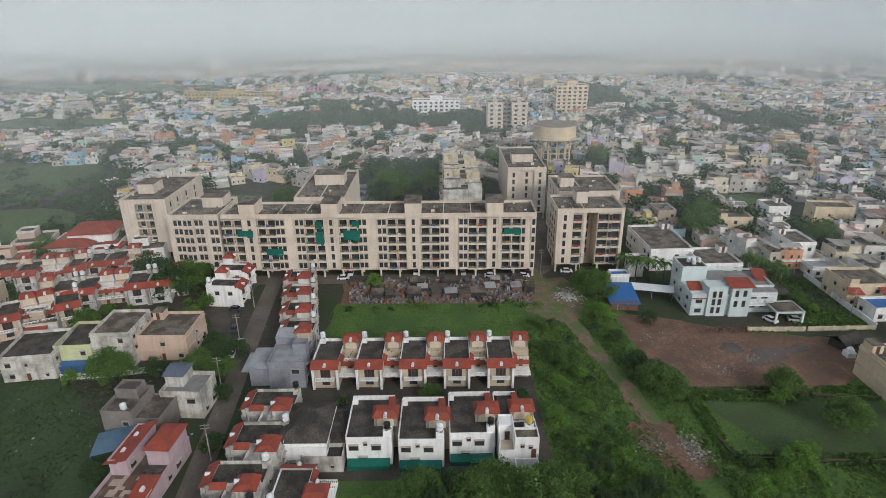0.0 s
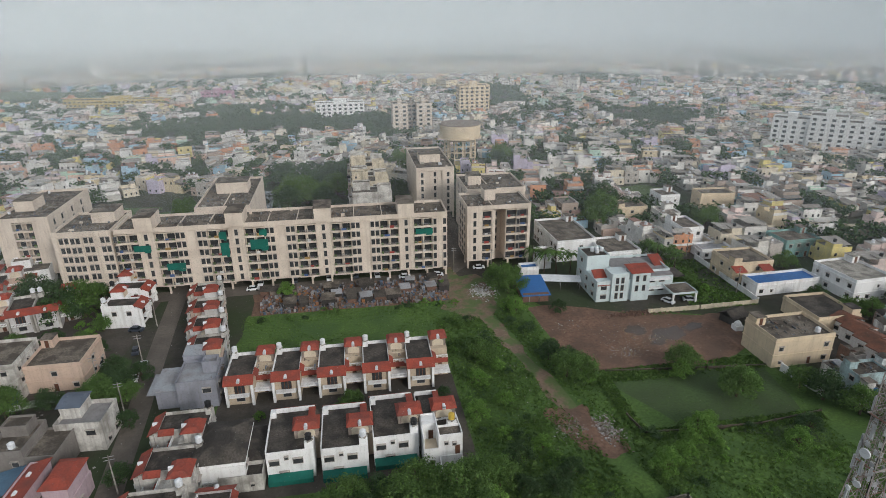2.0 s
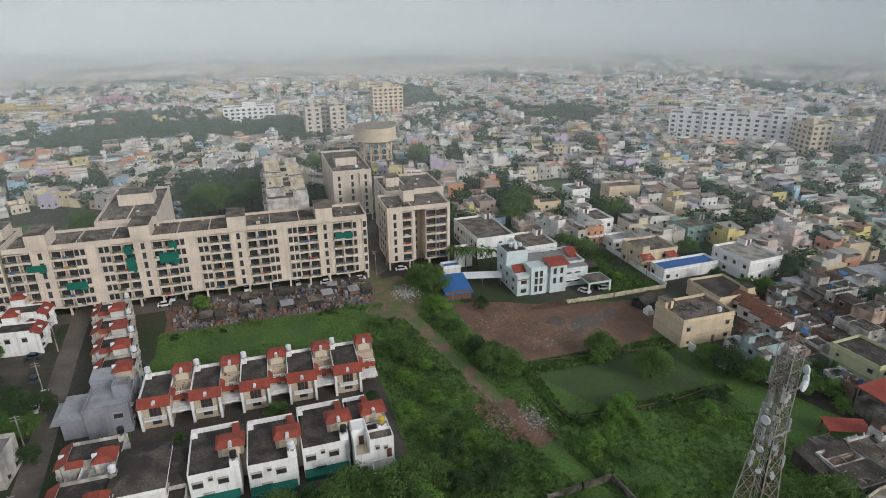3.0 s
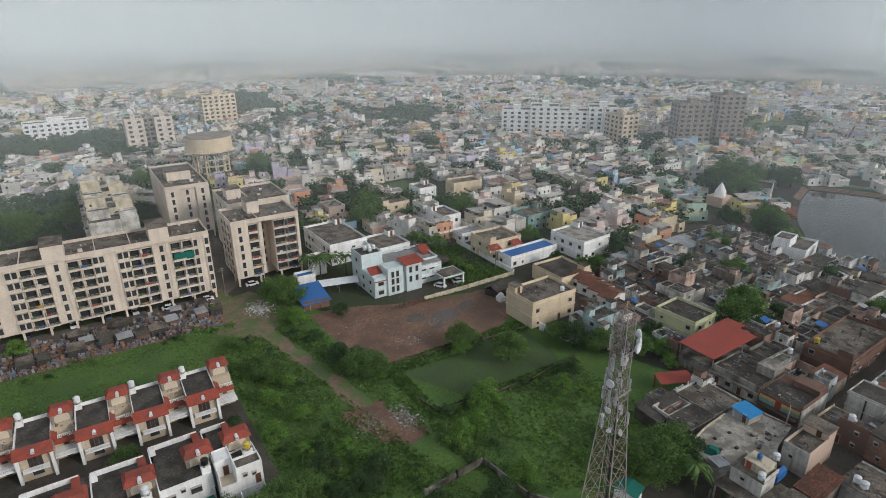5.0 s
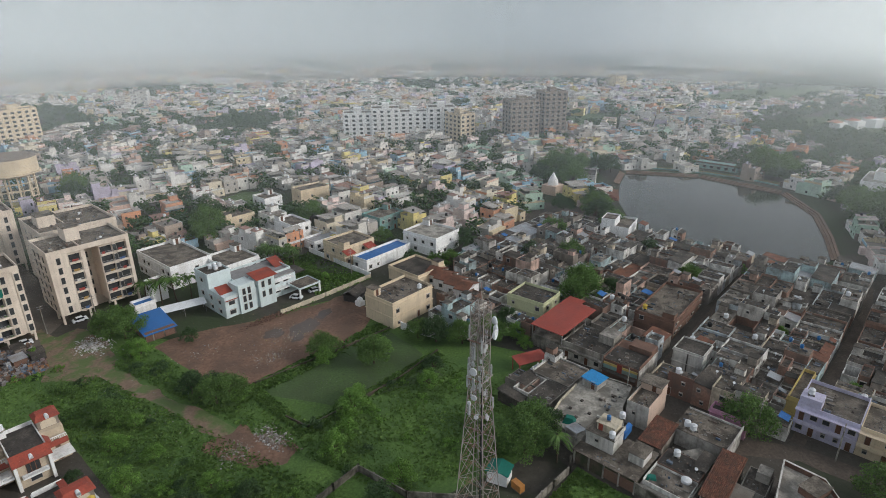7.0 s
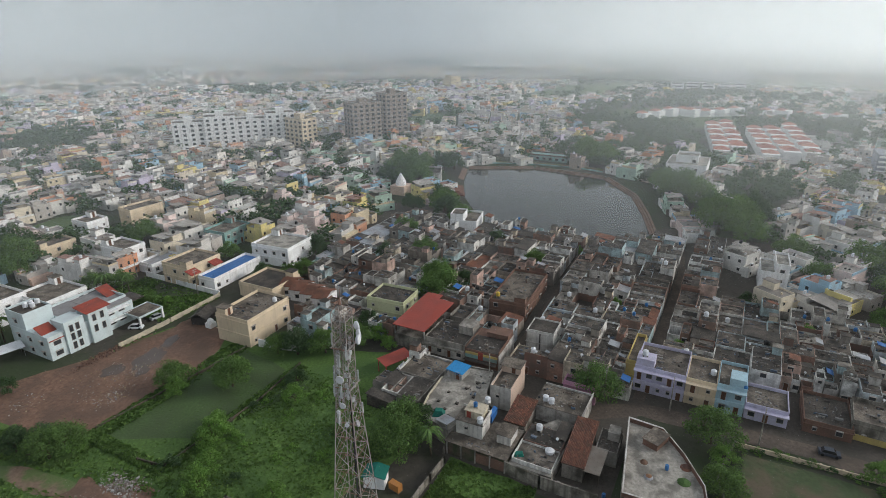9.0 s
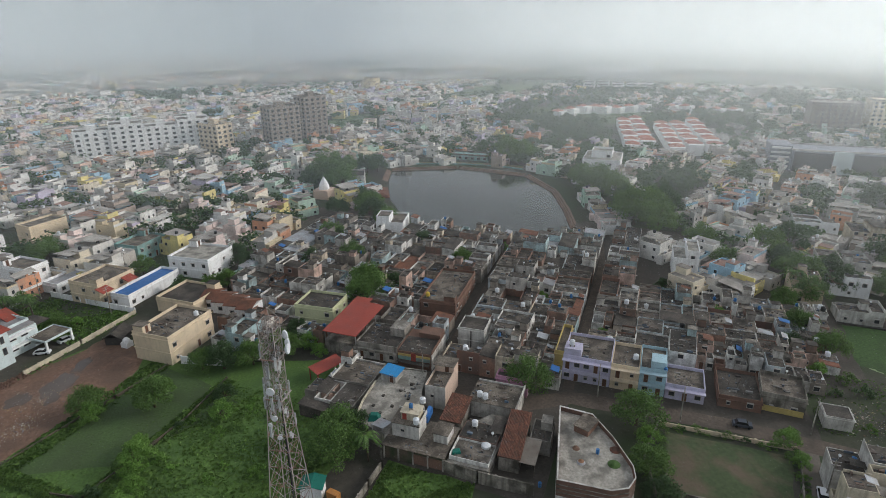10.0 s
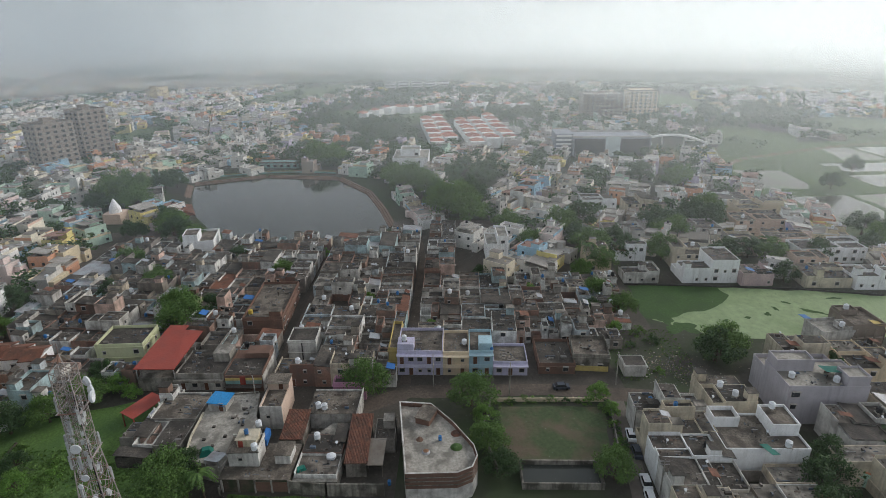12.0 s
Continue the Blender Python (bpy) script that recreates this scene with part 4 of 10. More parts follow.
# main slab, 102 m long, four stair cores
cores = [8.8, 35.4, 62.2, 88.6]
marks = []
for c in cores:
    marks += [(c - 8.6, c - 2.4, 1.4, "b"), (c - 2.4, c - 1.2, 0.25, ""), (c - 1.2, c + 1.2, 0.5, "t"), (c + 1.2, c + 2.4, 0.25, ""), (c + 2.4, c + 8.6, 1.4, "b")]
fill = []
pos_x = 0.0
for m_ in marks + [(102.0 + 0.0, 102.0, 0, "")]:
    gap = m_[0] - pos_x
    if gap > 4:
        q = gap / 3
        fill += [(pos_x, pos_x + q, 0, "t" if gap < 5 else "w"), (pos_x + q, pos_x + 2 * q, 0.3, ""), (pos_x + 2 * q, m_[0], 0, "t" if gap < 5 else "w")]
    elif gap > 0.05:
        fill.append((pos_x, m_[0], 0, "t"))
    if m_[1] > m_[0]:
        fill.append(m_)
    pos_x = m_[1]
SLAB = apartment("apartment_block", -71.5, 181.5, -0.6, 102, 13.5, 6, fill, "long cream concrete apartment block, weathered, six storeys on stilts",
          side_bays=((1, (3, 7, 11)),), rooms=[(c - 2.6, c + 2.6, -0.3, 8.5, 5.2) for c in cores])
apartment("apartment_block", -89, 181.8, -0.6, 16.5, 20, 6, [(0, 1.5, 0, ""), (1.5, 4.5, 0.4, "w"), (4.5, 8.2, 0, "w"), (8.2, 11.6, 0.4, "w"), (11.6, 13, 0, ""), (13, 16.5, 0, "w")],
          "cream end wing of the apartment block, six storeys", side_bays=((0, (4, 9, 14)),), rooms=[(8, 15, 10, 18, 4.5)])
apartment("apartment_block", -113, 199, 0, 16, 34, 6, [(0, 5, 0, ""), (5, 11, 1.8, "b"), (11, 16, 0, "")], "cream apartment tower with blank side bands, stained",
          side_bays=((1, (4, 10, 18, 26)),), rooms=[(2, 8, 10, 18, 4.5)], seed=5)
apartment("apartment_block", -52, 200, 0, 18, 38, 6, [(0, 6, 0, "w"), (6, 12, 1.0, "b"), (12, 18, 0, "w")], "cream rear wing of the apartment block", rooms=[(4, 15, 18, 26, 5.0)], seed=6)
apartment("apartment_block", 38, 184, 0, 22, 16, 6, [(0, 5.2, 0, "t"), (5.2, 8.6, 0.9, "b"), (8.6, 9.8, 0.5, ""), (9.8, 13.5, 8.0, "r"), (13.5, 17.2, 0.9, "b"), (17.2, 18, 0, "t"), (18, 21, 0.9, "b"), (21, 22, 0, "")],
          "cream apartment block with twin balcony stacks", side_bays=((1, (3, 8, 13)), (0, (4, 8, 12))), rooms=[(7.6, 11.5, 8, 14, 5.0)], seed=7)
apartment("apartment_block", 42, 204, 0, 22, 22, 6, [(0, 6, 0, "w"), (6, 16, 1.0, "b"), (16, 22, 0, "w")], "cream apartment block behind with stained roof", side_bays=((0, (4, 10, 16)),), rooms=[(2, 7, 8, 14, 4.5)], seed=8)
apartment("apartment_block", 27.5, 239, 0, 16, 40, 6, [(0, 5, 0, "t"), (5, 11, 0.8, "t"), (11, 16, 0, "t")], "cream apartment slab seen end-on with rows of balconies", side_bays=((1, (4, 10, 16, 22, 28, 34)),), rooms=[(3, 12, 12, 20, 4.5)], seed=9)
for u0, u1, z0, z1 in ((5.0, 10.0, 15.0, 17.0), (13.6, 19.2, 8.3, 10.6), (30.4, 32.9, 12.1, 16.4), (30.4, 32.6, 17.6, 20.0), (39.4, 44.8, 13.5, 16.9), (42.4, 44.8, 18.2, 20.1), (91.6, 97.2, 15.4, 17.2)):
    part("shade_net", Shape().box(u0, -0.46, z0, u1, -0.42, z1).box(u0 + (u1 - u0) * 0.6, -0.455, z0 - 0.5, u1 - 0.2, -0.425, z0 + 0.002), M_GREENNET, SLAB, "green shade net over the balcony")
for i in range(5):
    k = (0, 0.8, -0.5, 0.6, 0)[i]
    stepped(8.2, 229 + 13 * i, 0, [(-7.7, -6, 7.7, 2.5, 17.4 + k), (-7.7, 2.51, 7.7, 6.4, 14.4 + k), (-7.2, -1.5, -0.5, 2.3, 20.2 + k), (2.2, -5.8, 7.5, -2.2, 19.6 + k), (-9.0, -4, -7.71, 1.5, 14.5 + k)], M_CREAMOLD if i % 2 else M_WHITEOLD, M_ROOF,
            "white apartment stack with stepped terraces and roof rooms", "white stepped row", 200 + i)


# ---- duplex rows with red roof trim ----
def arch_room(ob, x0, y0, x1, y1, z, h, wall, tile, face=-1):
    """A roof room with a hipped red cap, a small dormer vent and a cream arched panel."""
    ob = part("roof_room", Shape().box(x0, y0, z, x1, y1, z + h), M_BROWNWALL if wall is M_DUPLEX else wall, ob)
    part("red_cap", Shape().hip(x0 - 0.35, y0 - 0.6, x1 + 0.35, y1 + 0.35, z + h + 0.004, 0.95, 0.7, 1.2), tile, ob)
    c, k, yy = (x0 + x1) / 2, (x1 - x0) * 0.36, y0 - 0.03
    pts = [(c - k, z + 0.1), (c + k, z + 0.1), (c + k, z + h * 0.6)] + [(c + k * math.cos(radians(t)), z + h * 0.6 + 0.28 * h * math.sin(radians(t))) for t in range(30, 180, 30)] + [(c - k, z + h * 0.6)]
    n = len(pts)
    s = Shape().add([(u, yy, w_) for u, w_ in pts] + [(u, yy + 0.06, w_) for u, w_ in pts], [tuple(range(n))] + [((i + 1) % n, i, n + i, n + (i + 1) % n) for i in range(n)])
    part("arch_panel", s, M_ARCH, ob)
    dormer(ob, c, y0 - 0.1, z + h + 0.25)


def dormer(ob, x, y, z):
    s = Shape().tube(0, 0, -0.45, 0.45, 0.34, 0.34, 10).box(-0.34, -0.55, -0.45, 0.34, 0, 0.45)
    part("vent", s, M_TANKW, ob, "small white arched roof vent", pose(x, y, z + 0.35, 90, 0, 0))


def balustrade(ob, x0, x1, y, z, h=0.8):
    s = Shape().box(x0, y, z, x1, y + 0.12, z + 0.1).box(x0, y - 0.02, z + h - 0.12, x1, y + 0.14, z + h)
    n = max(2, int((x1 - x0) / 0.35))
    for i in range(n + 1):
        u = x0 + (x1 - x0 - 0.12) * i / n
        s.box(u, y + 0.01, z + 0.1, u + 0.12, y + 0.11, z + h - 0.12)
    return part("balustrade", s, M_WHITE, ob)


M_DUPLEX = mat("sand_plaster", (0.6, 0.5, 0.38), (0.32, 0.26, 0.2), 0.3, 0.35, 0.15, 2.0, streaks=0.3)
M_ARCH = mat("cream_panel_paint", (0.62, 0.54, 0.42), (0.4, 0.33, 0.26), 0.4, 0.35, 0.1)


def duplex(x, y, rot, w=10.2, d=12.5, label="white duplex house with red roof trim and a dark flat roof", wall=M_WHITE, seed=0, tanks=True, group="duplex houses", flip=False, trim=M_WHITE):
    """Two storeys, red eaves over a balcony, stepped side terraces and a roof room with a red cap; the front is -y."""
    rnd = random.Random(seed)
    ob = thing("duplex_house", x, y, 0, rot, label, "house", group)
    BUILT.append((x, y, max(w, d) / 2))
    h, f, k = 6.3, -d / 2, d / 2
    cut = 0.6 * w
    xa, xb = (-w / 2, -w / 2 + cut) if not flip else (w / 2 - cut, w / 2)
    xc, xd = (xb, w / 2) if not flip else (-w / 2, xa)
    part("wall", Shape().box(xa, f + 1.6, 0, xb, k, h), wall, ob)
    part("side_wall", Shape().box(xc + 0.01, k - 5, 0, xd - 0.01, k, h), wall, ob)
    part("terrace", Shape().box(xc + 0.01, k - 7, 0, xd - 0.01, k - 5.005, 4.8), wall, ob)
    part("terrace", Shape().box(xc + 0.01, f + 1.9, 2.8, xd - 0.01, k - 7.005, 3.0), trim, ob)
    part("parapet", Shape().box(xa, k - 0.17, h, xb, k, h + 0.85).box(xa, f + 2.6, h, xa + 0.17, k - 0.17, h + 0.75).box(xb - 0.17, f + 2.6, h, xb, k - 0.17, h + 0.5), trim, ob)
    part("roof", Shape().box(xa + 0.18, f + 2.4, h + 0.003, xb - 0.18, k - 0.18, h + 0.06), M_ROOFDARK, ob)
    part("red_eave", Shape().slope(xa - 0.25, f + 0.3, h - 0.5, xb + 0.25, f + 2.6, h + 0.75), M_REDTILE, ob)
    dormer(ob, (xa + xb) / 2, f + 1.2, h - 0.1)
    e = (xb, xb + 0.95) if not flip else (xa, xa - 0.95)
    lo, hi = f + 2.6, f + 5.6
    s = Shape().add([(e[0], lo, h + 0.75), (e[1], lo, h - 0.1), (e[1], hi, h - 0.1), (e[0], hi, h + 0.75), (e[0], lo, h + 0.9), (e[1], lo, h + 0.05), (e[1], hi, h + 0.05), (e[0], hi, h + 0.9)],
                    [(3, 2, 1, 0), (4, 5, 6, 7), (0, 1, 5, 4), (1, 2, 6, 5), (2, 3, 7, 6), (3, 0, 4, 7)])
    part("red_eave", s, M_REDTILE, ob)
    part("red_eave", Shape().slope(xc + 0.1, k - 7.9, 4.1, xd - 0.1, k - 7.01, 4.75), M_REDTILE, ob)
    balustrade(ob, xc + 0.1, xd - 0.1, k - 6.95, 4.804)
    balustrade(ob, xc + 0.1, xd - 0.1, f + 1.95, 3.004)
    for u in (xa, xb - 0.45):
        part("pillar", Shape().box(u - 0.05, f + 0.7, 0, u + 0.5, f + 1.5, h - 0.35), trim, ob)
    bal = part("balcony", Shape().box(xa + 0.9, f + 0.1, 2.75, xb - 0.9, f + 1.598, 2.95), trim, ob)
    balustrade(bal, xa + 0.9, xb - 0.9, f + 0.1, 2.954)
    for u in (-0.78, 0, 0.78):
        part("window", WIN["door"], None, ob, at=pose((xa + xb) / 2 + u, f + 1.6, 3.05))
    part("window", WIN["wide"], None, ob, at=pose((xa + xb) / 2, f + 1.6, 0.9))
    part("door", DOOR, None, ob, at=pose((xc + xd) / 2, k - 7, 3.02))
    part("door", DOOR, None, ob, at=pose((xc + xd) / 2, k - 7, 0.02))
    for u in (-w * 0.28, w * 0.22):
        for z in (0.9, 3.9):
            part("window", WIN["wide"], None, ob, at=pose(u, k, z, 0, 0, 180))
    for u in (-1.5, 2.5):
        part("window", WIN["mid"], None, ob, at=pose(xa if not flip else xb, u, 3.9, 0, 0, -90 if not flip else 90))
    arch_room(ob, xc + 0.15, k - 3.7, xd - 0.15, k - 0.4, h + 0.004, 2.2, wall, M_REDTILE)
    if tanks:
        u = xa + 0.8 if not flip else xb - 0.8
        p = world_of(ob, u, k - 0.8, 0)
        part("tank_tower", Shape().box(-0.6, -0.6, h + 0.064, 0.6, 0.6, h + 1.5), trim, ob, at=pose(u, k - 0.8, 0))
        tank(rnd.choice(("white", "white", "black")), p.x, p.y, h + 1.5)
    return ob


def back_unit(x, y, w, d, label, seed):
    """A unit of the white row: its blank rear wall and terrace face -y, the red eaves lie beyond."""
    rnd = random.Random(seed)
    ob = thing("duplex_house", x, y, 0, rnd.uniform(-0.8, 0.8), label, "house", "white row")
    BUILT.append((x, y, d / 2))
    h, f, k, m = 6.4, -d / 2, d / 2, w * 0.35
    part("wall", Shape().box(-w / 2, f, 0, m, k, h), M_WHITE, ob)
    part("side_wall", Shape().box(m + 0.005, -1.2, 0, w / 2 - 0.1, k, h), M_DUPLEX, ob)
    part("parapet", Shape().box(-w / 2, f, h, m, f + 0.17, h + 0.35).box(-w / 2, f + 0.17, h, -w / 2 + 0.17, k, h + 0.75).box(m - 0.17, f + 0.17, h, m, 0, h + 0.4).box(-w / 2 + 0.17, k - 0.17, h, m, k, h + 1.1), M_WHITE, ob)
    part("roof", Shape().box(-w / 2 + 0.18, f + 0.18, h + 0.003, m - 0.18, k - 0.18, h + 0.05), M_ROOFDARK, ob)
    part("roof", Shape().box(m + 0.01, -1.1, h + 0.003, w / 2 - 0.15, k - 0.1, h + 0.05), M_ROOF, ob)
    part("red_eave", Shape().slope(m - 1.2, k - 4.4, h + 0.9, m + 0.2, k - 0.2, h + 0.75), M_REDTILE, ob)
    part("red_eave", Shape().slope(-w / 2 - 0.1, k + 1.9, h - 0.3, m, k + 0.01, h + 0.8), M_REDTILE, ob)
    arch_room(ob, m - 3.6, f + 3.6, w / 2 - 0.6, f + 7.0, h + 0.054, 2.3, M_DUPLEX, M_REDTILE)
    part("tank_tower", Shape().box(m - 1.6, f + 0.2, h + 0.054, m - 0.02, f + 1.7, h + 1.6), M_WHITE, ob)
    p = world_of(ob, m - 0.8, f + 0.95, 0)
    tank(("black", "white", "black", "yellow")[seed % 4], p.x, p.y, h + 1.6)
    part("tank_tower", Shape().box(-w / 2 + 0.2, k - 1.7, h + 0.054, -w / 2 + 1.2, k - 0.7, h + 1.5), M_WHITE, ob)
    for u in (-w * 0.36, w * 0.06):
        part("window", WIN["wide"], None, ob, at=pose(u, f, 3.7))
    part("window", WIN["small"], None, ob, at=pose(-w * 0.14, f, 4.8))
    part("window", WIN["wide"], None, ob, at=pose(-w * 0.2, f, 0.9))
    part("shade_net", Shape().slope(-w / 2 + 0.1, f - 1.5, 1.0, m - 0.4, f - 0.01, 1.7, 0.05).box(-w / 2 + 0.1, f - 1.52, 0, m - 0.4, f - 1.48, 1.0), M_GREENNET, ob, "teal net lean-to over the back yard")
    return ob


def end_unit():
    """The last unit of the white row: a narrow roof, a capped room, an open stair well, a blank tower and a walled porch."""
    ob = thing("duplex_house", 0, 0, 0, 0, "white end house with open stair well and blank tower", "house", "white row")
    BUILT.append((14, 98, 6))
    part("wall", Shape().box(10.4, 97.2, 0, 15.2, 105.8, 6.4).box(15.204, 97.3, 0, 18.2, 103, 6.4), M_WHITE, ob)
    part("roof", Shape().box(10.6, 97.3, 6.403, 15.0, 105.6, 6.45), M_ROOFDARK, ob)
    part("parapet", Shape().box(10.4, 97.2, 6.404, 10.57, 105.8, 7.1).box(10.58, 105.63, 6.404, 15.2, 105.8, 7.4), M_WHITE, ob)
    part("red_eave", Shape().slope(14.3, 101.4, 7.3, 15.5, 105.8, 7.1), M_REDTILE, ob)
    arch_room(ob, 13.3, 97.5, 17.9, 100.9, 6.454, 2.3, M_DUPLEX, M_REDTILE)
    part("stair_wall", Shape().box(10.5, 90.4, 0, 10.7, 97.19, 7.6).box(10.704, 90.4, 0, 13.4, 90.6, 4.9).box(13.404, 90.4, 0, 13.6, 97.19, 8.2).box(10.704, 96.9, 0, 13.4, 97.1, 8.2), M_WHITE, ob)
    part("stair_floor", Shape().box(10.71, 90.61, 0, 13.39, 94.2, 4.2), M_ARCH, ob, "brown tiled landing")
    part("stair_room", Shape().box(10.71, 94.21, 0, 13.39, 96.89, 7.9), M_WHITE, ob)
    part("door", DOOR, None, ob, at=pose(12.4, 94.2, 4.22))
    part("door", DOOR, None, ob, at=pose(12.2, 90.4, 0.02))
    part("end_tower", Shape().box(13.61, 91.0, 0, 18.2, 94.0, 6.9).box(13.61, 94.004, 0, 18.2, 97.29, 6.0), M_WHITE, ob)
    part("parapet", Shape().ring(13.61, 91.0, 6.904, 18.2, 94.0, 7.4, 0.16).box(18.03, 94.01, 6.004, 18.2, 97.29, 6.9), M_WHITE, ob)
    part("roof", Shape().box(13.8, 94.01, 6.004, 18.0, 97.28, 6.05), M_ROOFDARK, ob)
    part("roof", Shape().box(13.8, 91.2, 6.904, 18.0, 93.8, 6.95), M_ROOF, ob)
    part("tank_tower", Shape().box(15.8, 94.1, 6.054, 17.6, 95.7, 7.7), M_WHITE, ob)
    tank("yellow", 16.7, 94.9, 7.7)
    part("porch", Shape().ring(13.6, 87.3, 0, 18.1, 90.99, 2.5, 0.18), M_WHITE, ob)
    for u, z in ((15.0, 5.0), (16.6, 4.7)):
        part("window", WIN["small"], None, ob, at=pose(u, 91.0, z))
    part("door", DOOR, None, ob, at=pose(17.2, 91.0, 2.6))
    return ob


for i in range(5):
    duplex(-25.6 + 10.3 * i, 122.8, -1, label="cream-walled duplex in a row, red tiled eaves, dark flat roof", wall=M_DUPLEX, seed=i, group="red-roofed row")
for i, (ux, uy) in enumerate(((-13.9, 98.5), (-3.6, 97.8), (6.2, 99.5))):
    back_unit(ux, uy, 10.4, 12.4, "white-walled duplex with a blank rear and red roof cap", i)
end_unit()
ob = thing("house", -23.2, 98.8, 0, 0, "low white house under a dark grey hipped roof", "house", "white row")
BUILT.append((-23, 99, 5))
part("wall", Shape().box(-3.4, -4.6, 0, 3.6, 5.2, 4.2), M_WHITEOLD, ob)
part("roof", Shape().hip(-3.8, -5.0, 3.7, 5.6, 4.204, 1.5, 2.6, 3.0), M_ROOFDARK, ob)
part("terrace", Shape().box(-4.4, -8.4, 0, 3.6, -4.61, 3.0).ring(-4.4, -8.4, 3.0, 3.6, -4.61, 3.8, 0.17), M_WHITEOLD, ob)
part("roof", Shape().box(-4.2, -8.2, 3.003, 3.4, -4.8, 3.05), M_ROOFDARK, ob)
for u in (-2.2, 1.6):
    part("window", WIN["small"], None, ob, at=pose(u, -8.4, 1.2))
# houses by the lane
for i, (hx, hy, w_) in enumerate([(-37, 103.3, 9.6), (-36.5, 91.8, 10.4), (-37.5, 81.5, 9), (-37.5, 72, 9)]):
    duplex(hx, hy, -90, w_, 12, wall=M_WHITEOLD, trim=M_WHITEOLD, seed=30 + i, label="white lane house with red roof rooms, dark flat roof", group="lane houses")
# pink house with a long red roof, a chequered terrace and a blue sheet awning
M_CHECK = mat("plain_terrace_tile", [(0.5, 0.42, 0.34), (0.16, 0.08, 0.06)], (0.2, 0.16, 0.13), 0.5, 0.4, 0.2, pick="object")
ob = stepped(-57, 88, -4, [(-5, -8, 5, 9, 3.2), (-4.9, -1.5, -1.4, 8.9, 6.0), (0.6, 1.5, 4.9, 8.8, 6.1)], mat("pale_pink_plaster", (0.55, 0.42, 0.46), (0.3, 0.24, 0.25), 0.3, 0.4, 0.15, 2.0, streaks=0.4), M_ROOF, "pale pink house with long red roofs and chequered terrace", "lane houses", 36)
part("red_roof", Shape().slope(-5.4, -2, 6.3, -3.1, 9.2, 6.3, 0.12).add([(-5.6, -2.2, 6.1), (-1.0, -2.2, 7.3), (-1.0, 9.3, 7.3), (-5.6, 9.3, 6.1), (-5.6, -2.2, 6.25), (-1.0, -2.2, 7.45), (-1.0, 9.3, 7.45), (-5.6, 9.3, 6.25)], [(3, 2, 1, 0), (4, 5, 6, 7), (0, 1, 5, 4), (1, 2, 6, 5), (2, 3, 7, 6), (3, 0, 4, 7)]), M_REDTILE, ob)
part("red_roof", Shape().hip(0.2, 1.0, 5.4, 9.2, 6.95, 1.0, 1.2, 2.0), M_REDTILE, ob)
part("red_roof", Shape().slope(1.5, -8.2, 3.4, 5.2, -2.2, 4.3, 0.14), M_REDTILE, ob)
for v_ in (1.0, 5.5):
    dormer(ob, -3.3, v_, 6.6)
dormer(ob, 3.4, -5.5, 3.9)
CHK = Shape().box(-0.42, -0.42, 0, 0.42, 0.42, 0.03).mesh("tile", [M_CHECK])
for i in range(6):
    for j in range(7):
        part("tile", CHK, None, ob, at=pose(-3.6 + 0.86 * i, -7.2 + 0.86 * j, 3.255))
solid("awning", Shape().slope(-3.6, -4.6, 0, 3.6, 4.6, 0.9, 0.06).box(-3.5, -4.5, -3.4, -3.4, -4.4, 0.02).box(3.4, -4.5, -3.4, 3.5, -4.4, 0.02).box(-3.5, 4.4, -3.4, -3.4, 4.5, 0.9).box(3.4, 4.4, -3.4, 3.5, 4.5, 0.9), mat("blue_ribbed_sheet", (0.1, 0.19, 0.28), (0.06, 0.1, 0.15), 0.5, 0.5, 0.15, rough=0.4), -65.2, 96.2, 3.4, -75, "blue translucent sheet awning beside the house", "awning")
duplex(-24.5, 80.5, 179, 10, 12, seed=39, label="white house with a dark roof and red cap", group="white row", flip=True)
for i in range(4):
    duplex(-38.3 - 2.2 * i, 134.6 + 10.8 * i, -88, 10.4, 10, seed=90 + i, wall=M_COLONY, trim=M_WHITEOLD, label="narrow colony house with red roof trim by the lane", group="lane houses")
for i, (hx, hy) in enumerate([(-65, 165.5), (-66.5, 177)]):
    duplex(hx, hy, 86, 10, 11.5, seed=100 + i, label="white colony house with bright red roofs", group="lane houses")
for r, (ax, ay, n, rot_) in enumerate([(-116, 161, 4, 14), (-132, 177, 2, 14), (-128, 142, 3, 30), (-160, 172, 3, 14), (-118, 183, 2, 14)]):
    for i in range(n):
        duplex(ax + 10.4 * i * math.cos(radians(rot_)), ay + 10.4 * i * math.sin(radians(rot_)), rot_, 10.2, 12, seed=110 + 10 * r + i, wall=M_COLONY, trim=M_WHITEOLD,
               label="colony house with arched front and red roof trim", group="colony houses", flip=(i + r) % 2 == 0)
villa = stepped(-128.5, 203, 8, [(-12, -8, 12, 8, 6.4), (-6, -4, 9, 9, 9.2)], M_WHITE, M_ROOF, "large white villa under stacked dark red roofs", seed=3)
part("red_roof", Shape().hip(-13, -9.5, 4, -1, 6.9, 2.0, 5, 4), M_REDTILE, villa)
part("red_roof", Shape().hip(-7, -5, 10, 10, 9.7, 2.6, 5, 7), M_REDTILE, villa)
part("red_roof", Shape().hip(4.1, -9, 13.5, -2, 5.6, 1.6, 3, 3.3), M_REDTILE, villa)
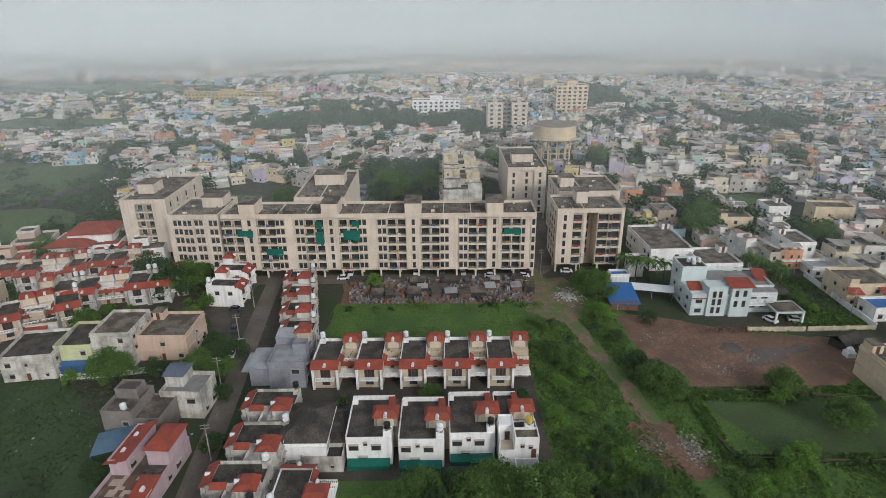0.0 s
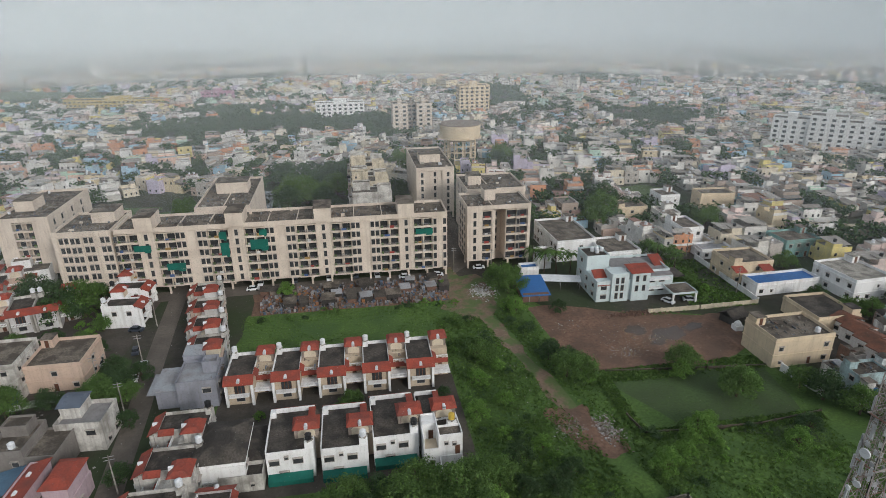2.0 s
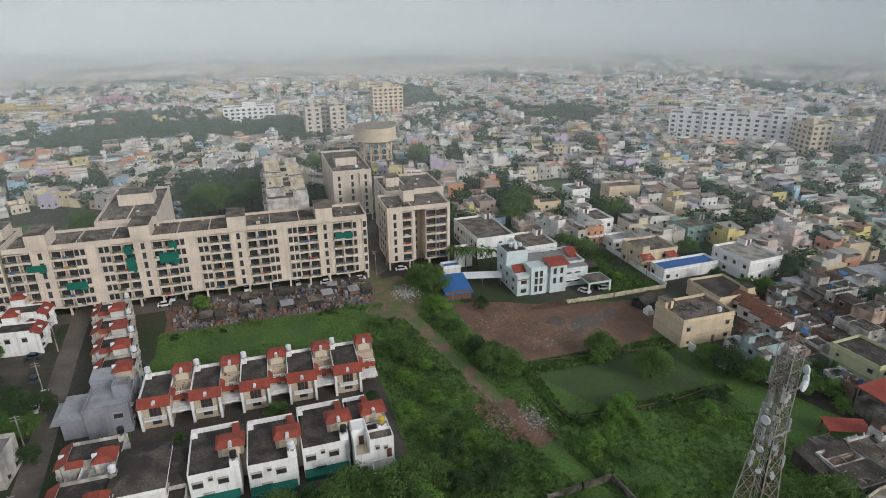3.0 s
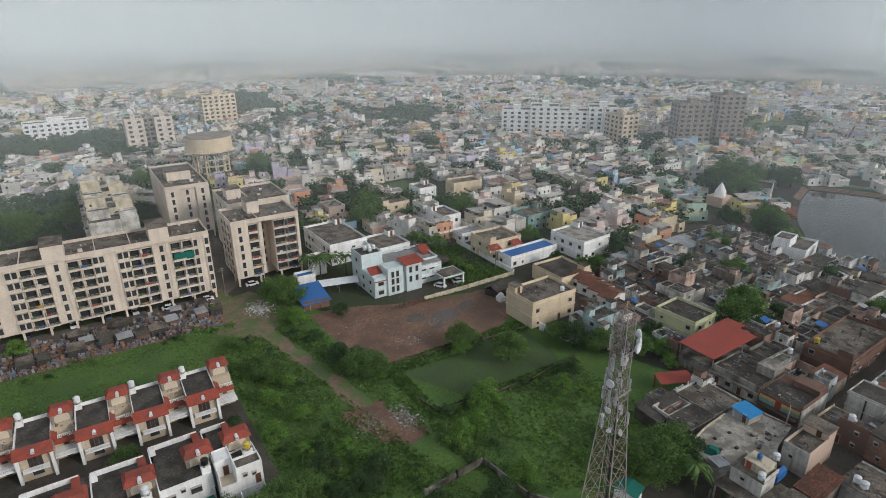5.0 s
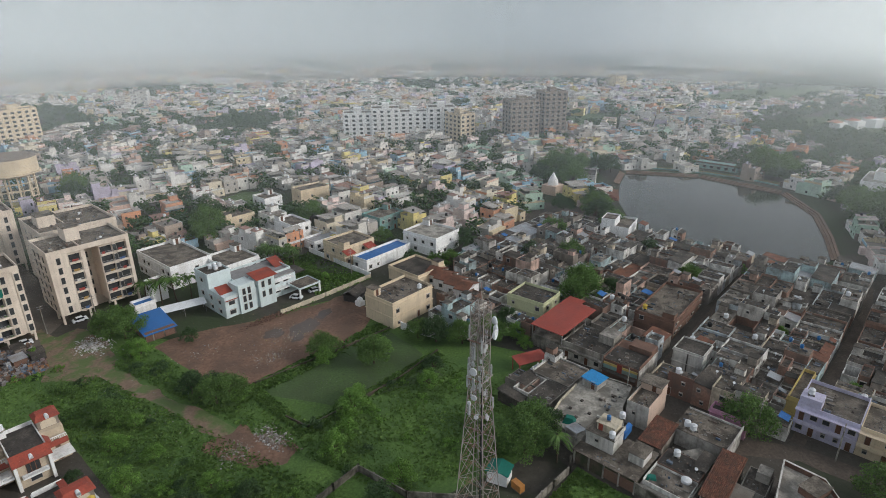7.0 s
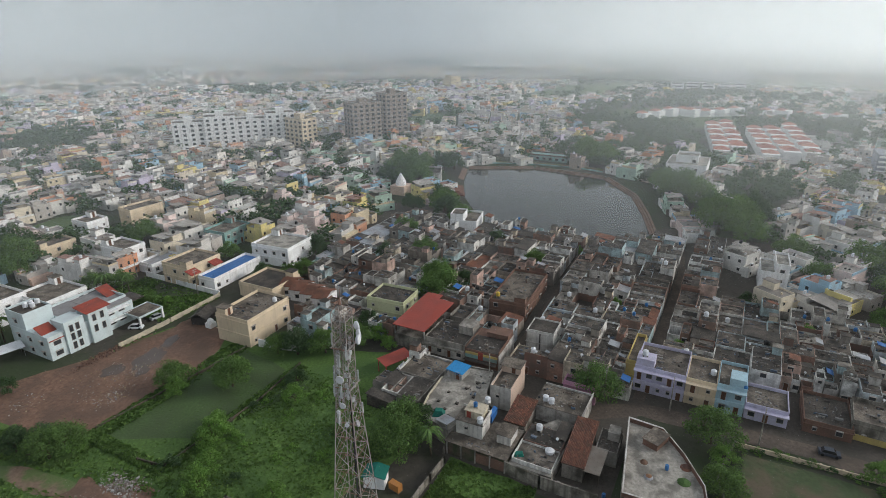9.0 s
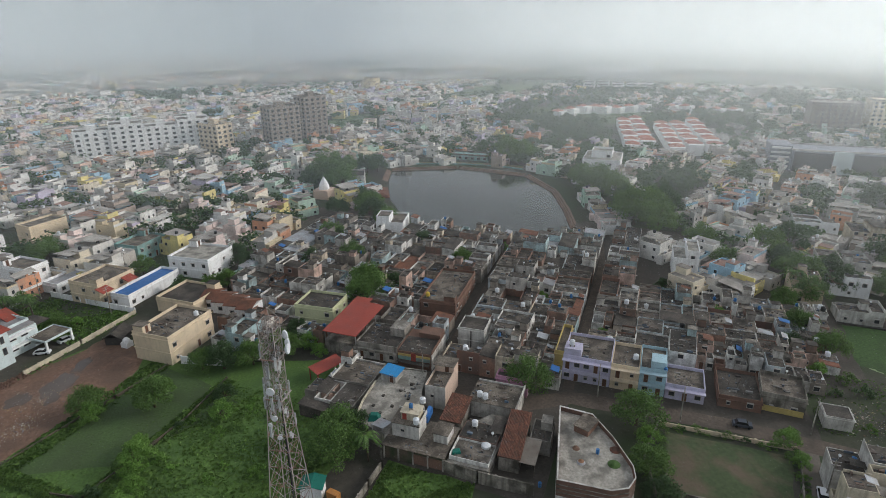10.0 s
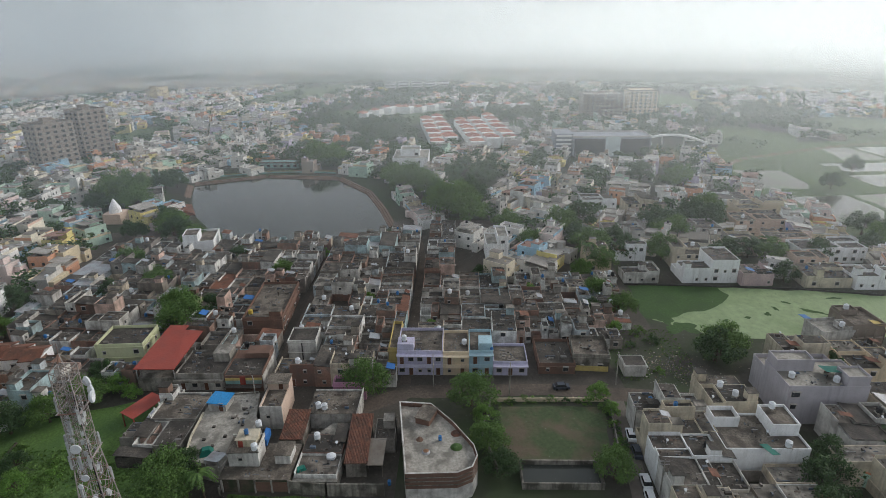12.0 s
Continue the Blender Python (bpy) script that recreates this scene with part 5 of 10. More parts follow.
for i, (hx, hy, w_, d_, h_, m_) in enumerate([(-146, 186, 12, 10, 6.2, M_PEACH), (-150, 205, 12, 12, 6.2, M_COLONY), (-168, 198, 12, 12, 6.2, M_WHITE), (-104, 196, 11, 9, 6.4, M_WHITE), (-140, 160, 12, 11, 6.2, M_BEIGE), (-155, 152, 12, 11, 3.4, M_COLONY), (-112, 148, 8, 7, 3.2, M_COLONY)]):
    h2 = stepped(hx, hy, 14, [(-w_ / 2, -d_ / 2, w_ / 2, d_ / 2, h_), (-w_ / 2 + 0.3, 0, 0, d_ / 2 - 0.3, h_ + 2.3)], m_, M_ROOF, "colony house with stepped flat roofs and red porch", "colony houses", 40 + i)
    part("red_porch", Shape().slope(-w_ / 2 - 0.2, -d_ / 2 - 1.6, h_ - 1.4, w_ / 2 * 0.4, -d_ / 2 - 0.05, h_ - 0.4), M_REDTILE, h2)
house(-101.5, 129, 12, 13, 2, 8, M_WHITEOLD, M_ROOFDARK, "white two-storey house beside the weedy field", stair=False, seed=1, fh=3.1)
house(-92.3, 133.5, 9, 12.5, 2, 3, M_YELLOWGREEN, M_ROOFDARK, "pale lime two-storey house", stair=False, seed=2, fh=3.1)
house(-82.8, 134.5, 9.6, 12.5, 3, 1, M_WHITEOLD, M_ROOF, "white three-storey house with flat roof", stair=False, seed=3)
house(-71.5, 137.5, 12.5, 13, 2, 0, M_PEACH, M_ROOF, "peach house with roof room and rust stains", seed=4, fh=3.3)
stepped(-64.2, 104.5, -3, [(-6, -4.5, 0.5, 4.8, 6.6), (0.51, -4.4, 6, 4.2, 5.4), (-5.8, 1.0, -1, 4.6, 8.6)], mat("raw_grey_plaster", (0.26, 0.24, 0.22), (0.15, 0.13, 0.12), 0.4, 0.6, 0.2, streaks=0.6), M_ROOF, "unfinished grey house with roof tanks", "", 5)
ob = stepped(-57.0, 111.5, -3, [(-4.5, -4, 4.5, 4, 6.0), (-4.4, -1, -0.5, 3.9, 8.0)], M_WHITEOLD, M_GREYTILE, "white lane house with slate-blue roofs", "", 6)
part("slate_roof", Shape().hip(-4.9, -1.5, 0, 4.4, 8.9, 1.0, 0.4, 2.4), mat("slate_blue_paint", (0.13, 0.16, 0.21), (0.08, 0.09, 0.11), 0.4, 0.5), ob)
ob = stepped(-39.2, 123, 0, [(-2.0, -4.6, 6.6, 4.7, 6.4), (-6.8, -3.6, -2.01, 4.7, 4.2), (2.5, 4.71, 6.5, 9.5, 5.6), (-2.2, 4.71, 2.49, 9, 7.2), (3.2, -0.5, 6.4, 2.5, 8.4)], M_GREY, M_TIN, "grey-blue stepped house with sheet roofs by the lane", "", 7)
part("sheet_roof", Shape().slope(-7.2, -4.2, 4.9, -2.2, 4.9, 5.3, 0.08), M_TIN, ob, "pale corrugated sheet roof")
part("sheet_roof", Shape().slope(-9.0, -3.0, 3.4, -6.85, 5.0, 3.9, 0.06), M_TIN, ob, "grey lean-to roof")
part("sheet_roof", Shape().slope(-2.4, 4.8, 8.0, 2.7, 9.3, 8.5, 0.08), M_TIN, ob)
house(-27.2, 97, 9, 12, 2, 0, M_WHITE, M_ROOFDARK, "white house under a dark hipped roof", stair=False, seed=8)
part("hipped_roof", Shape().hip(-4.9, -6.4, 4.9, 6.4, 6.85, 1.6, 3.5, 4.5), M_ROOFDARK, next(o for o in bpy.data.objects if o.get("label", "") == "white house under a dark hipped roof"))
for hx, w_, hy in ((-92.3, 9.4, 127.0), (-82.9, 9.4, 127.9)):
    solid("awning", Shape().slope(-w_ / 2, -1.6, 0, w_ / 2, 0.1, 0.5, 0.06).box(-w_ / 2, -1.6, -2.2, w_ / 2, -1.5, 0.02), mat("blue_sheet", (0.06, 0.16, 0.36), (0.05, 0.08, 0.15), 0.5, 0.5, 0.2, rough=0.5), hx, hy, 2.2, 3, "blue plastic sheet lean-to behind the house", "awning")
for tx, ty, tz in ((-68.2, 106.6, 6.6), (-66.4, 106.8, 6.6), (-66.5, 102.0, 6.6)):
    tank("white", tx, ty, tz)

# ---- walls, sheds and the houses round the lot ----


def wall_run(pts, h, material, label, t=0.25, name="boundary_wall"):
    """A free-standing wall with piers along a line."""
    s = Shape()
    for (ax, ay), (bx, by) in zip(pts, pts[1:]):
        v = Vector((bx - ax, by - ay))
        n = Vector((-v.y, v.x)).normalized() * t / 2
        q = [(ax + n.x, ay + n.y), (bx + n.x, by + n.y), (bx - n.x, by - n.y), (ax - n.x, ay - n.y)]
        s.add([(a, b, 0) for a, b in q] + [(a, b, h) for a, b in q], [(3, 2, 1, 0), (4, 5, 6, 7), (0, 1, 5, 4), (1, 2, 6, 5), (2, 3, 7, 6), (3, 0, 4, 7)])
        k = max(1, int(v.length / 3.5))
        for i in range(k + 1):
            p = Vector((ax, ay)) + v * i / k
            s.box(p.x - 0.2, p.y - 0.2, 0, p.x + 0.2, p.y + 0.2, h + 0.12)
    return tagged(new(name, s.mesh(name, material)), label, "wall", "", "structure")


wall_run([(83.9, 142.5), (100, 142.3), (119, 142.6)], 1.4, M_CREAMOLD, "low stained cream compound wall before a house")
wall_run([(119.4, 143), (119.6, 161), (119.8, 178)], 1.8, M_WHITE, "whitewashed compound wall by the lane")
wall_run([(59, 115.8), (71, 114.5), (84, 113), (99, 111.5)], 0.75, M_MOSS, "mossy low wall round the grass plot")
wall_run([(57.6, 92.7), (70, 92), (83, 91.3), (99, 93)], 0.8, M_MOSS, "mossy brick wall round the grass plot")
wall_run([(57.6, 92.7), (56.5, 99)], 0.8, M_MOSS, "mossy brick wall round the grass plot")
wall_run([(42.6, 73.5), (50, 74.2), (56.5, 74.6), (58, 62.5), (66, 52)], 1.6, M_BOUNDARY, "stained concrete wall across the lot")
wall_run([(86.3, 45.0), (83.5, 43.6), (78, 43.8), (70.5, 43.9)], 1.8, M_BOUNDARY, "whitewashed wall near the mast")
wall_run([(86.5, 31.4), (85.9, 24.6), (86.0, 14)], 2.9, M_BOUNDARY, "tall stained whitewashed wall with vents")
wall_run([(92, -7.8), (104, -5), (115, -7.5)], 1.4, M_BOUNDARY, "low wall round the small park")
wall_run([(93, -32), (114, -34.5)], 1.2, M_BOUNDARY, "low wall round the small park")
wall_run([(115.5, -8), (115.8, -34)], 1.0, M_BEIGE, "low painted street wall by the park")
wall_run([(-93, 122.5), (-80, 124), (-66, 127.5)], 1.6, M_WHITE, "white plot wall behind houses")
wall_run([(101.5, 109), (104, 98)], 2.2, M_WHITE, "white side wall of the beige house")

# pale blue house
ob = thing("house", 84.5, 160, 0, 0, "pale blue modern house with red tile panels and grey roof", "house")
BUILT.append((84.5, 160, 13))
part("wall", Shape().box(-13, -8, 0, 3, 8.5, 6.8).box(3, -6.5, 0, 12.5, 8, 6.4).box(-12.9, 1, 6.8, -5.5, 9, 10.8).ring(-12.9, 1, 10.8, -5.5, 9, 11.5, 0.2), M_PALEBLUE, ob)
part("front_tower", Shape().box(-8.6, -8.6, 0, -3.2, -8.02, 9.2).box(-8.6, -8.0, 6.8, -3.2, -3.0, 9.0), M_PALEBLUE, ob)
part("stair_hall", Shape().box(-2.2, -9.0, 0, 3.4, -8.02, 9.4).box(-2.2, -8.0, 6.8, 3.4, -4.0, 9.4), M_PALEBLUE, ob)
part("roof", Shape().box(-5.3, 0, 6.81, 2.9, 8.3, 6.9).box(3.05, -6.3, 6.41, 12.3, 7.8, 6.9), M_GREYTILE, ob)
part("tower_roof", Shape().box(-12.6, 1.3, 10.8, -5.8, 8.7, 10.95), M_ROOFDARK, ob)
part("red_panel", Shape().slope(-12.8, -8.2, 5.4, -8.8, -2.2, 8.2), M_REDTILE, ob)
part("red_canopy", Shape().slope(-3.0, -9.6, 9.3, 4.2, -4.0, 10.1), M_REDTILE, ob)
part("red_panel", Shape().slope(9.5, -0.5, 6.5, 13.4, 5.5, 8.6), M_REDTILE, ob)
part("parapet", Shape().ring(-5.4, -4, 6.9, 12.5, 8.5, 7.6, 0.2), M_PALEBLUE, ob)
for bx, bz in ((7.2, 3.1), (7.2, 6.0)):
    part("balcony", Shape().box(3.6, -8.2, bz - 0.2, 10.8, -6.52, bz).box(3.6, -8.2, bz, 10.8, -8.05, bz + 0.2).box(3.6, -8.2, bz + 0.85, 10.8, -8.1, bz + 0.95), M_WHITE, ob)
    part("window", WIN["wide"], None, ob, at=pose(5.6, -6.5, bz - 2.1 + 0.6))
    part("window", WIN["wide"], None, ob, at=pose(8.8, -6.5, bz - 2.1 + 0.6))
for u in (-6.9, -5.2):
    for z in (1.0, 3.6, 6.0):
        part("window", WIN["tall"], None, ob, at=pose(u, -8.6, z))
for u in (-0.7, 1.6):
    for z in (3.2, 6.4):
        part("window", WIN["tall"], None, ob, at=pose(u, -9.0, z))
for z in (1.0, 4.0):
    part("window", WIN["wide"], None, ob, at=pose(-10.8, -8.0, z))
for u in (-5, 0, 5):
    for z in (1.0, 4.0):
        part("window", WIN["mid"], None, ob, at=pose(-13, u, z, 0, 0, -90))
part("window", WIN["mid"], None, ob, at=pose(-12.9, 5, 8.2, 0, 0, -90))
part("porch_roof", Shape().box(9, -13.5, 3.2, 17, -6.6, 3.5).ring(9, -13.5, 3.5, 17, -6.6, 3.8, 0.15), M_PALEBLUE, ob)
part("porch_deck", Shape().box(9.2, -13.3, 3.504, 16.8, -6.8, 3.55), M_ROOF, ob)
part("porch_roof", Shape().box(10.6, -6.4, 5.6, 16.5, 0, 5.9), M_ROOFDARK, ob)
for u, v_ in ((9.3, -13.2), (16.7, -13.2), (16.7, -7.0), (12.6, -3)):
    part("pillar", Shape().box(u - 0.25, v_ - 0.25, 0, u + 0.25, v_ + 0.25, 3.2 if v_ < -6 else 5.6), M_WHITE, ob)
for tx, ty in ((75, 165.5), (76.6, 165.8), (78, 165.2), (76, 164)):
    tank("white", tx, ty, 10.95)

# beige house, and those behind it
ob = house(108, 116.5, 16.5, 11.5, 2, 1, M_BEIGE, M_ROOF, "beige two-storey house with flat terrace", seed=11, fh=3.7, sides=(0, 1))
for tx, ty in ((103, 120), (113, 113)):
    tank("white", tx, ty, 7.4)
house(77, 196, 14.5, 24, 2, 2, M_WHITE, M_ROOF, "white house with terrace and roof tanks", seed=12, fh=3.6)
house(90, 181, 13, 14, 2, 2, M_WHITE, M_ROOF, "white house with pale stained parapets", seed=13)
house(125, 196, 8.5, 13, 2, 0, M_WHITE, M_ROOF, "white house over a shaded colonnade", seed=14, fh=3.4)
house(127.5, 180.5, 12, 7, 1, 0, M_WHITE, M_TIN, "low shed with a grey sheet roof", stair=False, seed=15)
house(126.5, 162.5, 14, 12, 2, 0, M_BEIGE, M_ROOF, "cream house with red porch roofs", seed=16, fh=3.3)
for u in (120.5, 130):
    solid("porch_roof", Shape().slope(-2, -1.6, 0, 2, 1.6, 1.0), M_REDSHEET, u, 155, 5.2, 0, "bright red sloping porch roof on a cream house", "roof")
house(132.5, 151, 22, 7, 1, 2, M_WHITE, M_BLUESHEET, "long low white court roofed in blue sheet", stair=False, seed=17, fh=3.6)
house(153.5, 146.5, 14, 16, 2, 4, M_WHITE, M_ROOFPALE, "white house with red awnings and parapets", seed=18, fh=3.3)
house(157.5, 178, 14, 10.5, 2, 2, M_TEAL, M_ROOF, "pale teal house with sheet canopy", seed=19)
house(115.5, 224, 13, 10, 2, 0, M_BEIGE, M_ROOF, "cream house with wide terrace", seed=20)
house(138, 234.5, 9, 10, 2, 0, M_WHITE, M_ROOF, "white house with an open terrace", seed=21, fh=3.4)
house(157.8, 229, 15, 9, 2, -6, M_BEIGE, M_ROOF, "plain cream hall with small windows", stair=False, seed=22, fh=3.9, win="small")
house(129.5, 130.5, 13, 14, 1, 0, M_BEIGE, M_ROOFDARK, "low beige house with stepped flat roofs", seed=23, fh=4.2)
# clay roofed row behind the beige house
for i in range(4):
    ob = thing("row_house", 131.8 - 0.8 * i, 123.5 - 5.0 * i, 0, 10, "low white house under a brown clay tile roof", "house", "clay-roofed row")
    part("wall", Shape().box(-3.4, -2.5, 0, 3.4, 2.5, 4.2), M_WHITE, ob)
    part("roof", Shape().slope(-2.55, -4.0, 3.9, 2.55, 0, 5.2, 0.2).slope(-2.55, 0.01, 5.2, 2.55, 4.0, 3.9, 0.2), M_CLAY, ob, at=pose(0, 0, 0, 0, 0, 90))
    part("window", WIN["mid"], None, ob, at=pose(-3.4, 0, 1.2, 0, 0, -90))

# brick shed under blue tarpaulin, white awning
ob = thing("shed", 54, 161, 0, -3, "raw brick shed under a bright blue roof sheet", "shed")
part("wall", Shape().box(-4, -5.5, 0, 4, 5.5, 2.6), M_BRICK, ob)
part("roof", Shape().slope(-4.5, -6.2, 2.3, 4.5, 6.2, 3.6, 0.1), M_BLUESHEET, ob)
for u in (-2, 1, 4):
    part("pier", Shape().box(u - 0.2, -5.65, 0, u + 0.1, -5.52, 2.5), M_BOUNDARY, ob)
ob = thing("awning", 64.5, 164.5, 0, -14, "long white sheet awning on posts", "awning")
part("sheet", Shape().slope(-6.5, -2, 2.7, 6.5, 2, 3.3, 0.06), M_TANKW, ob)
for u in (-6, 0, 6):
    for v_ in (-1.8, 1.8):
        part("post", Shape().box(u - 0.06, v_ - 0.06, 0, u + 0.06, v_ + 0.06, 2.68), M_METAL, ob)
house(57.5, 176, 6, 4, 1, 0, M_WHITE, M_BLUESHEET, "small white outhouse with blue sheet", stair=False, seed=24, fh=2.6)
house(64, 181.5, 5, 5, 2, 0, M_WHITE, M_ROOF, "small white house beside palms", stair=False, seed=25, fh=2.8)
ob = thing("hut", 105.5, 134.5, 0, 20, "dark thatched hut in the rough plot", "hut")
part("wall", Shape().box(-3, -2.2, 0, 3, 2.2, 2.2), M_DARK, ob)
part("roof", Shape().slope(-3.5, -2.8, 1.9, 3.5, 0, 3.5, 0.2).add([(-3.5, 2.8, 1.9), (3.5, 2.8, 1.9), (3.5, 0, 3.5), (-3.5, 0, 3.5), (-3.5, 2.8, 2.1), (3.5, 2.8, 2.1), (3.5, 0, 3.7), (-3.5, 0, 3.7)],
                                                                 [(0, 1, 2, 3), (7, 6, 5, 4), (4, 5, 1, 0), (5, 6, 2, 1), (7, 4, 0, 3)]), M_ROOFDARK, ob)
ob = thing("shrine", 103.5, 129.5, 0, 0, "small whitewashed shrine on bare earth", "shrine")
part("base", Shape().box(-1.1, -1.1, 0, 1.1, 1.1, 1.5), M_WHITE, ob)
part("dome", Shape().tube(0, 0, 1.504, 2.2, 1.1, 0.9, 10).tube(0, 0, 2.2, 2.8, 0.9, 0.25, 10), M_WHITE, ob)

# ---- lattice mast ----
mast = thing("lattice_mast", 63.6, 50.4, 0, 8, "tall red and white lattice phone mast with panel antennas", "mast")
MH, W0, W1 = 42.0, 3.0, 1.15
M_MAST = mat("dull_mast_paint", [(0.34, 0.33, 0.32), (0.26, 0.2, 0.17), (0.4, 0.39, 0.38)], (0.2, 0.14, 0.11), 0.7, 0.4, 0.2, pick="island")
M_ANTENNA = mat("grey_antenna_shell", (0.5, 0.52, 0.53), (0.3, 0.29, 0.28), 0.8, 0.5, 0.15, rough=0.5)


def half(z):
    return W0 + (W1 - W0) * min(1.0, z / 30.0)


for sx in (-1, 1):
    for sy in (-1, 1):
        part("leg", Shape().bar((sx * W0, sy * W0, 0), (sx * W1, sy * W1, 30), 0.1).bar((sx * W1, sy * W1, 30), (sx * W1, sy * W1, MH), 0.08), M_RUST, mast)
z = 0.0
while z < MH - 1:
    step = max(1.7, 2 * half(z) * 0.8)
    z2 = min(MH, z + step)
    a, b = half(z), half(z2)
    for r in range(4):
        s = Shape()
        c_, s_ = ((1, 0), (0, 1), (-1, 0), (0, -1))[r]
        P = lambda u, k, zz: (c_ * u - s_ * k, s_ * u + c_ * k, zz)
        s.bar(P(-a, -a, z), P(b, -b, z2), 0.045).bar(P(a, -a, z), P(-b, -b, z2), 0.045).bar(P(-b, -b, z2), P(b, -b, z2), 0.045)
        s.bar(P(0, -a, z), P(-(a + b) / 4 - 0.2, -(a + b) / 2, (z + z2) / 2), 0.036).bar(P(0, -a, z), P((a + b) / 4 + 0.2, -(a + b) / 2, (z + z2) / 2), 0.036)
        part("bracing", s, M_RUST if z < 24 else M_MAST, mast)
    z = z2
part("ladder", Shape().box(-0.25, 0.1, 0, -0.2, 0.15, MH).box(0.2, 0.1, 0, 0.25, 0.15, MH), M_METAL, mast)
part("cable_tray", Shape().box(0.45, -0.2, 0, 0.8, -0.05, MH - 4), M_TANKB, mast, "bundle of black feeder cables")
for zz in (29, 36):
    k = half(zz) + 0.4
    part("platform", Shape().ring(-k, -k, zz, k, k, zz + 0.05, 0.25), M_RUST, mast)
rnd = random.Random(9)
PANEL = Shape().box(-0.17, -0.1, 0, 0.17, 0.1, 2.1).box(-0.05, 0.1, 0.3, 0.05, 0.4, 0.4).box(-0.05, 0.1, 1.6, 0.05, 0.4, 1.7).box(-0.04, 0.38, -0.4, 0.04, 0.46, 2.5).mesh("antenna", [M_ANTENNA])
BOXY = Shape().box(-0.25, -0.15, 0, 0.25, 0.15, 0.7).mesh("radio_unit", [M_ANTENNA])
for zz in (23, 27, 29.5, 32.5, 35):
    for i in range(4):
        a = rnd.uniform(0, 360)
        r = half(zz) * 1.25 + 0.45
        part("antenna", PANEL, None, mast, at=pose(r * math.cos(radians(a)), r * math.sin(radians(a)), zz + rnd.uniform(-0.8, 0.8), 0, 0, a + 90))
    for i in range(4):
        a = rnd.uniform(0, 360)
        r = half(zz) * 1.1
        part("radio_unit", BOXY, None, mast, at=pose(r * math.cos(radians(a)), r * math.sin(radians(a)), zz - 1 + rnd.uniform(-0.8, 0.8), 0, 0, a + 90))
DISH = Shape().tube(0, 0, 0, 0.25, 0.35, 0.62, 16).tube(0, 0, 0.25, 0.42, 0.62, 0.6, 16).mesh("dish", [M_TANKW])
for zz, a, k in ((38.6, -35, 1.2), (37.4, -50, 1.4), (37.2, -80, 1.3), (31.2, 185, 1.1), (26.5, 190, 0.8), (25.2, 170, 0.6), (23.0, 200, 0.6), (28.0, 20, 0.6)):
    r = half(zz) + 0.9
    m = pose(r * math.cos(radians(a)), r * math.sin(radians(a)), zz, 90, 0, a + 90)
    part("dish", DISH, None, mast, "white microwave dish", m @ Matrix.Scale(k, 4))
s = Shape()
for k in range(4):
    sx, sy = ((-1, -1), (1, -1), (1, 1), (-1, 1))[k]
    s.bar((sx * W1, sy * W1, MH), (0, 0, MH + 2.2), 0.05)
part("spire", s.bar((0, 0, MH + 1.5), (0, 0, MH + 3.6), 0.04), M_RUST, mast)
ob = thing("hut", 73.2, 52.8, 0, 18, "small white cabin with a green sheet roof by the mast", "hut")
part("wall", Shape().box(-1.6, -2, 0, 1.6, 2, 2.6), M_WHITE, ob)
part("roof", Shape().slope(-1.9, -2.3, 2.6, 1.9, 0, 3.3, 0.1).slope(-1.9, 0.005, 3.3, 1.9, 2.3, 2.6, 0.1), M_GREENNET, ob)
ob = thing("cabinet", 73.4, 48.6, 0, 80, "orange diesel generator cabinet", "generator")
part("body", Shape().box(-1.2, -0.6, 0.1, 1.2, 0.6, 1.6), mat("orange_paint", (0.5, 0.22, 0.06), (0.3, 0.15, 0.08), 0.6, 0.4), ob)
part("base", Shape().box(-1.3, -0.7, 0, 1.3, 0.7, 0.098), M_ROOF, ob)

# ---- near edge of the old town ----
M_PLASTER = mat("stained_grey_plaster", (0.4, 0.37, 0.33), (0.11, 0.1, 0.085), 0.35, 0.8, 0.25, 2.0, streaks=0.8, lo=0.42, hi=0.62)
M_RUSTSHEET = mat("brown_corrugated_sheet", (0.34, 0.29, 0.24), (0.16, 0.11, 0.085), 0.5, 0.7, 0.2, 2.0, rough=0.6)


def slab(poly, z0, z1):
    n = len(poly)
    return Shape().add([(a, b, z0) for a, b in poly] + [(a, b, z1) for a, b in poly], [tuple(range(n))[::-1], tuple(range(n, 2 * n))] + [(i, (i + 1) % n, n + (i + 1) % n, n + i) for i in range(n)])


def fence(poly, z0, z1, t):
    s = Shape()
    cx, cy = sum(a for a, _ in poly) / len(poly), sum(b for _, b in poly) / len(poly)
    inner = [(a + (cx - a) * t, b + (cy - b) * t) for a, b in poly]
    for i in range(len(poly)):
        j = (i + 1) % len(poly)
        q = [poly[i], poly[j], inner[j], inner[i]]
        s.add([(a, b, z0) for a, b in q] + [(a, b, z1) for a, b in q], [(3, 2, 1, 0), (4, 5, 6, 7), (0, 1, 5, 4), (2, 3, 7, 6)])
    return s


def coping(poly, z, h, width=0.22):
    """Low walls along a line of points."""
    s = Shape()
    for (ax, ay), (bx, by) in zip(poly, poly[1:]):
        s.bar((ax, ay, z + h / 2), (bx, by, z + h / 2), max(width, h) / 2)
    return s


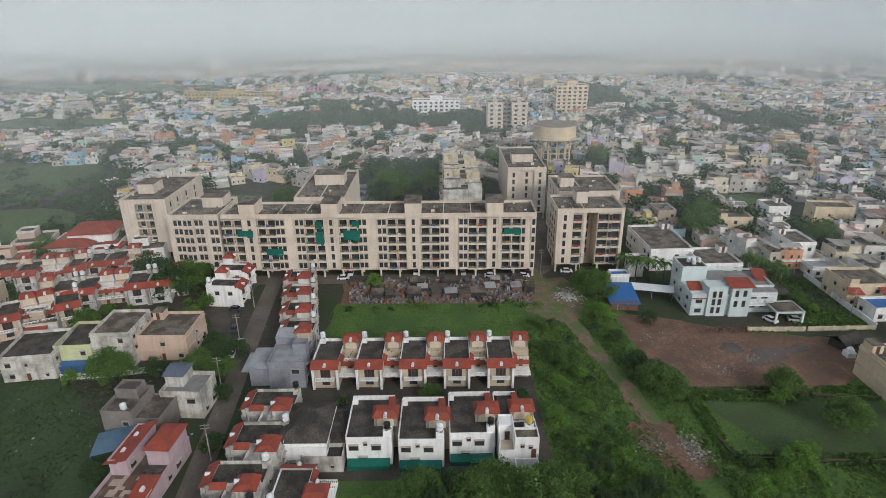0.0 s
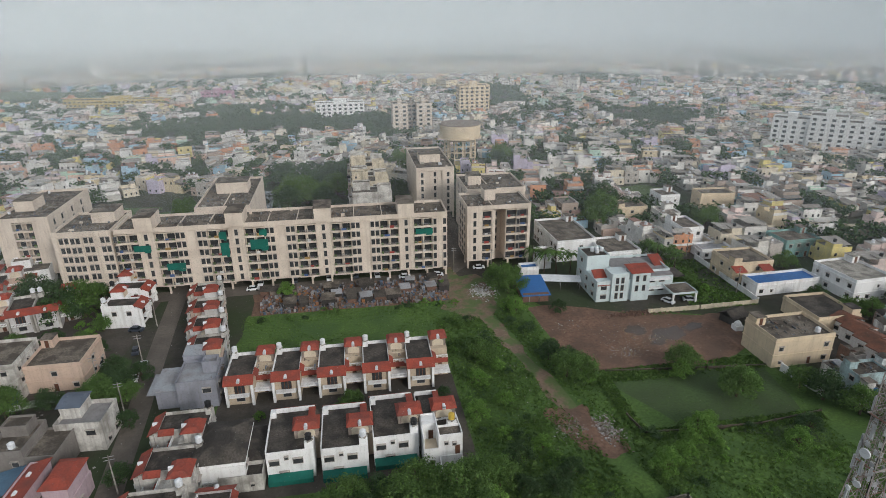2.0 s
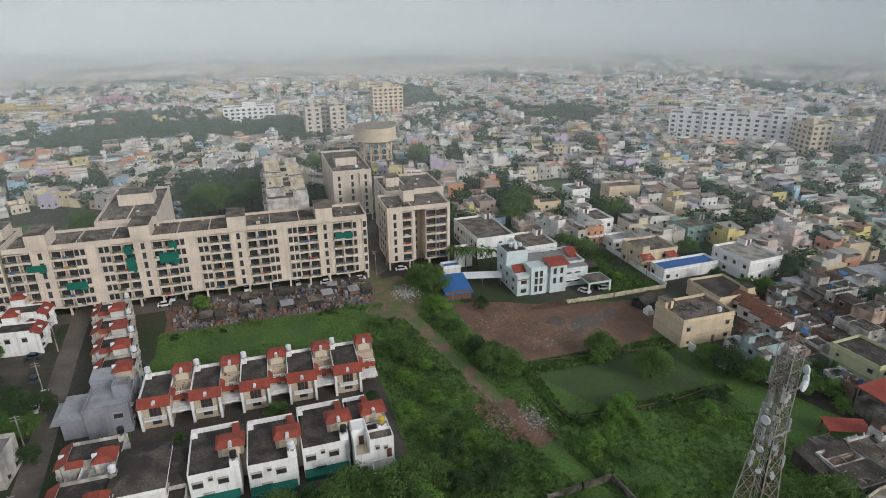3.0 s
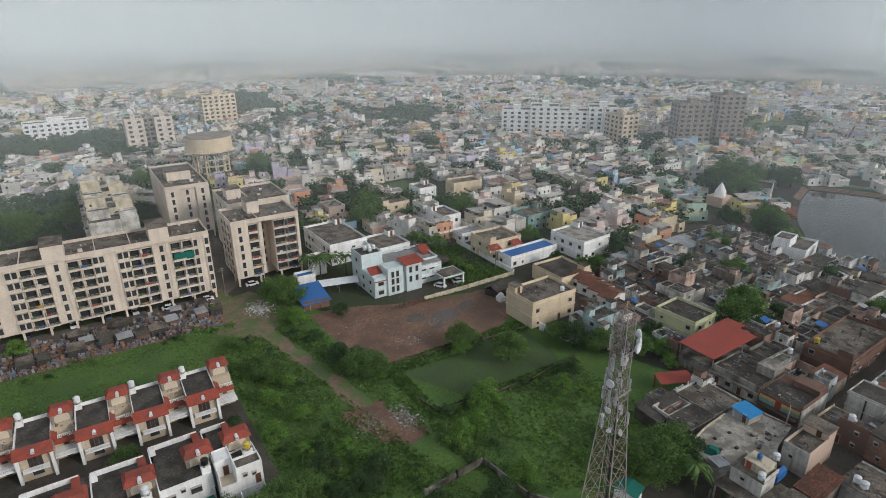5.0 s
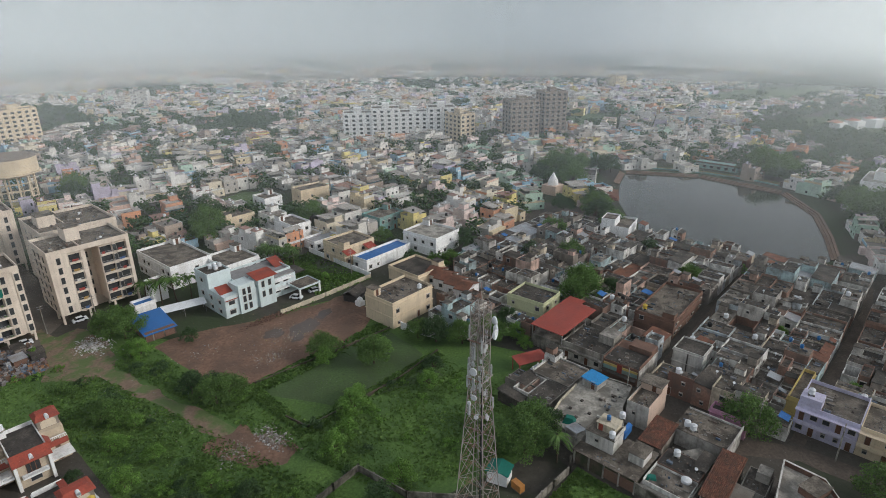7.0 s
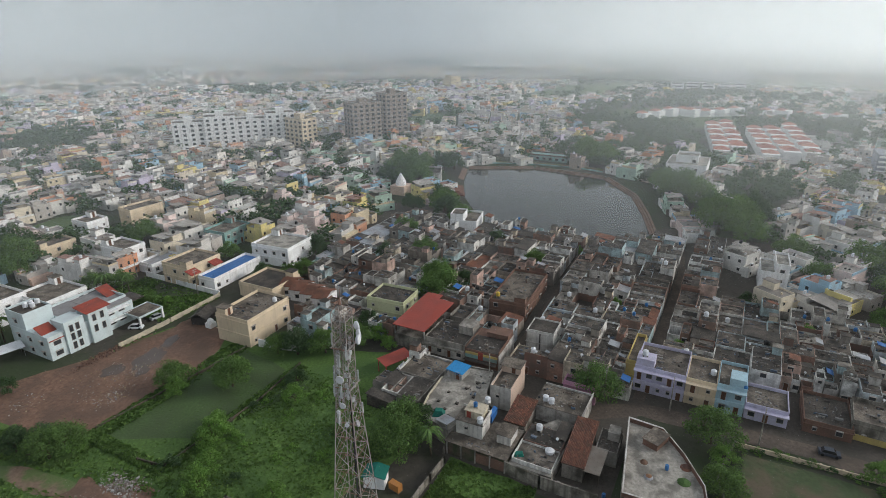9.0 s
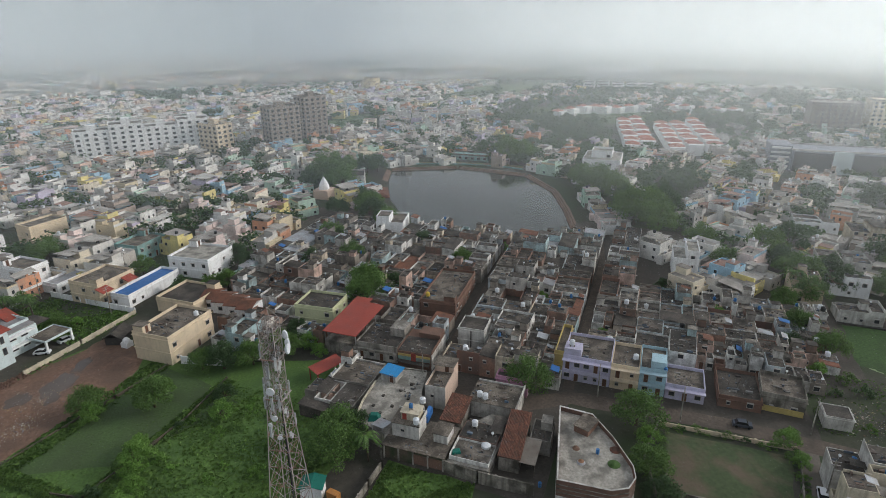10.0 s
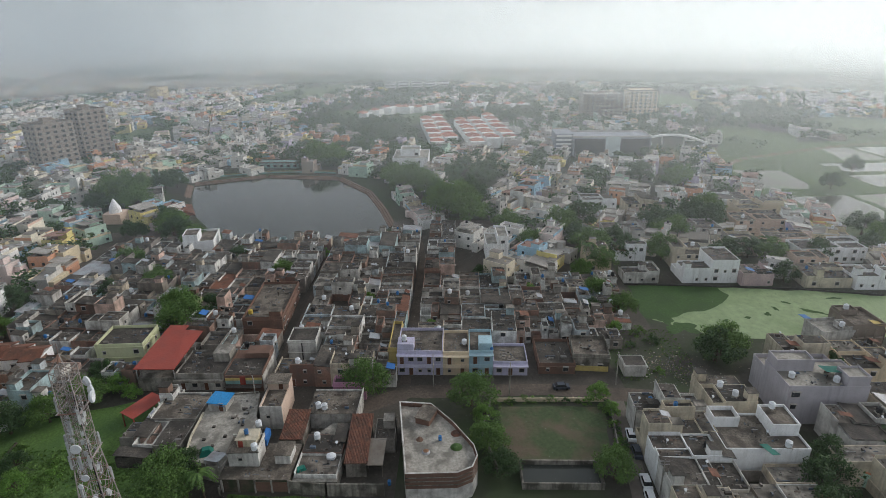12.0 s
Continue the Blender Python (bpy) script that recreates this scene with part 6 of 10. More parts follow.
# low house with a black, patched roof in three heights, and an open court
ob = thing("house", 0, 0, 0, 0, "low house with stained black roofs round a small court", "house")
BUILT.append((103.5, 61, 7))
part("wall", Shape().box(103.2, 55.9, 0, 112.2, 65.8, 4.0).box(95.2, 55.9, 0, 103.196, 61.6, 3.6), M_PLASTER, ob)
part("roof", Shape().box(103.4, 56.1, 4.003, 112.0, 65.6, 4.05), M_ROOF, ob, "patched grey concrete roof")
part("roof", Shape().box(95.4, 56.1, 3.603, 103.0, 61.4, 3.65), M_ROOFDARK, ob, "black tarred roof")
part("parapet", Shape().box(103.2, 65.55, 4.054, 112.2, 65.8, 4.5).box(111.95, 55.9, 4.054, 112.2, 65.545, 4.45), M_WHITEOLD, ob)
part("court_wall", Shape().ring(95.6, 61.61, 0, 103.19, 65.9, 3.5, 0.28), M_WHITEOLD, ob)
part("beam", Shape().box(95.9, 63.6, 3.1, 102.8, 63.9, 3.4).box(98.9, 61.9, 3.1, 99.2, 63.59, 3.4), M_PLASTER, ob)
part("lean_to", Shape().slope(92.6, 61.7, 2.6, 95.5, 68.4, 3.2, 0.1).box(92.8, 61.9, 0, 95.3, 68.2, 2.55), M_ROOFDARK, ob, "dark sheet lean-to")
for k in range(5):
    part("post", Shape().box(103.4 + 2.1 * k, 65.85, 4.0, 103.7 + 2.1 * k, 66.1, 5.0), M_WHITEOLD, ob)
solid("sheet_roof", Shape().slope(-4.2, -2.0, 0, 4.2, 2.0, 0.5, 0.08).box(-4, -1.8, -3.2, -3.8, -1.6, 0.05).box(3.8, -1.8, -3.2, 4, -1.6, 0.05).box(-4, 1.6, -3.2, -3.8, 1.8, 0.5).box(3.8, 1.6, -3.2, 4, 1.8, 0.5),
      M_REDSHEET, 108.6, 70.2, 3.2, -24, "red metal sheet roof on posts", "roof")
# paved terrace with stubs of unbuilt pillars
DECK = [(88.6, 45.3), (92.2, 44.3), (99, 40.4), (104.6, 43.4), (112.9, 45.2), (111.6, 55.4), (97.3, 54.6), (91.2, 53.2)]
ob = thing("house", 0, 0, 0, 0, "low house under a broad stained concrete terrace", "house")
BUILT.append((100, 49, 8))
part("wall", slab(DECK, 0, 3.9), M_PLASTER, ob)
part("terrace_floor", slab(DECK, 3.904, 4.0), M_ROOFPALE, ob, "worn pale concrete floor")
part("parapet", coping([(91.3, 53.1), (97.3, 54.45), (105, 55)], 4.0, 0.5), M_CREAMOLD, ob)
part("parapet", coping([(112.7, 45.4), (111.5, 55.2)], 4.0, 0.45), M_PLASTER, ob)
for k, (bx, by) in enumerate(((96.5, 51.5), (94.5, 49), (97.5, 47.5), (100.5, 51), (103.5, 48), (92.6, 47.2), (101.2, 45.2), (106.5, 46.6))):
    part("pillar_stub", Shape().box(bx - 0.3, by - 0.3, 4.004, bx + 0.3, by + 0.3, 4.3 + 0.05 * (k % 3)), M_ROOFDARK, ob)
ob = thing("roof_room", 107.9, 52.1, 4.0, -4, "white roof room under a bright blue sheet", "room")
part("wall", Shape().box(-2.0, -1.9, 0, 2.0, 1.9, 1.9), M_WHITEOLD, ob)
part("door", DOOR, None, ob, at=pose(-2.0, -0.9, 0.02, 0, 0, -90))
part("cover", Shape().slope(-2.3, -2.3, 1.904, 2.2, 2.2, 2.15, 0.1).slope(-2.36, -2.1, 1.5, -2.3, 2.0, 1.95, 0.05), mat("bright_blue_sheet", (0.03, 0.27, 0.6), (0.05, 0.17, 0.35), 0.6, 0.3), ob, "crumpled bright blue sheet")
ob = thing("stair_house", 92.3, 41.2, 0, 2, "whitewashed stair house with an upper room and a blue tank", "house")
BUILT.append((92.3, 41.2, 3))
part("wall", Shape().box(-2.3, -2.9, 0, 2.3, 2.9, 6.4), M_WHITEOLD, ob)
part("roof", Shape().box(-2.5, -3.1, 6.404, 2.5, 3.1, 6.52), M_ROOF, ob)
part("parapet", Shape().box(-2.3, -3.1, 6.524, 2.5, -2.9, 7.3).box(2.3, -2.89, 6.524, 2.5, 3.1, 7.0), M_WHITEOLD, ob)
upper = part("upper_room", Shape().box(-0.9, -2.3, 6.524, 2.2, 1.4, 8.2).box(-1.1, -2.5, 8.204, 2.4, 1.6, 8.32), M_CREAMOLD, ob)
part("door", Shape().box(-0.96, 0.2, 6.55, -0.88, 1.1, 8.0), M_REDSHEET, upper, "red door")
part("window", WIN["small"], None, ob, at=pose(-2.3, 0.6, 4.6, 0, 0, -90))
tank("blue", 92.9, 41.0, 8.33)
for tx, ty in ((100.8, 41.6), (90.6, 38.9)):
    tank("white", tx, ty, 4.0 if tx > 95 else 6.53)
solid("sheet_roof", Shape().slope(-1.5, -1.6, 0, 1.5, 1.6, 0.5, 0.06).box(-1.4, -1.5, -0.9, -1.3, -1.4, 0.02).box(1.3, -1.5, -0.9, 1.4, -1.4, 0.02).box(-1.4, 1.4, -0.9, -1.3, 1.5, 0.45).box(1.3, 1.4, -0.9, 1.4, 1.5, 0.45), M_TIN, 90.3, 46.6, 4.9, 80, "small grey sheet lean-to on the terrace", "roof")
solid("tarp_heap", Shape().hip(-1.1, -1.3, 1.1, 1.3, 0, 1.2, 0.5, 0.6), M_GREENNET, 92.6, 49.4, 4.004, 20, "heap under a dark green tarpaulin", "heap")
# front row at the lot: dark flat roof over brick, white box room, blue sheet
ob = thing("house", 0, 0, 0, 0, "low workshop with bare brick front and dark roof", "house")
BUILT.append((90, 38, 5))
part("wall", Shape().box(86.7, 31.6, 0, 89.9, 44.9, 3.1).box(89.904, 31.6, 0, 96.5, 38.2, 3.1), M_MOSS, ob)
part("front", Shape().box(86.5, 32.0, 0.4, 86.696, 38.3, 2.5), M_BRICK, ob, "bare red brick infill")
for k in range(5):
    part("pillar", Shape().box(86.42, 31.7 + 3.15 * k, 0, 86.72, 32.0 + 3.15 * k, 3.0), M_PLASTER, ob)
part("roof", Shape().box(86.5, 31.5, 3.104, 89.95, 45, 3.2).box(89.96, 31.5, 3.104, 96.6, 38.3, 3.2), M_ROOF, ob)
ob = thing("roof_room", 92.6, 33.8, 3.2, 0, "small whitewashed room on the workshop roof", "room")
part("wall", Shape().box(-1.9, -1.5, 0, 1.9, 1.5, 2.1), M_WHITEOLD, ob)
part("roof", Shape().box(-2.1, -1.7, 2.104, 2.1, 1.7, 2.2), M_ROOF, ob)
solid("blue_sheet", Shape().slope(-1.8, -0.4, 0, 1.8, 0.4, 0.25, 0.05).box(-1.8, -0.45, -1.5, 1.8, -0.4, 0.02).box(-1.85, -0.4, -1.5, -1.8, 0.4, 0.02), M_BLUESHEET, 97.2, 38.9, 5.0, 4, "blue plastic sheet closing a passage", "sheet")
# peach house with white front
ob = thing("house", 110.2, 40.5, 0, 2, "narrow house with white front, peach side and mossy roof", "house")
BUILT.append((110, 40.5, 4))
part("wall", Shape().box(-5.0, -2.4, 0, 5.2, 2.4, 5.2), M_PEACH, ob)
part("front", Shape().box(-5.1, -2.4, 0, -5.004, 2.4, 5.9).box(-5.0, 2.404, 0, 2, 2.5, 5.8), M_WHITEOLD, ob, "whitewashed front wall")
part("roof", Shape().box(-4.9, -2.2, 5.203, 2.0, 2.2, 5.25), M_ROOF, ob)
part("parapet", Shape().box(-5.0, -2.4, 5.204, 2.0, -2.2, 5.9).box(-5.0, 2.2, 5.204, 2, 2.4, 5.75), M_PEACH, ob)
part("roof_room", Shape().box(2.05, -2.4, 5.204, 5.2, 2.4, 7.3), M_PEACH, ob)
part("roof_slab", Shape().box(1.2, -2.6, 7.304, 5.4, 2.6, 7.42), M_ROOF, ob)
part("door", DOOR, None, ob, at=pose(2.05, -0.6, 5.26, 0, 0, -90))
part("window", WIN["small"], None, ob, at=pose(-5.1, 0.7, 3.0, 0, 0, -90))
# raised court full of household things
COURT = [(87.2, 22.8), (103.2, 22.6), (104.6, 26.8), (98.6, 31.2), (87.2, 31.4)]
ob = thing("court", 0, 0, 0, 0, "raised concrete court of a home", "court")
BUILT.append((95, 27, 5))
part("wall", slab(COURT, 0, 2.1), M_PLASTER, ob)
part("floor", slab(COURT, 2.104, 2.2), M_ROOFPALE, ob, "worn pale concrete floor")
solid("drum", Shape().tube(0, 0, 0, 1.1, 0.95, 0.95, 18).tube(0, 0, 1.1, 1.4, 0.95, 0.3, 18), M_TANKW, 93.2, 25.0, 2.2, 0, "large white plastic tank standing in the court", "tank")
solid("tarp_heap", Shape().hip(-1.0, -1.2, 1.0, 1.2, 0, 1.0, 0.5, 0.5), M_GREENNET, 89.8, 30.2, 2.204, 30, "heap under a dark green tarpaulin", "heap")
ob = thing("shed", 99.2, 23.9, 2.2, 0, "dark low shed with sheet roof in the court", "shed")
part("wall", Shape().box(-2.6, -1.0, 0, 2.6, 1.0, 1.7), M_PLASTER, ob)
part("roof", Shape().slope(-2.9, -1.2, 1.704, 2.9, 1.3, 2.0, 0.07), M_ROOFDARK, ob)
# no hole here: a dark panel stands in for the shade inside the shed
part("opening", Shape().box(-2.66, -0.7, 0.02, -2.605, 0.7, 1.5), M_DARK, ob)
ob = thing("house", 109.3, 27.0, 0, 0, "low brown house with flat roof and white stair wall", "house")
BUILT.append((109.3, 27, 5))
part("wall", Shape().box(-3.9, -5.3, 0, 4.3, 5.4, 4.0), M_OLDTOWN, ob)
part("roof", Shape().box(-4.1, -5.0, 4.003, 4.4, 5.6, 4.12), M_ROOF, ob)
part("parapet", Shape().box(-3.9, -5.5, 4.0, 4.3, -5.304, 5.0).box(4.1, -5.3, 4.124, 4.3, 5.4, 4.5), M_WHITEOLD, ob)
part("stair", Shape().add([(-8.6, -5.5, 2.2), (-3.95, -5.5, 2.2), (-3.95, -5.5, 4.9), (-4.8, -5.5, 4.9), (-8.6, -5.2, 2.2), (-3.95, -5.2, 2.2), (-3.95, -5.2, 4.9), (-4.8, -5.2, 4.9)], [(0, 1, 2, 3), (7, 6, 5, 4), (0, 3, 7, 4), (3, 2, 6, 7), (2, 1, 5, 6), (1, 0, 4, 5)]), M_WHITEOLD, ob, "whitewashed stair wall")
tank("white", 107, 30.4, 4.13)
tank("white", 106.6, 29.0, 4.13)
house(117.3, 25.3, 3, 7.5, 1, 0, M_PINK, M_ROOFDARK, "pink-fronted low shop by the street", stair=False, seed=37, fh=4.0)
# rooms between the long tiled roof and the rounded terrace
ob = thing("house", 100.8, 15.2, 0, 2, "grey flat-roofed rooms with low parapets", "house")
BUILT.append((100.8, 15.2, 3))
part("wall", Shape().box(-3.2, -2.2, 0, 3.6, 2.0, 3.2).ring(-3.2, -2.2, 3.2, 3.6, 2.0, 3.6, 0.16), M_PLASTER, ob)
part("roof", Shape().box(-3.0, -2.0, 3.203, 3.4, 1.8, 3.25), M_ROOFDARK, ob)
part("roof_room", Shape().box(0.6, -1.9, 3.254, 3.3, 0.4, 5.2), M_PLASTER, ob)
solid("drum", Shape().tube(0, 0, 0, 1.0, 0.33, 0.33, 14).tube(0, 0, 0.3, 0.36, 0.36, 0.36, 14).tube(0, 0, 0.65, 0.71, 0.36, 0.36, 14), M_TANKC, 88.9, 13.2, 0.04, 0, "blue plastic drum in a yard", "drum")


def tile_roof(x, y, w, d, z, rise, rot, label):
    """A sloping roof of clay tiles laid in courses, over a low room."""
    ob = thing("tiled_room", x, y, 0, rot, label, "house")
    part("wall", Shape().box(-w / 2 + 0.3, -d / 2 + 0.3, 0, w / 2 - 0.3, d / 2 - 0.3, z - 0.05), M_BOUNDARY, ob)
    s = Shape()
    n, c = int(w / 0.3), int(d / 0.5)
    for i in range(n):
        for j in range(c):
            u, v_ = -w / 2 + w * (i + 0.5) / n, -d / 2 + d * (j + 0.5) / c
            zz = z + rise * (v_ / d + 0.5) + random.uniform(0, 0.05)
            s.add([(u - 0.15, v_ - 0.28, zz), (u + 0.15, v_ - 0.28, zz), (u + 0.15, v_ + 0.27, zz + rise * 0.55 / d), (u - 0.15, v_ + 0.27, zz + rise * 0.55 / d), (u, v_ - 0.28, zz + 0.1), (u, v_ + 0.27, zz + 0.1 + rise * 0.55 / d)],
                  [(0, 4, 5, 3), (4, 1, 2, 5), (0, 1, 4), (3, 2, 1, 0)])
    roof = part("roof", Shape().slope(-w / 2, -d / 2, z - 0.15, w / 2, d / 2, z + rise - 0.15, 0.1), M_BARK, ob)
    tagged(part("tiles", s, M_CLAY, ob, "rows of red-brown clay tiles"), kind="stuff")
    return ob


tile_roof(101.6, 34.1, 4.8, 8.6, 3.6, 1.0, -90, "low room under red-brown clay tiles")
tile_roof(97.3, 20.0, 4.6, 13.6, 3.6, 1.3, -88, "long low room under red-brown clay tiles")
solid("sheet_roof", Shape().slope(-1.7, -3.6, 0, 1.7, 3.6, 0.6, 0.08).box(-1.6, -3.5, -2.9, -1.5, -3.4, 0.02).box(1.5, -3.5, -2.9, 1.6, -3.4, 0.02).box(-1.6, 3.4, -2.9, -1.5, 3.5, 0.5).box(1.5, 3.4, -2.9, 1.6, 3.5, 0.5),
      M_RUSTSHEET, 94.4, 16.3, 2.9, -90, "lean-to roof of brown corrugated sheet", "roof")
# white terrace building with a rounded corner
TERR = [(84.2, 9.6), (84.6, 0.2), (86.2, -2.6), (89.2, -3.6), (92.2, -3.0), (99.3, 1.2), (105.2, 5.8), (105.8, 12.6)]
ob = thing("terrace_building", 0, 0, 0, 0, "whitewashed building with brick parapet and bare concrete terrace", "house")
BUILT.append((95, 4.5, 11))


TERR = TERR[::-1] if sum((b[0] - a[0]) * (b[1] + a[1]) for a, b in zip(TERR, TERR[1:] + TERR[:1])) > 0 else TERR
part("wall", slab(TERR, 0, 3.4), M_WHITEOLD, ob)
part("upper_wall", slab(TERR, 3.404, 6.0), M_BRICK, ob)
part("parapet", fence(TERR, 6.004, 6.9, 0.03), M_BRICK, ob)
part("coping", fence([(a + (94.5 - a) * -0.004, b + (4.5 - b) * -0.004) for a, b in TERR], 6.904, 6.98, 0.034), M_WHITEOLD, ob)
part("terrace_floor", slab([(a + (94.5 - a) * 0.04, b + (4.5 - b) * 0.04) for a, b in TERR], 6.003, 6.03), M_ROOFPALE, ob)
for k in range(1, 4):
    part("band", fence([(a + (94.5 - a) * -0.008, b + (4.5 - b) * -0.008) for a, b in TERR], 3.3 + 0.85 * k, 3.45 + 0.85 * k, 0.012), M_BOUNDARY, ob)
ob = thing("roof_room", 101.2, 6.6, 6.03, -20, "small brick stair room on the terrace", "room")
part("wall", Shape().box(-2.2, -1.5, 0, 2.2, 1.5, 1.4), M_BRICK, ob)
part("roof", Shape().box(-2.4, -1.7, 1.404, 2.4, 1.7, 1.55), M_ROOF, ob)
solid("drum", Shape().tube(0, 0, 0, 1.0, 0.33, 0.33, 14).tube(0, 0, 0.3, 0.36, 0.36, 0.36, 14).tube(0, 0, 0.65, 0.71, 0.36, 0.36, 14), M_TANKC, 94.5, 3.6, 6.03, 0, "blue plastic drum on the terrace", "drum")
for sx, sy, sr, m_, lab in ((92.5, 0.4, 1.0, M_GRASS, "green potted plants on the terrace"), (96.5, 0.5, 0.9, M_CLAY, "heap of red earth on the terrace"), (91.0, 6.2, 0.7, M_SCRAP, "heap of scrap on the terrace"), (94.6, 7.6, 0.6, M_MUD, "heap of sand on the terrace")):
    solid("mound", Shape().tube(0, 0, 0, 0.35, sr * 1.2, sr * 0.8, 12).tube(0, 0, 0.35, 0.6, sr * 0.8, sr * 0.2, 12), m_, sx, sy, 6.03, 0, lab, "heap")


# lavender, cream and sky-blue terrace along the market street; the fronts face the lot
def street_house(y, w, d, floors, wall, label, seed, fh=3.0, x=125.0):
    rnd_ = random.Random(seed)
    ob = thing("street_house", x, y, 0, -90, label, "house", "painted street row")
    BUILT.append((x + d / 2, y, w / 2))
    h = floors * fh
    part("wall", Shape().box(-w / 2, 1.3, 0, w / 2, d, h - 0.12).ring(-w / 2, 1.3, h - 0.12, w / 2, d, h + 0.8, 0.16), wall, ob)
    part("roof", Shape().box(-w / 2 + 0.17, 1.5, h - 0.115, w / 2 - 0.17, d - 0.17, h), M_ROOF, ob)
    for k in range(1, floors):
        part("gallery", Shape().box(-w / 2, 0, k * fh - 0.15, w / 2, 1.28, k * fh).box(-w / 2, 0, k * fh, w / 2, 0.12, k * fh + 0.85), wall, ob)
    part("cornice", Shape().box(-w / 2 - 0.1, 0, h - 0.2, w / 2 + 0.1, 1.28, h - 0.05), wall, ob)
    for k in range(floors):
        n = max(2, int(w / 2.2))
        for i in range(n):
            u = -w / 2 + w * (i + 0.5) / n
            if (i + k) % 3 == 1:
                part("door", DOOR, None, ob, at=pose(u, 1.3, k * fh + 0.02))
            else:
                part("window", WIN["mid" if rnd_.random() < 0.6 else "small"], None, ob, at=pose(u, 1.3, k * fh + 1.0))
    return ob


street_house(9.5, 11.2, 13, 2, M_LAVENDER, "lavender two-storey street house with galleries", 1, 3.1)
street_house(0.6, 6.4, 12, 2, M_BEIGE, "cream two-storey street house with a gallery", 2)
street_house(-5.6, 5.8, 12, 2, M_SKYBLUE, "sky-blue two-storey street house with galleries", 3, 3.2)
street_house(-12.9, 8.4, 10, 1, M_LAVENDER, "lavender single-storey shop on the street", 4, 3.3)
ob = thing("roof_room", 128.5, 13, 6.2, 0, "lavender roof room with a tank on top", "room")
part("wall", Shape().box(-1.8, -2, 0, 1.8, 2, 2.4), M_LAVENDER, ob)
tank("white", 128.4, 13.4, 8.6)
ob = thing("roof_room", 129, -6.6, 6.4, 0, "small sky-blue room on a roof", "room")
part("wall", Shape().box(-2, -1.6, 0, 2, 1.6, 2.3), M_SKYBLUE, ob)
tank("white", 131, -1.5, 6.0)
tank("blue", 127, -8.2, 6.4)
house(135, 16.2, 14, 2.4, 2, 0, M_YELLOW, M_ROOF, "long yellow side wall along the alley", stair=False, seed=40, sides=())
# right of the street row
house(133, -24.5, 12, 9, 1, 0, M_BRICK, M_ROOFDARK, "dark open yard walled in brick", stair=False, seed=41, fh=2.4)
ob = house(133.2, -33.5, 9.5, 9, 1, -4, M_BOUNDARY, M_ROOF, "yellow-banded shop with concrete roof", stair=False, seed=42, fh=4.0)
part("shop_board", Shape().box(-4.95, -4.3, 0.1, -4.78, 4.2, 1.5), M_YELLOW, ob, "yellow painted wall band")
house(128.5, -43.6, 5, 5.4, 1, 0, M_WHITEOLD, M_ROOFDARK, "small white kiosk beside waste ground", stair=False, seed=43, fh=3.0, para=0.15)
# beyond the park lane
stepped(97.3, -58.4, 0, [(-5.4, -8.1, 5.4, 7.8, 6.2), (-1.2, -7.9, 5.2, -2.6, 8.5), (1.5, 2.5, 5.2, 7.6, 7.6)], M_WHITE, M_ROOF, "white terrace house with a raised roof room", "", 70)
solid("shade_net", Shape().slope(-1.6, -1, 0, 1.6, 1, 0.5, 0.04), M_GREENNET, 91.5, -58.5, 6.6, 20, "green net sagging over a terrace parapet", "net")
stepped(115.5, -78.6, 0, [(-7.5, -8.5, 3, 8.5, 9.2), (3.01, -8.3, 9, 8, 6.6), (-1, 0, 3, 8.2, 11.6), (-7.3, -8.3, -3, -3.6, 11.4)], mat("lilac_plaster", (0.5, 0.47, 0.5), (0.3, 0.28, 0.29), 0.25, 0.4, 0.12, 2.0, streaks=0.5), M_ROOFPALE, "tall lilac-grey house with stepped terraces", "", 72)
solid("shade_net", Shape().slope(-4, -2, 0, 4, 2, 0.9, 0.05), M_GREENNET, 112.5, -83.4, 10.4, 84, "green net awning on a terrace", "net")
ob = stepped(138.8, -96.6, 8, [(-3.6, -4.4, 3.6, 4.4, 7.0), (-3.4, -4.2, 0.6, -1.5, 7.9)], M_WHITEOLD, M_ROOFPALE, "white house with stained walls by the green pond", "", 75)
solid("shade_net", Shape().slope(-1.2, -1.1, 0, 1.2, 1.1, 0.3, 0.05), M_BLUESHEET, 142.6, -92.2, 7.9, 10, "bright blue sheet over a roof corner", "sheet")
ob = stepped(140.8, -104.6, 3, [(-4.8, -4.2, 4.8, 4.2, 8.6), (1.5, -1, 4.7, 4, 9.6)], M_BROWNWALL, M_ROOF, "unfinished grey-brown house by the green pond", "", 77)
for k in range(4):
    part("pillar", Shape().box(-5.6, -4 + 2.4 * k, 0, -5.3, -3.7 + 2.4 * k, 8.2), M_BROWNWALL, ob)
part("balcony", Shape().box(-5.7, -4.2, 5.6, -4.81, 4.2, 5.75).box(-5.7, -4.2, 2.7, -4.81, 4.2, 2.85), M_BROWNWALL, ob)
part("sheet", Shape().slope(-5.0, -4.0, 8.7, -2.2, -1.2, 9.2, 0.05), M_YELLOW, ob, "yellow tarpaulin over the parapet")
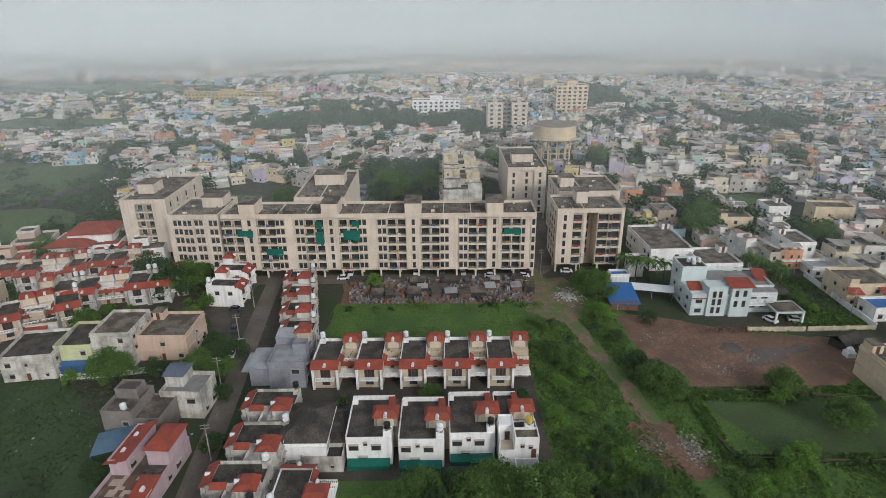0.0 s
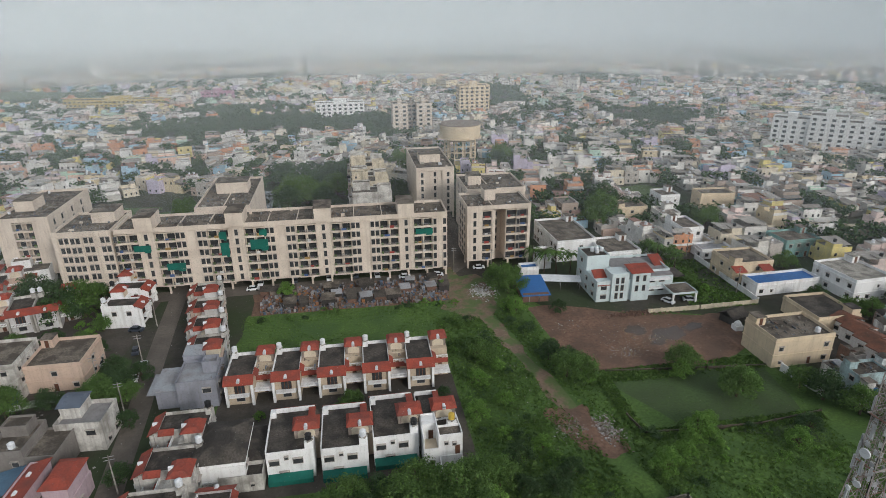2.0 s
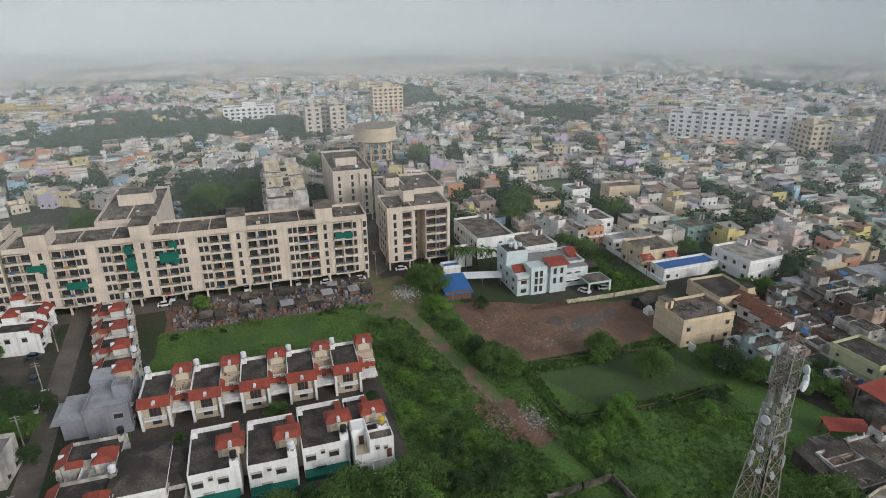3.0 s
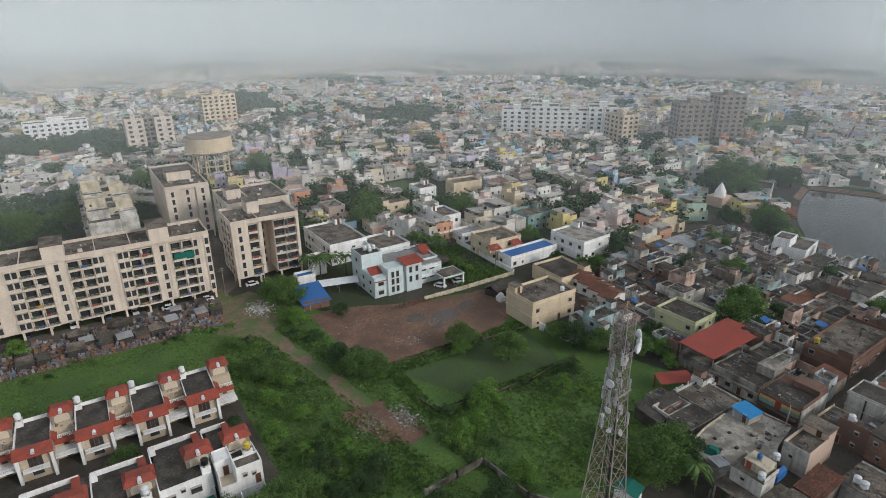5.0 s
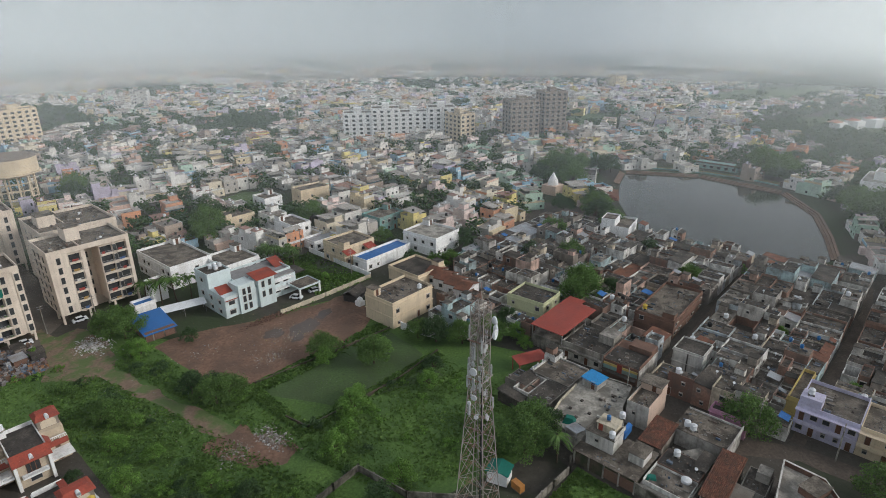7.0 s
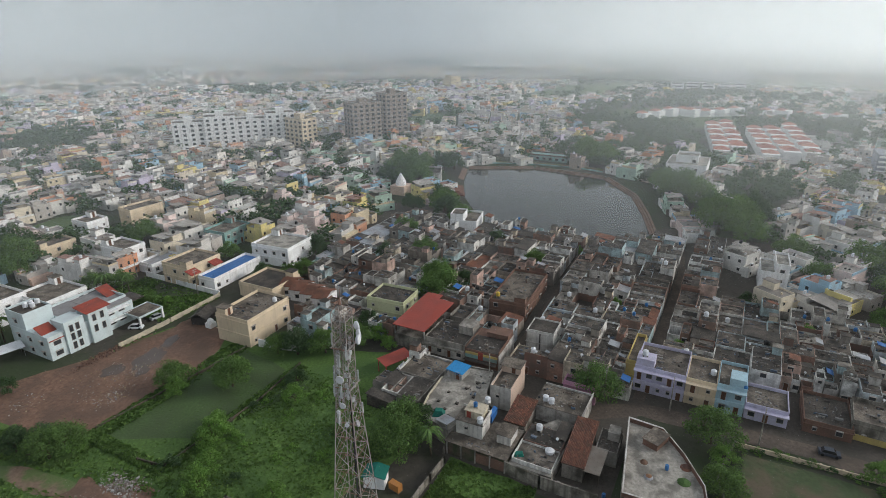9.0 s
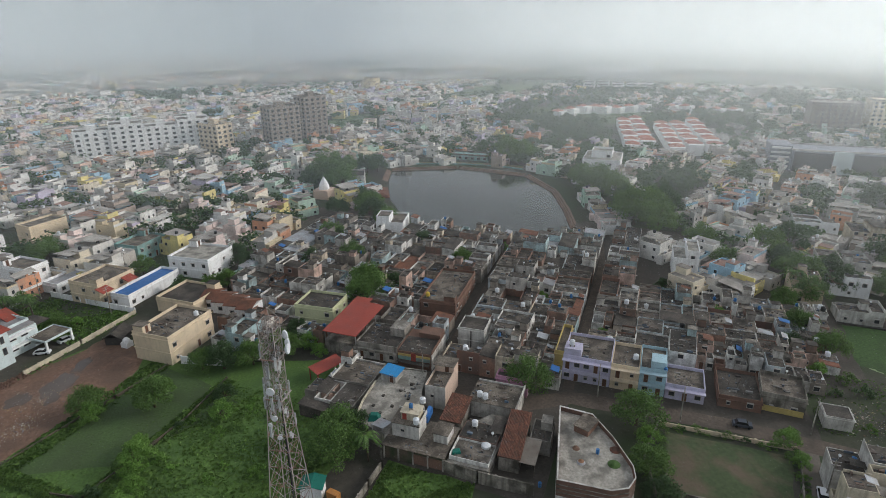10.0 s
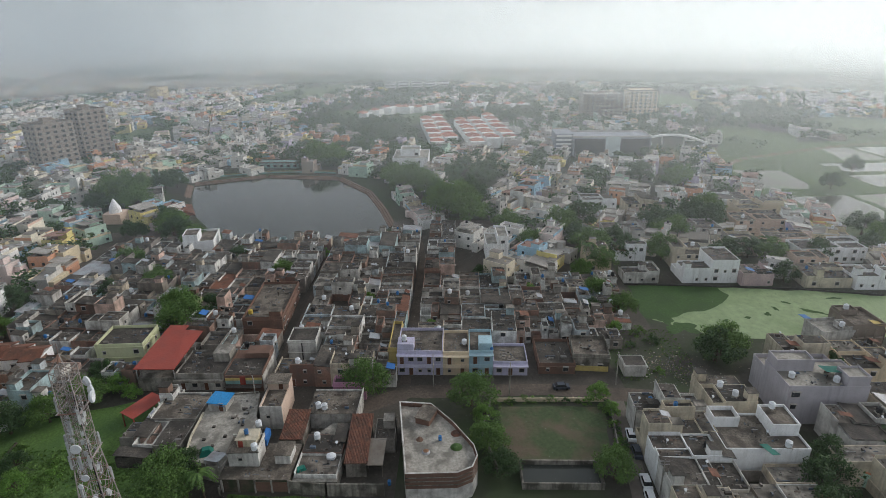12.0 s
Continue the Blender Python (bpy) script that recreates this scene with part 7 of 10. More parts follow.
PONDSIDE = (((181.6, -92.4, 193, -74.4), M_WHITE, 5.4, "white two-storey house above the green pond"), ((179.2, -103, 188, -92.8), mat("dusty_pink_plaster", (0.56, 0.42, 0.41), (0.3, 0.25, 0.25), 0.25, 0.4, 0.12, 2.0, streaks=0.5), 4.0, "low dusty pink house above the green pond"),
            ((177.6, -127.4, 188, -112.6), M_CREAMOLD, 4.0, "low cream house with dark roof above the pond"), ((176.4, -143, 187, -127.8), M_WHITE, 4.2, "low white house with grey roof above the pond"),
            ((181.4, -66.6, 189.4, -55.2), M_WHITEOLD, 3.6, "low white-grey house with open terrace by the pond"), ((190.6, -53, 202, -44.6), M_BEIGE, 4.6, "beige house with raised parapets"),
            ((201, -68, 211, -57.2), M_WHITE, 4.0, "white house with a dark flat roof"), ((217, -72, 228, -57), M_WHITEOLD, 5.4, "white-grey two-storey house among trees"), ((255, -93, 266, -75), M_CREAMOLD, 4.6, "cream house with roof sheets among trees"),
            ((258, -71.4, 268, -56), M_WHITE, 5.6, "white house with a sheeted roof"), ((262, -133, 274, -111.5), M_WHITE, 4.6, "long low white house by the fields"), ((230.8, -133, 243, -113), M_PEACH, 5.4, "peach house with stepped terraces"),
            ((198.6, -145, 209, -121.4), M_WHITE, 5.4, "broad white two-storey house by the fields"), ((211, -133, 221, -116), M_PEACH, 5.0, "peach house behind the pond"), ((189.8, -126.4, 197.8, -115.6), M_PEACH, 5.4, "pale pink house behind the pond row"),
            ((194.2, -88, 206, -75), M_CREAMOLD, 4.8, "cream house behind the white pond house"), ((247, -141, 259, -121), M_BEIGE, 5.4, "beige house by the fields"), ((206, -112, 218, -98), M_CREAMOLD, 4.8, "cream house with roof room"), ((222, -104, 234, -90), M_WHITEOLD, 5.0, "old white house with dark terraces"))
for (x0_, y0_, x1_, y1_), _, _, _ in PONDSIDE:
    BUILT.append(((x0_ + x1_) / 2, (y0_ + y1_) / 2, max(x1_ - x0_, y1_ - y0_) / 2 - 0.5))
stepped(206, -12, 2, [(-6, -6, 6, 2, 6.6), (-5.8, -5.9, 5.8, -2, 9.2)], M_WHITE, M_ROOFPALE, "white two-block house over the old roofs", "", 82)
for tx, ty, tz, tk in ((92.5, -62.5, 6.5, "white"), (101, -63, 9.05, "white"), (110, -81, 9.3, "white"), (108, -70, 11.7, "white"), (125, -80, 6.7, "white"), (137, -98.5, 7.95, "white"), (143.5, -103, 9.7, "white"), (109, -56, 8.7, "white"), (122, -100, 8.9, "white"), (191, -80, 9.5, "white")):
    tank(tk, tx, ty, tz)
# temple by the pond, and a terrace of red-roofed houses far beyond it
ob = thing("temple", 247.5, 152, 0, 0, "small pale temple with a tapering spire", "temple")
BUILT.append((247.5, 152, 5))
part("base", Shape().box(-4, -4, 0, 4, 4, 4.5), M_PEACH, ob)
part("spire", Shape().tube(0, 0, 4.504, 6.5, 2.6, 2.4, 12).tube(0, 0, 6.5, 9, 2.4, 1.1, 12).tube(0, 0, 9, 10.6, 1.1, 0.15, 12), M_WHITE, ob)
M_FARTILE = mat("faded_red_tiles", [(0.5, 0.2, 0.14), (0.54, 0.26, 0.19), (0.42, 0.17, 0.13)], (0.24, 0.13, 0.1), 0.1, 0.5, 0.25, 2.0, pick="object")
for row_, (ax, ay, bx, by, n) in enumerate([(404, 14, 502, 27, 9), (414, 5, 510, 18, 8), (402, -13, 490, -2, 9), (408, -24, 500, -13, 9), (415, -36, 512, -25, 9), (536, 84, 574, 56, 4), (566, 48, 588, 14, 4), (596, -10, 580, -62, 5)]):
    for i in range(n):
        t_ = i / (n - 1)
        hx, hy, k = ax + (bx - ax) * t_, ay + (by - ay) * t_, (i * 7 + row_ * 3) % 5 * 0.4
        ob = thing("terrace_house", hx, hy, 0, 97 + (row_ > 4) * 60, "white terrace house with a pinkish red roof, far off", "house", "far red-roofed terraces")
        BUILT.append((hx, hy, 8))
        part("wall", Shape().box(-4.6, -5.4, 0, 4.6, 5.4, 5.2 + k), M_WHITE, ob)
        part("roof", Shape().hip(-4.9, -5.7, 4.9, 2.6 - k, 5.204 + k, 1.7, 4.2, 3.4), M_FARTILE, ob)
        part("window_band", Shape().box(-4.2, -5.5, 3.4, 4.2, -5.41, 4.6), M_PANE, ob)
stepped(341, 27, 0, [(-12, -10, 12, 10, 9.5), (-5, -5, 6, 6, 12.5)], M_WHITE, M_ROOFPALE, "broad white building among pond trees", "", 90)
# dark glass-fronted hall with a plaza and an arched footbridge
ob = thing("glass_hall", 386, -95, 0, 0, "long dark glass-fronted hall with a pale centre bay", "building")
BUILT.append((386, -95, 26))
part("wall", Shape().box(-10, -27, 0, 10, 22, 12).box(-8, 22.01, 0, 10, 33, 14), M_GREY, ob)
part("roof", Shape().ring(-10.2, -27.2, 12.004, 10.2, 22.2, 12.9, 0.5), M_WHITEOLD, ob)
part("glass_front", Shape().box(-10.3, -26, 0.4, -10.01, -8, 11), M_PANE, ob)
part("glass_front", Shape().box(-10.3, 2, 0.4, -10.01, 21, 11), M_PANE, ob)
part("centre_bay", Shape().box(-11, -7.5, 0, -10.01, 1.5, 12.4), M_PALEBLUE, ob)
for k in range(5):
    part("balcony", Shape().box(-9.2, 23, 2 + 2.6 * k, -8.01, 32.4, 2.9 + 2.6 * k), M_WHITE, ob)
ob = thing("footbridge", 402, -145, 0, -14, "white arched footbridge on slim legs over a plaza", "bridge")
BUILT.append((402, -145, 22))
s_ = Shape()
for i in range(16):
    u0, u1 = -22 + 2.75 * i, -19.25 + 2.75 * i
    z0, z1 = 8 - 0.011 * u0 * u0, 8 - 0.011 * u1 * u1
    s_.add([(-1.5, u0, z0), (1.5, u0, z0), (1.5, u1, z1), (-1.5, u1, z1), (-1.5, u0, z0 + 1.1), (1.5, u0, z0 + 1.1), (1.5, u1, z1 + 1.1), (-1.5, u1, z1 + 1.1)], [(3, 2, 1, 0), (4, 5, 6, 7), (0, 1, 5, 4), (2, 3, 7, 6), (1, 2, 6, 5), (3, 0, 4, 7)])
part("deck", s_, M_WHITE, ob)
for u in (-20, -7, 7, 20):
    part("leg", Shape().box(-0.6, u - 0.4, 0, 0.6, u + 0.4, 8 - 0.011 * u * u), M_WHITEOLD, ob)
sheet("pavement_plaza", ragged([(345, -90), (366, -92), (396, -128), (400, -172), (352, -160), (343, -120)], 2), 0.1, M_TRACK, "bare brown plaza before the glass hall")
for tx, ty, tw, td, tf, tm, lab in ((528, -124, 20, 34, 7, M_BROWNWALL, "dark unfinished apartment block in haze"), (530, -158, 20, 24, 8, M_BEIGE, "pale unfinished apartment block in haze"), (352, 108, 9, 24, 1, M_TEAL, "low row of teal-shuttered stalls by the pond road")):
    ob = thing("far_block", tx, ty, 0, 0, lab, "building")
    BUILT.append((tx, ty, max(tw, td) / 2 + 1))
    part("wall", Shape().box(-tw / 2, -td / 2, 0, tw / 2, td / 2, tf * 3.0), tm, ob)
    part("roof", Shape().ring(-tw / 2, -td / 2, tf * 3.0 + 0.003, tw / 2, td / 2, tf * 3.0 + 0.8, 0.3), M_ROOF, ob)
    for k in range(tf):
        for i in range(int(td / 4)):
            part("window", WIN["wide"], None, ob, at=face_at(3, tw, td, (i + 0.5) * 4 - td / 2, k * 3.0 + 0.8))
for i in range(5):
    ob = thing("far_block", 742 + 3 * i, 82 - 16 * i, 0, 0, "tall pale apartment block faint in haze", "building", "far pale blocks")
    BUILT.append((742 + 3 * i, 82 - 16 * i, 9))
    part("wall", Shape().box(-7, -6.5, 0, 7, 6.5, 24).box(-4, -3, 24, 4, 3, 27), M_WHITE, ob)
    for k in range(7):
        part("window_band", Shape().box(-7.2, -5.5, 1 + 3.2 * k, -7.01, 5.5, 2.3 + 3.2 * k), M_PANE, ob)
# red stepped landing, bathing-house and pond road
ob = thing("pond_landing", 262.5, 129.5, 0, 28, "red brick stepped landing at the pond's edge", "landing")
for k in range(4):
    part("step", Shape().box(-9 + k, -5 + k * 0.9, 0.06 if k else 0, 9 - k, 5, 0.5 + 0.35 * k), M_CLAY, ob)
part("shrine", Shape().box(0, 1, 1.55, 2.4, 3.4, 3.4), M_PINK, ob)
stepped(272, 147, 25, [(-7.5, -4.5, 7.5, 4.5, 6.4), (7.51, -3, 11, 3, 5.2)], M_WHITEOLD, M_ROOFDARK, "white two-storey house standing by the water", "", 95)
stepped(212.5, 99, 12, [(-7, -5.5, 7, 5.5, 5.4), (-6.8, 0, 1, 5.3, 8.2)], M_WHITE, M_ROOF, "white house with terrace at the pond's edge", "", 96)
sheet("road_pond", strip([(322, 158), (331, 134), (338, 112), (341, 86), (338, 62), (326, 44)], 5.5), 0.11, M_TRACK, "sandy promenade along the pond")
ob = thing("railing", 0, 0, 0, 0, "low teal railing along the pond promenade", "railing")
for (ax_, ay_), (bx_, by_) in (((322, 148), (330, 126)), ((330, 126), (335, 108)), ((335, 108), (336, 86)), ((336, 86), (332, 64))):
    part("panel", Shape().bar((ax_, ay_, 0.5), (bx_, by_, 0.5), 0.45), M_TEAL, ob)
# red canopy hall, green house, teal shops, brick house
ob = thing("canopy", 128, 72.4, 0, 0, "large red metal sheet canopy over an open hall", "canopy")
BUILT.append((128, 72, 8))
part("sheet", Shape().add([(-9.5, 4.6, 6.3), (-9.5, -5.2, 6.3), (8, -5.2, 6.9), (8, -0.5, 7.2), (10.4, -0.5, 7.2), (10.4, 4.6, 7.2), (-9.5, 4.6, 6.45), (-9.5, -5.2, 6.45), (8, -5.2, 7.05), (8, -0.5, 7.35), (10.4, -0.5, 7.35), (10.4, 4.6, 7.35)],
                          [(5, 4, 3, 2, 1, 0), (6, 7, 8, 9, 10, 11), (0, 1, 7, 6), (1, 2, 8, 7), (2, 3, 9, 8), (3, 4, 10, 9), (4, 5, 11, 10), (5, 0, 6, 11)]), M_REDSHEET, ob)
for u in (-9, -3, 3):
    for v_ in (-4.8, 4.2):
        part("post", Shape().box(u - 0.1, v_ - 0.1, 3.6, u + 0.1, v_ + 0.1, 6.3), M_METAL, ob)
part("wall", Shape().box(-9, -4.9, 0, 8, 4.4, 3.6), M_BOUNDARY, ob)
house(134.5, 86.8, 10, 12, 2, 4, M_YELLOWGREEN, M_ROOFDARK, "pale green-yellow house with dark terrace", stair=False, seed=61)
ob = thing("house", 124.9, 62.0, 0, 1, "low street house with whitewashed front and cluttered dark roof", "house")
BUILT.append((125, 62, 6))
part("wall", Shape().box(-5.4, -5.8, 0, 5.4, 5.8, 4.2).ring(-5.4, -5.8, 4.2, 5.4, 5.8, 4.7, 0.18), M_PLASTER, ob)
part("front", Shape().box(-5.5, -5.8, 0, -5.404, 5.8, 3.0), M_WHITEOLD, ob, "whitewashed front")
part("canopy", Shape().box(-6.8, -5.8, 3.004, -5.41, 5.8, 3.14).box(-6.9, -5.8, 3.144, -6.8, 5.8, 3.7), M_PLASTER, ob)
part("roof", Shape().box(-5.2, -5.6, 4.203, 5.2, 5.6, 4.25), M_ROOFDARK, ob)
part("roof_room", Shape().box(0.5, -5.5, 4.254, 5.1, -1.4, 6.6), M_PLASTER, ob)
for k in range(4):
    part("door" if k % 2 else "window", DOOR if k % 2 else WIN["mid"], None, ob, at=pose(-5.5, -4.2 + 2.8 * k, 0.02 if k % 2 else 1.0, 0, 0, -90))
ob = thing("house", 124.5, 51.2, 0, 2, "brick house with painted shop boards and a white side wall", "house")
BUILT.append((124.5, 51.2, 6))
part("wall", Shape().box(-5.6, -4.4, 0, 6, 4.6, 4.6).box(2.0, -4.3, 4.6, 5.9, 1.5, 6.0), M_BRICK, ob)
part("side_wall", Shape().box(-5.6, -4.6, 0, 6, -4.404, 4.5), M_WHITEOLD, ob, "whitewashed side wall")
part("roof", Shape().box(-5.4, -4.3, 4.603, 1.9, 4.4, 4.68), M_ROOFDARK, ob)
part("parapet", Shape().box(-5.6, -4.6, 4.604, 2, -4.4, 5.5).box(-5.6, 4.41, 4.604, 6, 4.6, 5.0), M_BRICK, ob)
part("shop_board", Shape().box(-5.8, -4.2, 2.3, -5.604, 4.4, 3.3), M_TEAL, ob, "teal painted shop board")
part("shop_board", Shape().box(-5.78, -4.2, 3.304, -5.604, 4.4, 3.9), M_YELLOW, ob, "yellow painted band")
part("shop_board", Shape().box(-5.84, -0.4, 1.9, -5.606, 0.9, 4.3), M_REDSHEET, ob, "red painted sign board")
part("canopy", Shape().slope(-7.2, -4.2, 1.95, -5.85, 4.4, 2.25, 0.06), M_ROOFDARK, ob)
house(158, 55.5, 24, 11, 2, 3, M_BRICK, M_ROOF, "brick house with pale parapet and yellow tank", seed=65, fh=2.5)
tank("yellow", 149, 59, 5.1)
ob = house(135.8, 40.4, 7.2, 7.2, 2, 2, M_WHITEOLD, M_ROOFDARK, "blank white-walled house by the alley", stair=False, seed=66, sides=(), para=0.4)
part("seam", Shape().box(-3.66, -0.15, 0, -3.604, 0.15, 5.8), M_DARK, ob, "dark joint in the wall")


# ---- vehicles ----
def car_proto(paint, label):
    ob = thing("car", 0, 0, -60, 0, label, "car")
    s = Shape().hip(-0.85, -2.0, 0.85, 2.0, 0.55, 0.35, 0.06, 0.1).box(-0.85, -2.0, 0.25, 0.85, 2.0, 0.548)
    part("body", s, paint, ob)
    part("windows", Shape().hip(-0.78, -1.2, 0.78, 1.5, 0.902, 0.5, 0.14, 0.45), M_CARGLASS, ob)
    part("roof", Shape().box(-0.64, -0.72, 1.404, 0.64, 1.02, 1.46), paint, ob)
    wheel = Shape().tube(0, 0, -0.1, 0.1, 0.3, 0.3, 12).mesh("wheel", [M_BLACKTYRE])
    for sx in (-0.8, 0.8):
        for sy in (-1.25, 1.25):
            part("wheel", wheel, None, ob, at=pose(sx, sy, 0.3, 0, 90, 0))
    return ob


CARS = [car_proto(m_, lab) for m_, lab in zip(M_CARPAINT, ("white parked hatchback car with dark windows", "silver parked saloon car with dark windows", "dark blue parked car with dark windows"))]
for i, (cx, cy, cr) in enumerate([(-54.5, 138, 7), (-55, 133, 9), (-62, 158, 80), (16, 180.2, 90), (27, 179.8, 88), (7, 183, 3), (-9, 183.5, 2), (-20, 183.6, 0), (-31, 183.5, 0), (-33, 179.5, 92), (0, 184, 0), (42, 183.2, 88), (93, 148, 30), (100, 148, 80),
                                  (103.2, -36.4, 86), (98.0, -36.2, 88), (89.6, -35.6, 88), (85.6, -35.2, 88), (37, 250, 0), (36.5, 262, 0), (38, 240, 3), (78, -33, 90), (-66, 141, 60), (-58.6, 146, 10)]):
    put(CARS[(0, 0, 2, 0, 0, 1, 0, 2)[i % 8]], pose(cx, cy, 0.08, 0, 0, cr))

put(CARS[2], pose(120.8, -24.6, 0.08, 0, 0, 3))

# ---- poles ----
POLE = thing("utility_pole", 0, 0, -70, 0, "tall concrete utility pole with crossarms", "pole", "utility poles")
part("pole", Shape().tube(0, 0, 0, 9, 0.16, 0.1, 8), M_ROOFPALE, POLE)
for zz in (8.6, 7.9):
    part("crossarm", Shape().box(-0.9, -0.05, zz, 0.9, 0.05, zz + 0.1), M_METAL, POLE)
for px, py, pr in ((-46.5, 94, 10), (-52.6, 118, 10), (-54.8, 139, 5), (-57, 160, 5), (118.5, 20, 0), (121.5, 6, 0), (118, -12, 0), (122.5, -38, 0), (103, -36.8, 90), (86, -37, 90), (117, 150, 0), (117.5, 180, 0), (112, 46, 30), (-62, 130, 0), (33, 182, 0), (45, 178, 0)):
    put(POLE, pose(px, py, 0, 0, 0, pr))

# ---- far landmarks ----


def tower_block(x, y, w, d, floors, rot, wall, label, seed=0, fh=3.0, roof=M_ROOF, sides=(0, 3)):
    ob = thing("tower_block", x, y, 0, rot, label, "apartment block")
    BUILT.append((x, y, max(w, d) / 2 + 2))
    h = floors * fh
    part("wall", Shape().box(-w / 2, -d / 2, 0, w / 2, d / 2, h).ring(-w / 2, -d / 2, h, w / 2, d / 2, h + 1, 0.25), wall, ob)
    part("roof", Shape().box(-w / 2 + 0.26, -d / 2 + 0.26, h + 0.003, w / 2 - 0.26, d / 2 - 0.26, h + 0.05), roof, ob)
    part("stair_room", Shape().box(-w * 0.12, -d * 0.1, h + 0.054, w * 0.14, d * 0.25, h + 3.4), wall, ob)
    for side in sides:
        span = w if side in (0, 2) else d
        n = max(2, int(span / 4.1))
        for k in range(floors):
            if math.hypot(x, y) > 420:
                row_ = Shape()
                for i in range(n):
                    u = (i + 0.5) / n * span - span / 2
                    if side == 0:
                        row_.box(u - 1.05, -d / 2 - 0.06, k * fh + 0.8, u + 1.05, -d / 2 - 0.003, k * fh + 2.3)
                    else:
                        row_.box(-w / 2 - 0.06, u - 1.05, k * fh + 0.8, -w / 2 - 0.003, u + 1.05, k * fh + 2.3)
                part("window_row", row_, M_PANE, ob)
                continue
            for i in range(n):
                part("window", WIN["wide"], None, ob, at=face_at(side, w, d, (i + 0.5) / n * span - span / 2, k * fh + 0.8) @ Matrix.Diagonal((1.15, 1, 1.15, 1)))
    return ob


tower_block(39, 435, 11, 16, 7, 0, M_CREAM, "tall cream twin apartment tower with blank flanks", sides=(0,))
tower_block(56, 433, 11, 16, 7, 0, M_CREAM, "tall cream twin apartment tower with blank flanks", sides=(0,))
tower_block(47.5, 437, 6, 12, 7, 0, M_BROWNWALL, "stair tower between twin blocks")
tower_block(-4, 514, 40, 12, 4, 2, M_WHITE, "long white four-storey apartment block")
tower_block(108, 505, 26, 14, 8, 2, M_BEIGE, "cream eight-storey block in haze")
for i in range(4):
    tower_block(279 + 15 * i, 338 - 13.5 * i, 20.1, 15 + 2 * (i % 2), 6 + i % 2, -42, M_WHITE, "white six-storey apartment block with many windows", i, sides=(0, 3))
tower_block(324, 279, 13, 18, 6, -10, M_BEIGE, "beige six-storey apartment block in haze")
tower_block(352, 246, 22, 15, 9, -30, M_BROWNWALL, "unfinished brown concrete apartment tower", sides=(0, 3))
tower_block(386, 243, 18, 16, 10, -30, M_BROWNWALL, "unfinished brown concrete apartment tower", sides=(0, 3))

# water tower
ob = thing("water_tower", 65, 338, 0, 0, "round stained concrete water tower on columns", "water tower")
BUILT.append((65, 338, 14))
part("bowl", Shape().tube(0, 0, 13.5, 15.5, 9.0, 11.8, 32).tube(0, 0, 15.5, 22.3, 11.8, 11.8, 32), M_BEIGE, ob)
part("gallery", Shape().tube(0, 0, 14.9, 15.3, 12.6, 12.6, 32), M_BEIGE, ob)
part("top", Shape().tube(0, 0, 22.304, 22.9, 11.9, 10.8, 32), M_BROWNWALL, ob)
for i in range(12):
    a = radians(30 * i)
    part("column", Shape().box(-0.35, -0.35, 0, 0.35, 0.35, 14.4), M_BEIGE, ob, at=pose(9.2 * math.cos(a), 9.2 * math.sin(a), 0, 0, 0, 30 * i))
for zz in (3.5, 7, 10.5):
    s = Shape()
    for i in range(12):
        a, b = radians(30 * i), radians(30 * i + 30)
        s.bar((9.2 * math.cos(a), 9.2 * math.sin(a), zz), (9.2 * math.cos(b), 9.2 * math.sin(b), zz), 0.3)
    part("ring_beam", s, M_BEIGE, ob)
# long yellow school and hall at the far left
ob = tower_block(-215, 625, 95, 14, 2, -6, M_YELLOW, "long yellow two-storey school in haze", sides=(0,))
tower_block(-125, 640, 30, 12, 3, -4, M_PINK, "pink-roofed hall in haze", sides=(0,))

# ---- trees and bushes of the lot ----
# round the town pond
for k, tx, ty, sz in (("big", 252, 5, 2.0), ("big", 262, -2, 1.7), ("big", 243, -4, 1.7), ("dark", 270, 8, 1.8), ("big", 296, 26, 1.7), ("big", 307, 34, 1.5), ("big", 286, 16, 1.7), ("dark", 318, 40, 1.5), ("big", 229, 118, 1.3), ("dark", 240, 125, 1.4), ("big", 218, 104, 1.0), ("big", 262, 150, 1.6), ("dark", 225, 132, 1.2), ("bright", 206, 50, 0.6), ("big", 214, -28, 1.0), ("dark", 222, -46, 1.1), ("big", 232, -20, 1.2)):
    tree(k, tx, ty, sz)
# in the old town
for k, tx, ty, sz in (("bright", 119, 82, 0.9), ("dark", 123, 88, 0.8), ("big", 144, 128, 0.8), ("big", 148, 78.5, 1.35), ("big", 156, 83, 1.2), ("dark", 152, 73, 0.8), ("dark", 161, 75, 0.8), ("big", 119, 22, 1.05), ("bright", 150, 8, 0.6), ("bright", 171, -23, 0.9), ("big", 193, -50, 1.0), ("palm", 198, -46, 1.1), ("big", 186, -42, 0.8), ("big", 186, 60, 0.8), ("bright", 168, 28, 0.6), ("dark", 200, 80, 0.9), ("big", 178, 100, 0.9), ("dark", 170, 112, 0.9), ("big", 195, 118, 1.0), ("dark", 186, -8, 0.7), ("dark", 160, -40, 0.7), ("big", 172, -44, 0.8), ("bright", 148, -44, 0.7)):
    tree(k, tx, ty, sz)
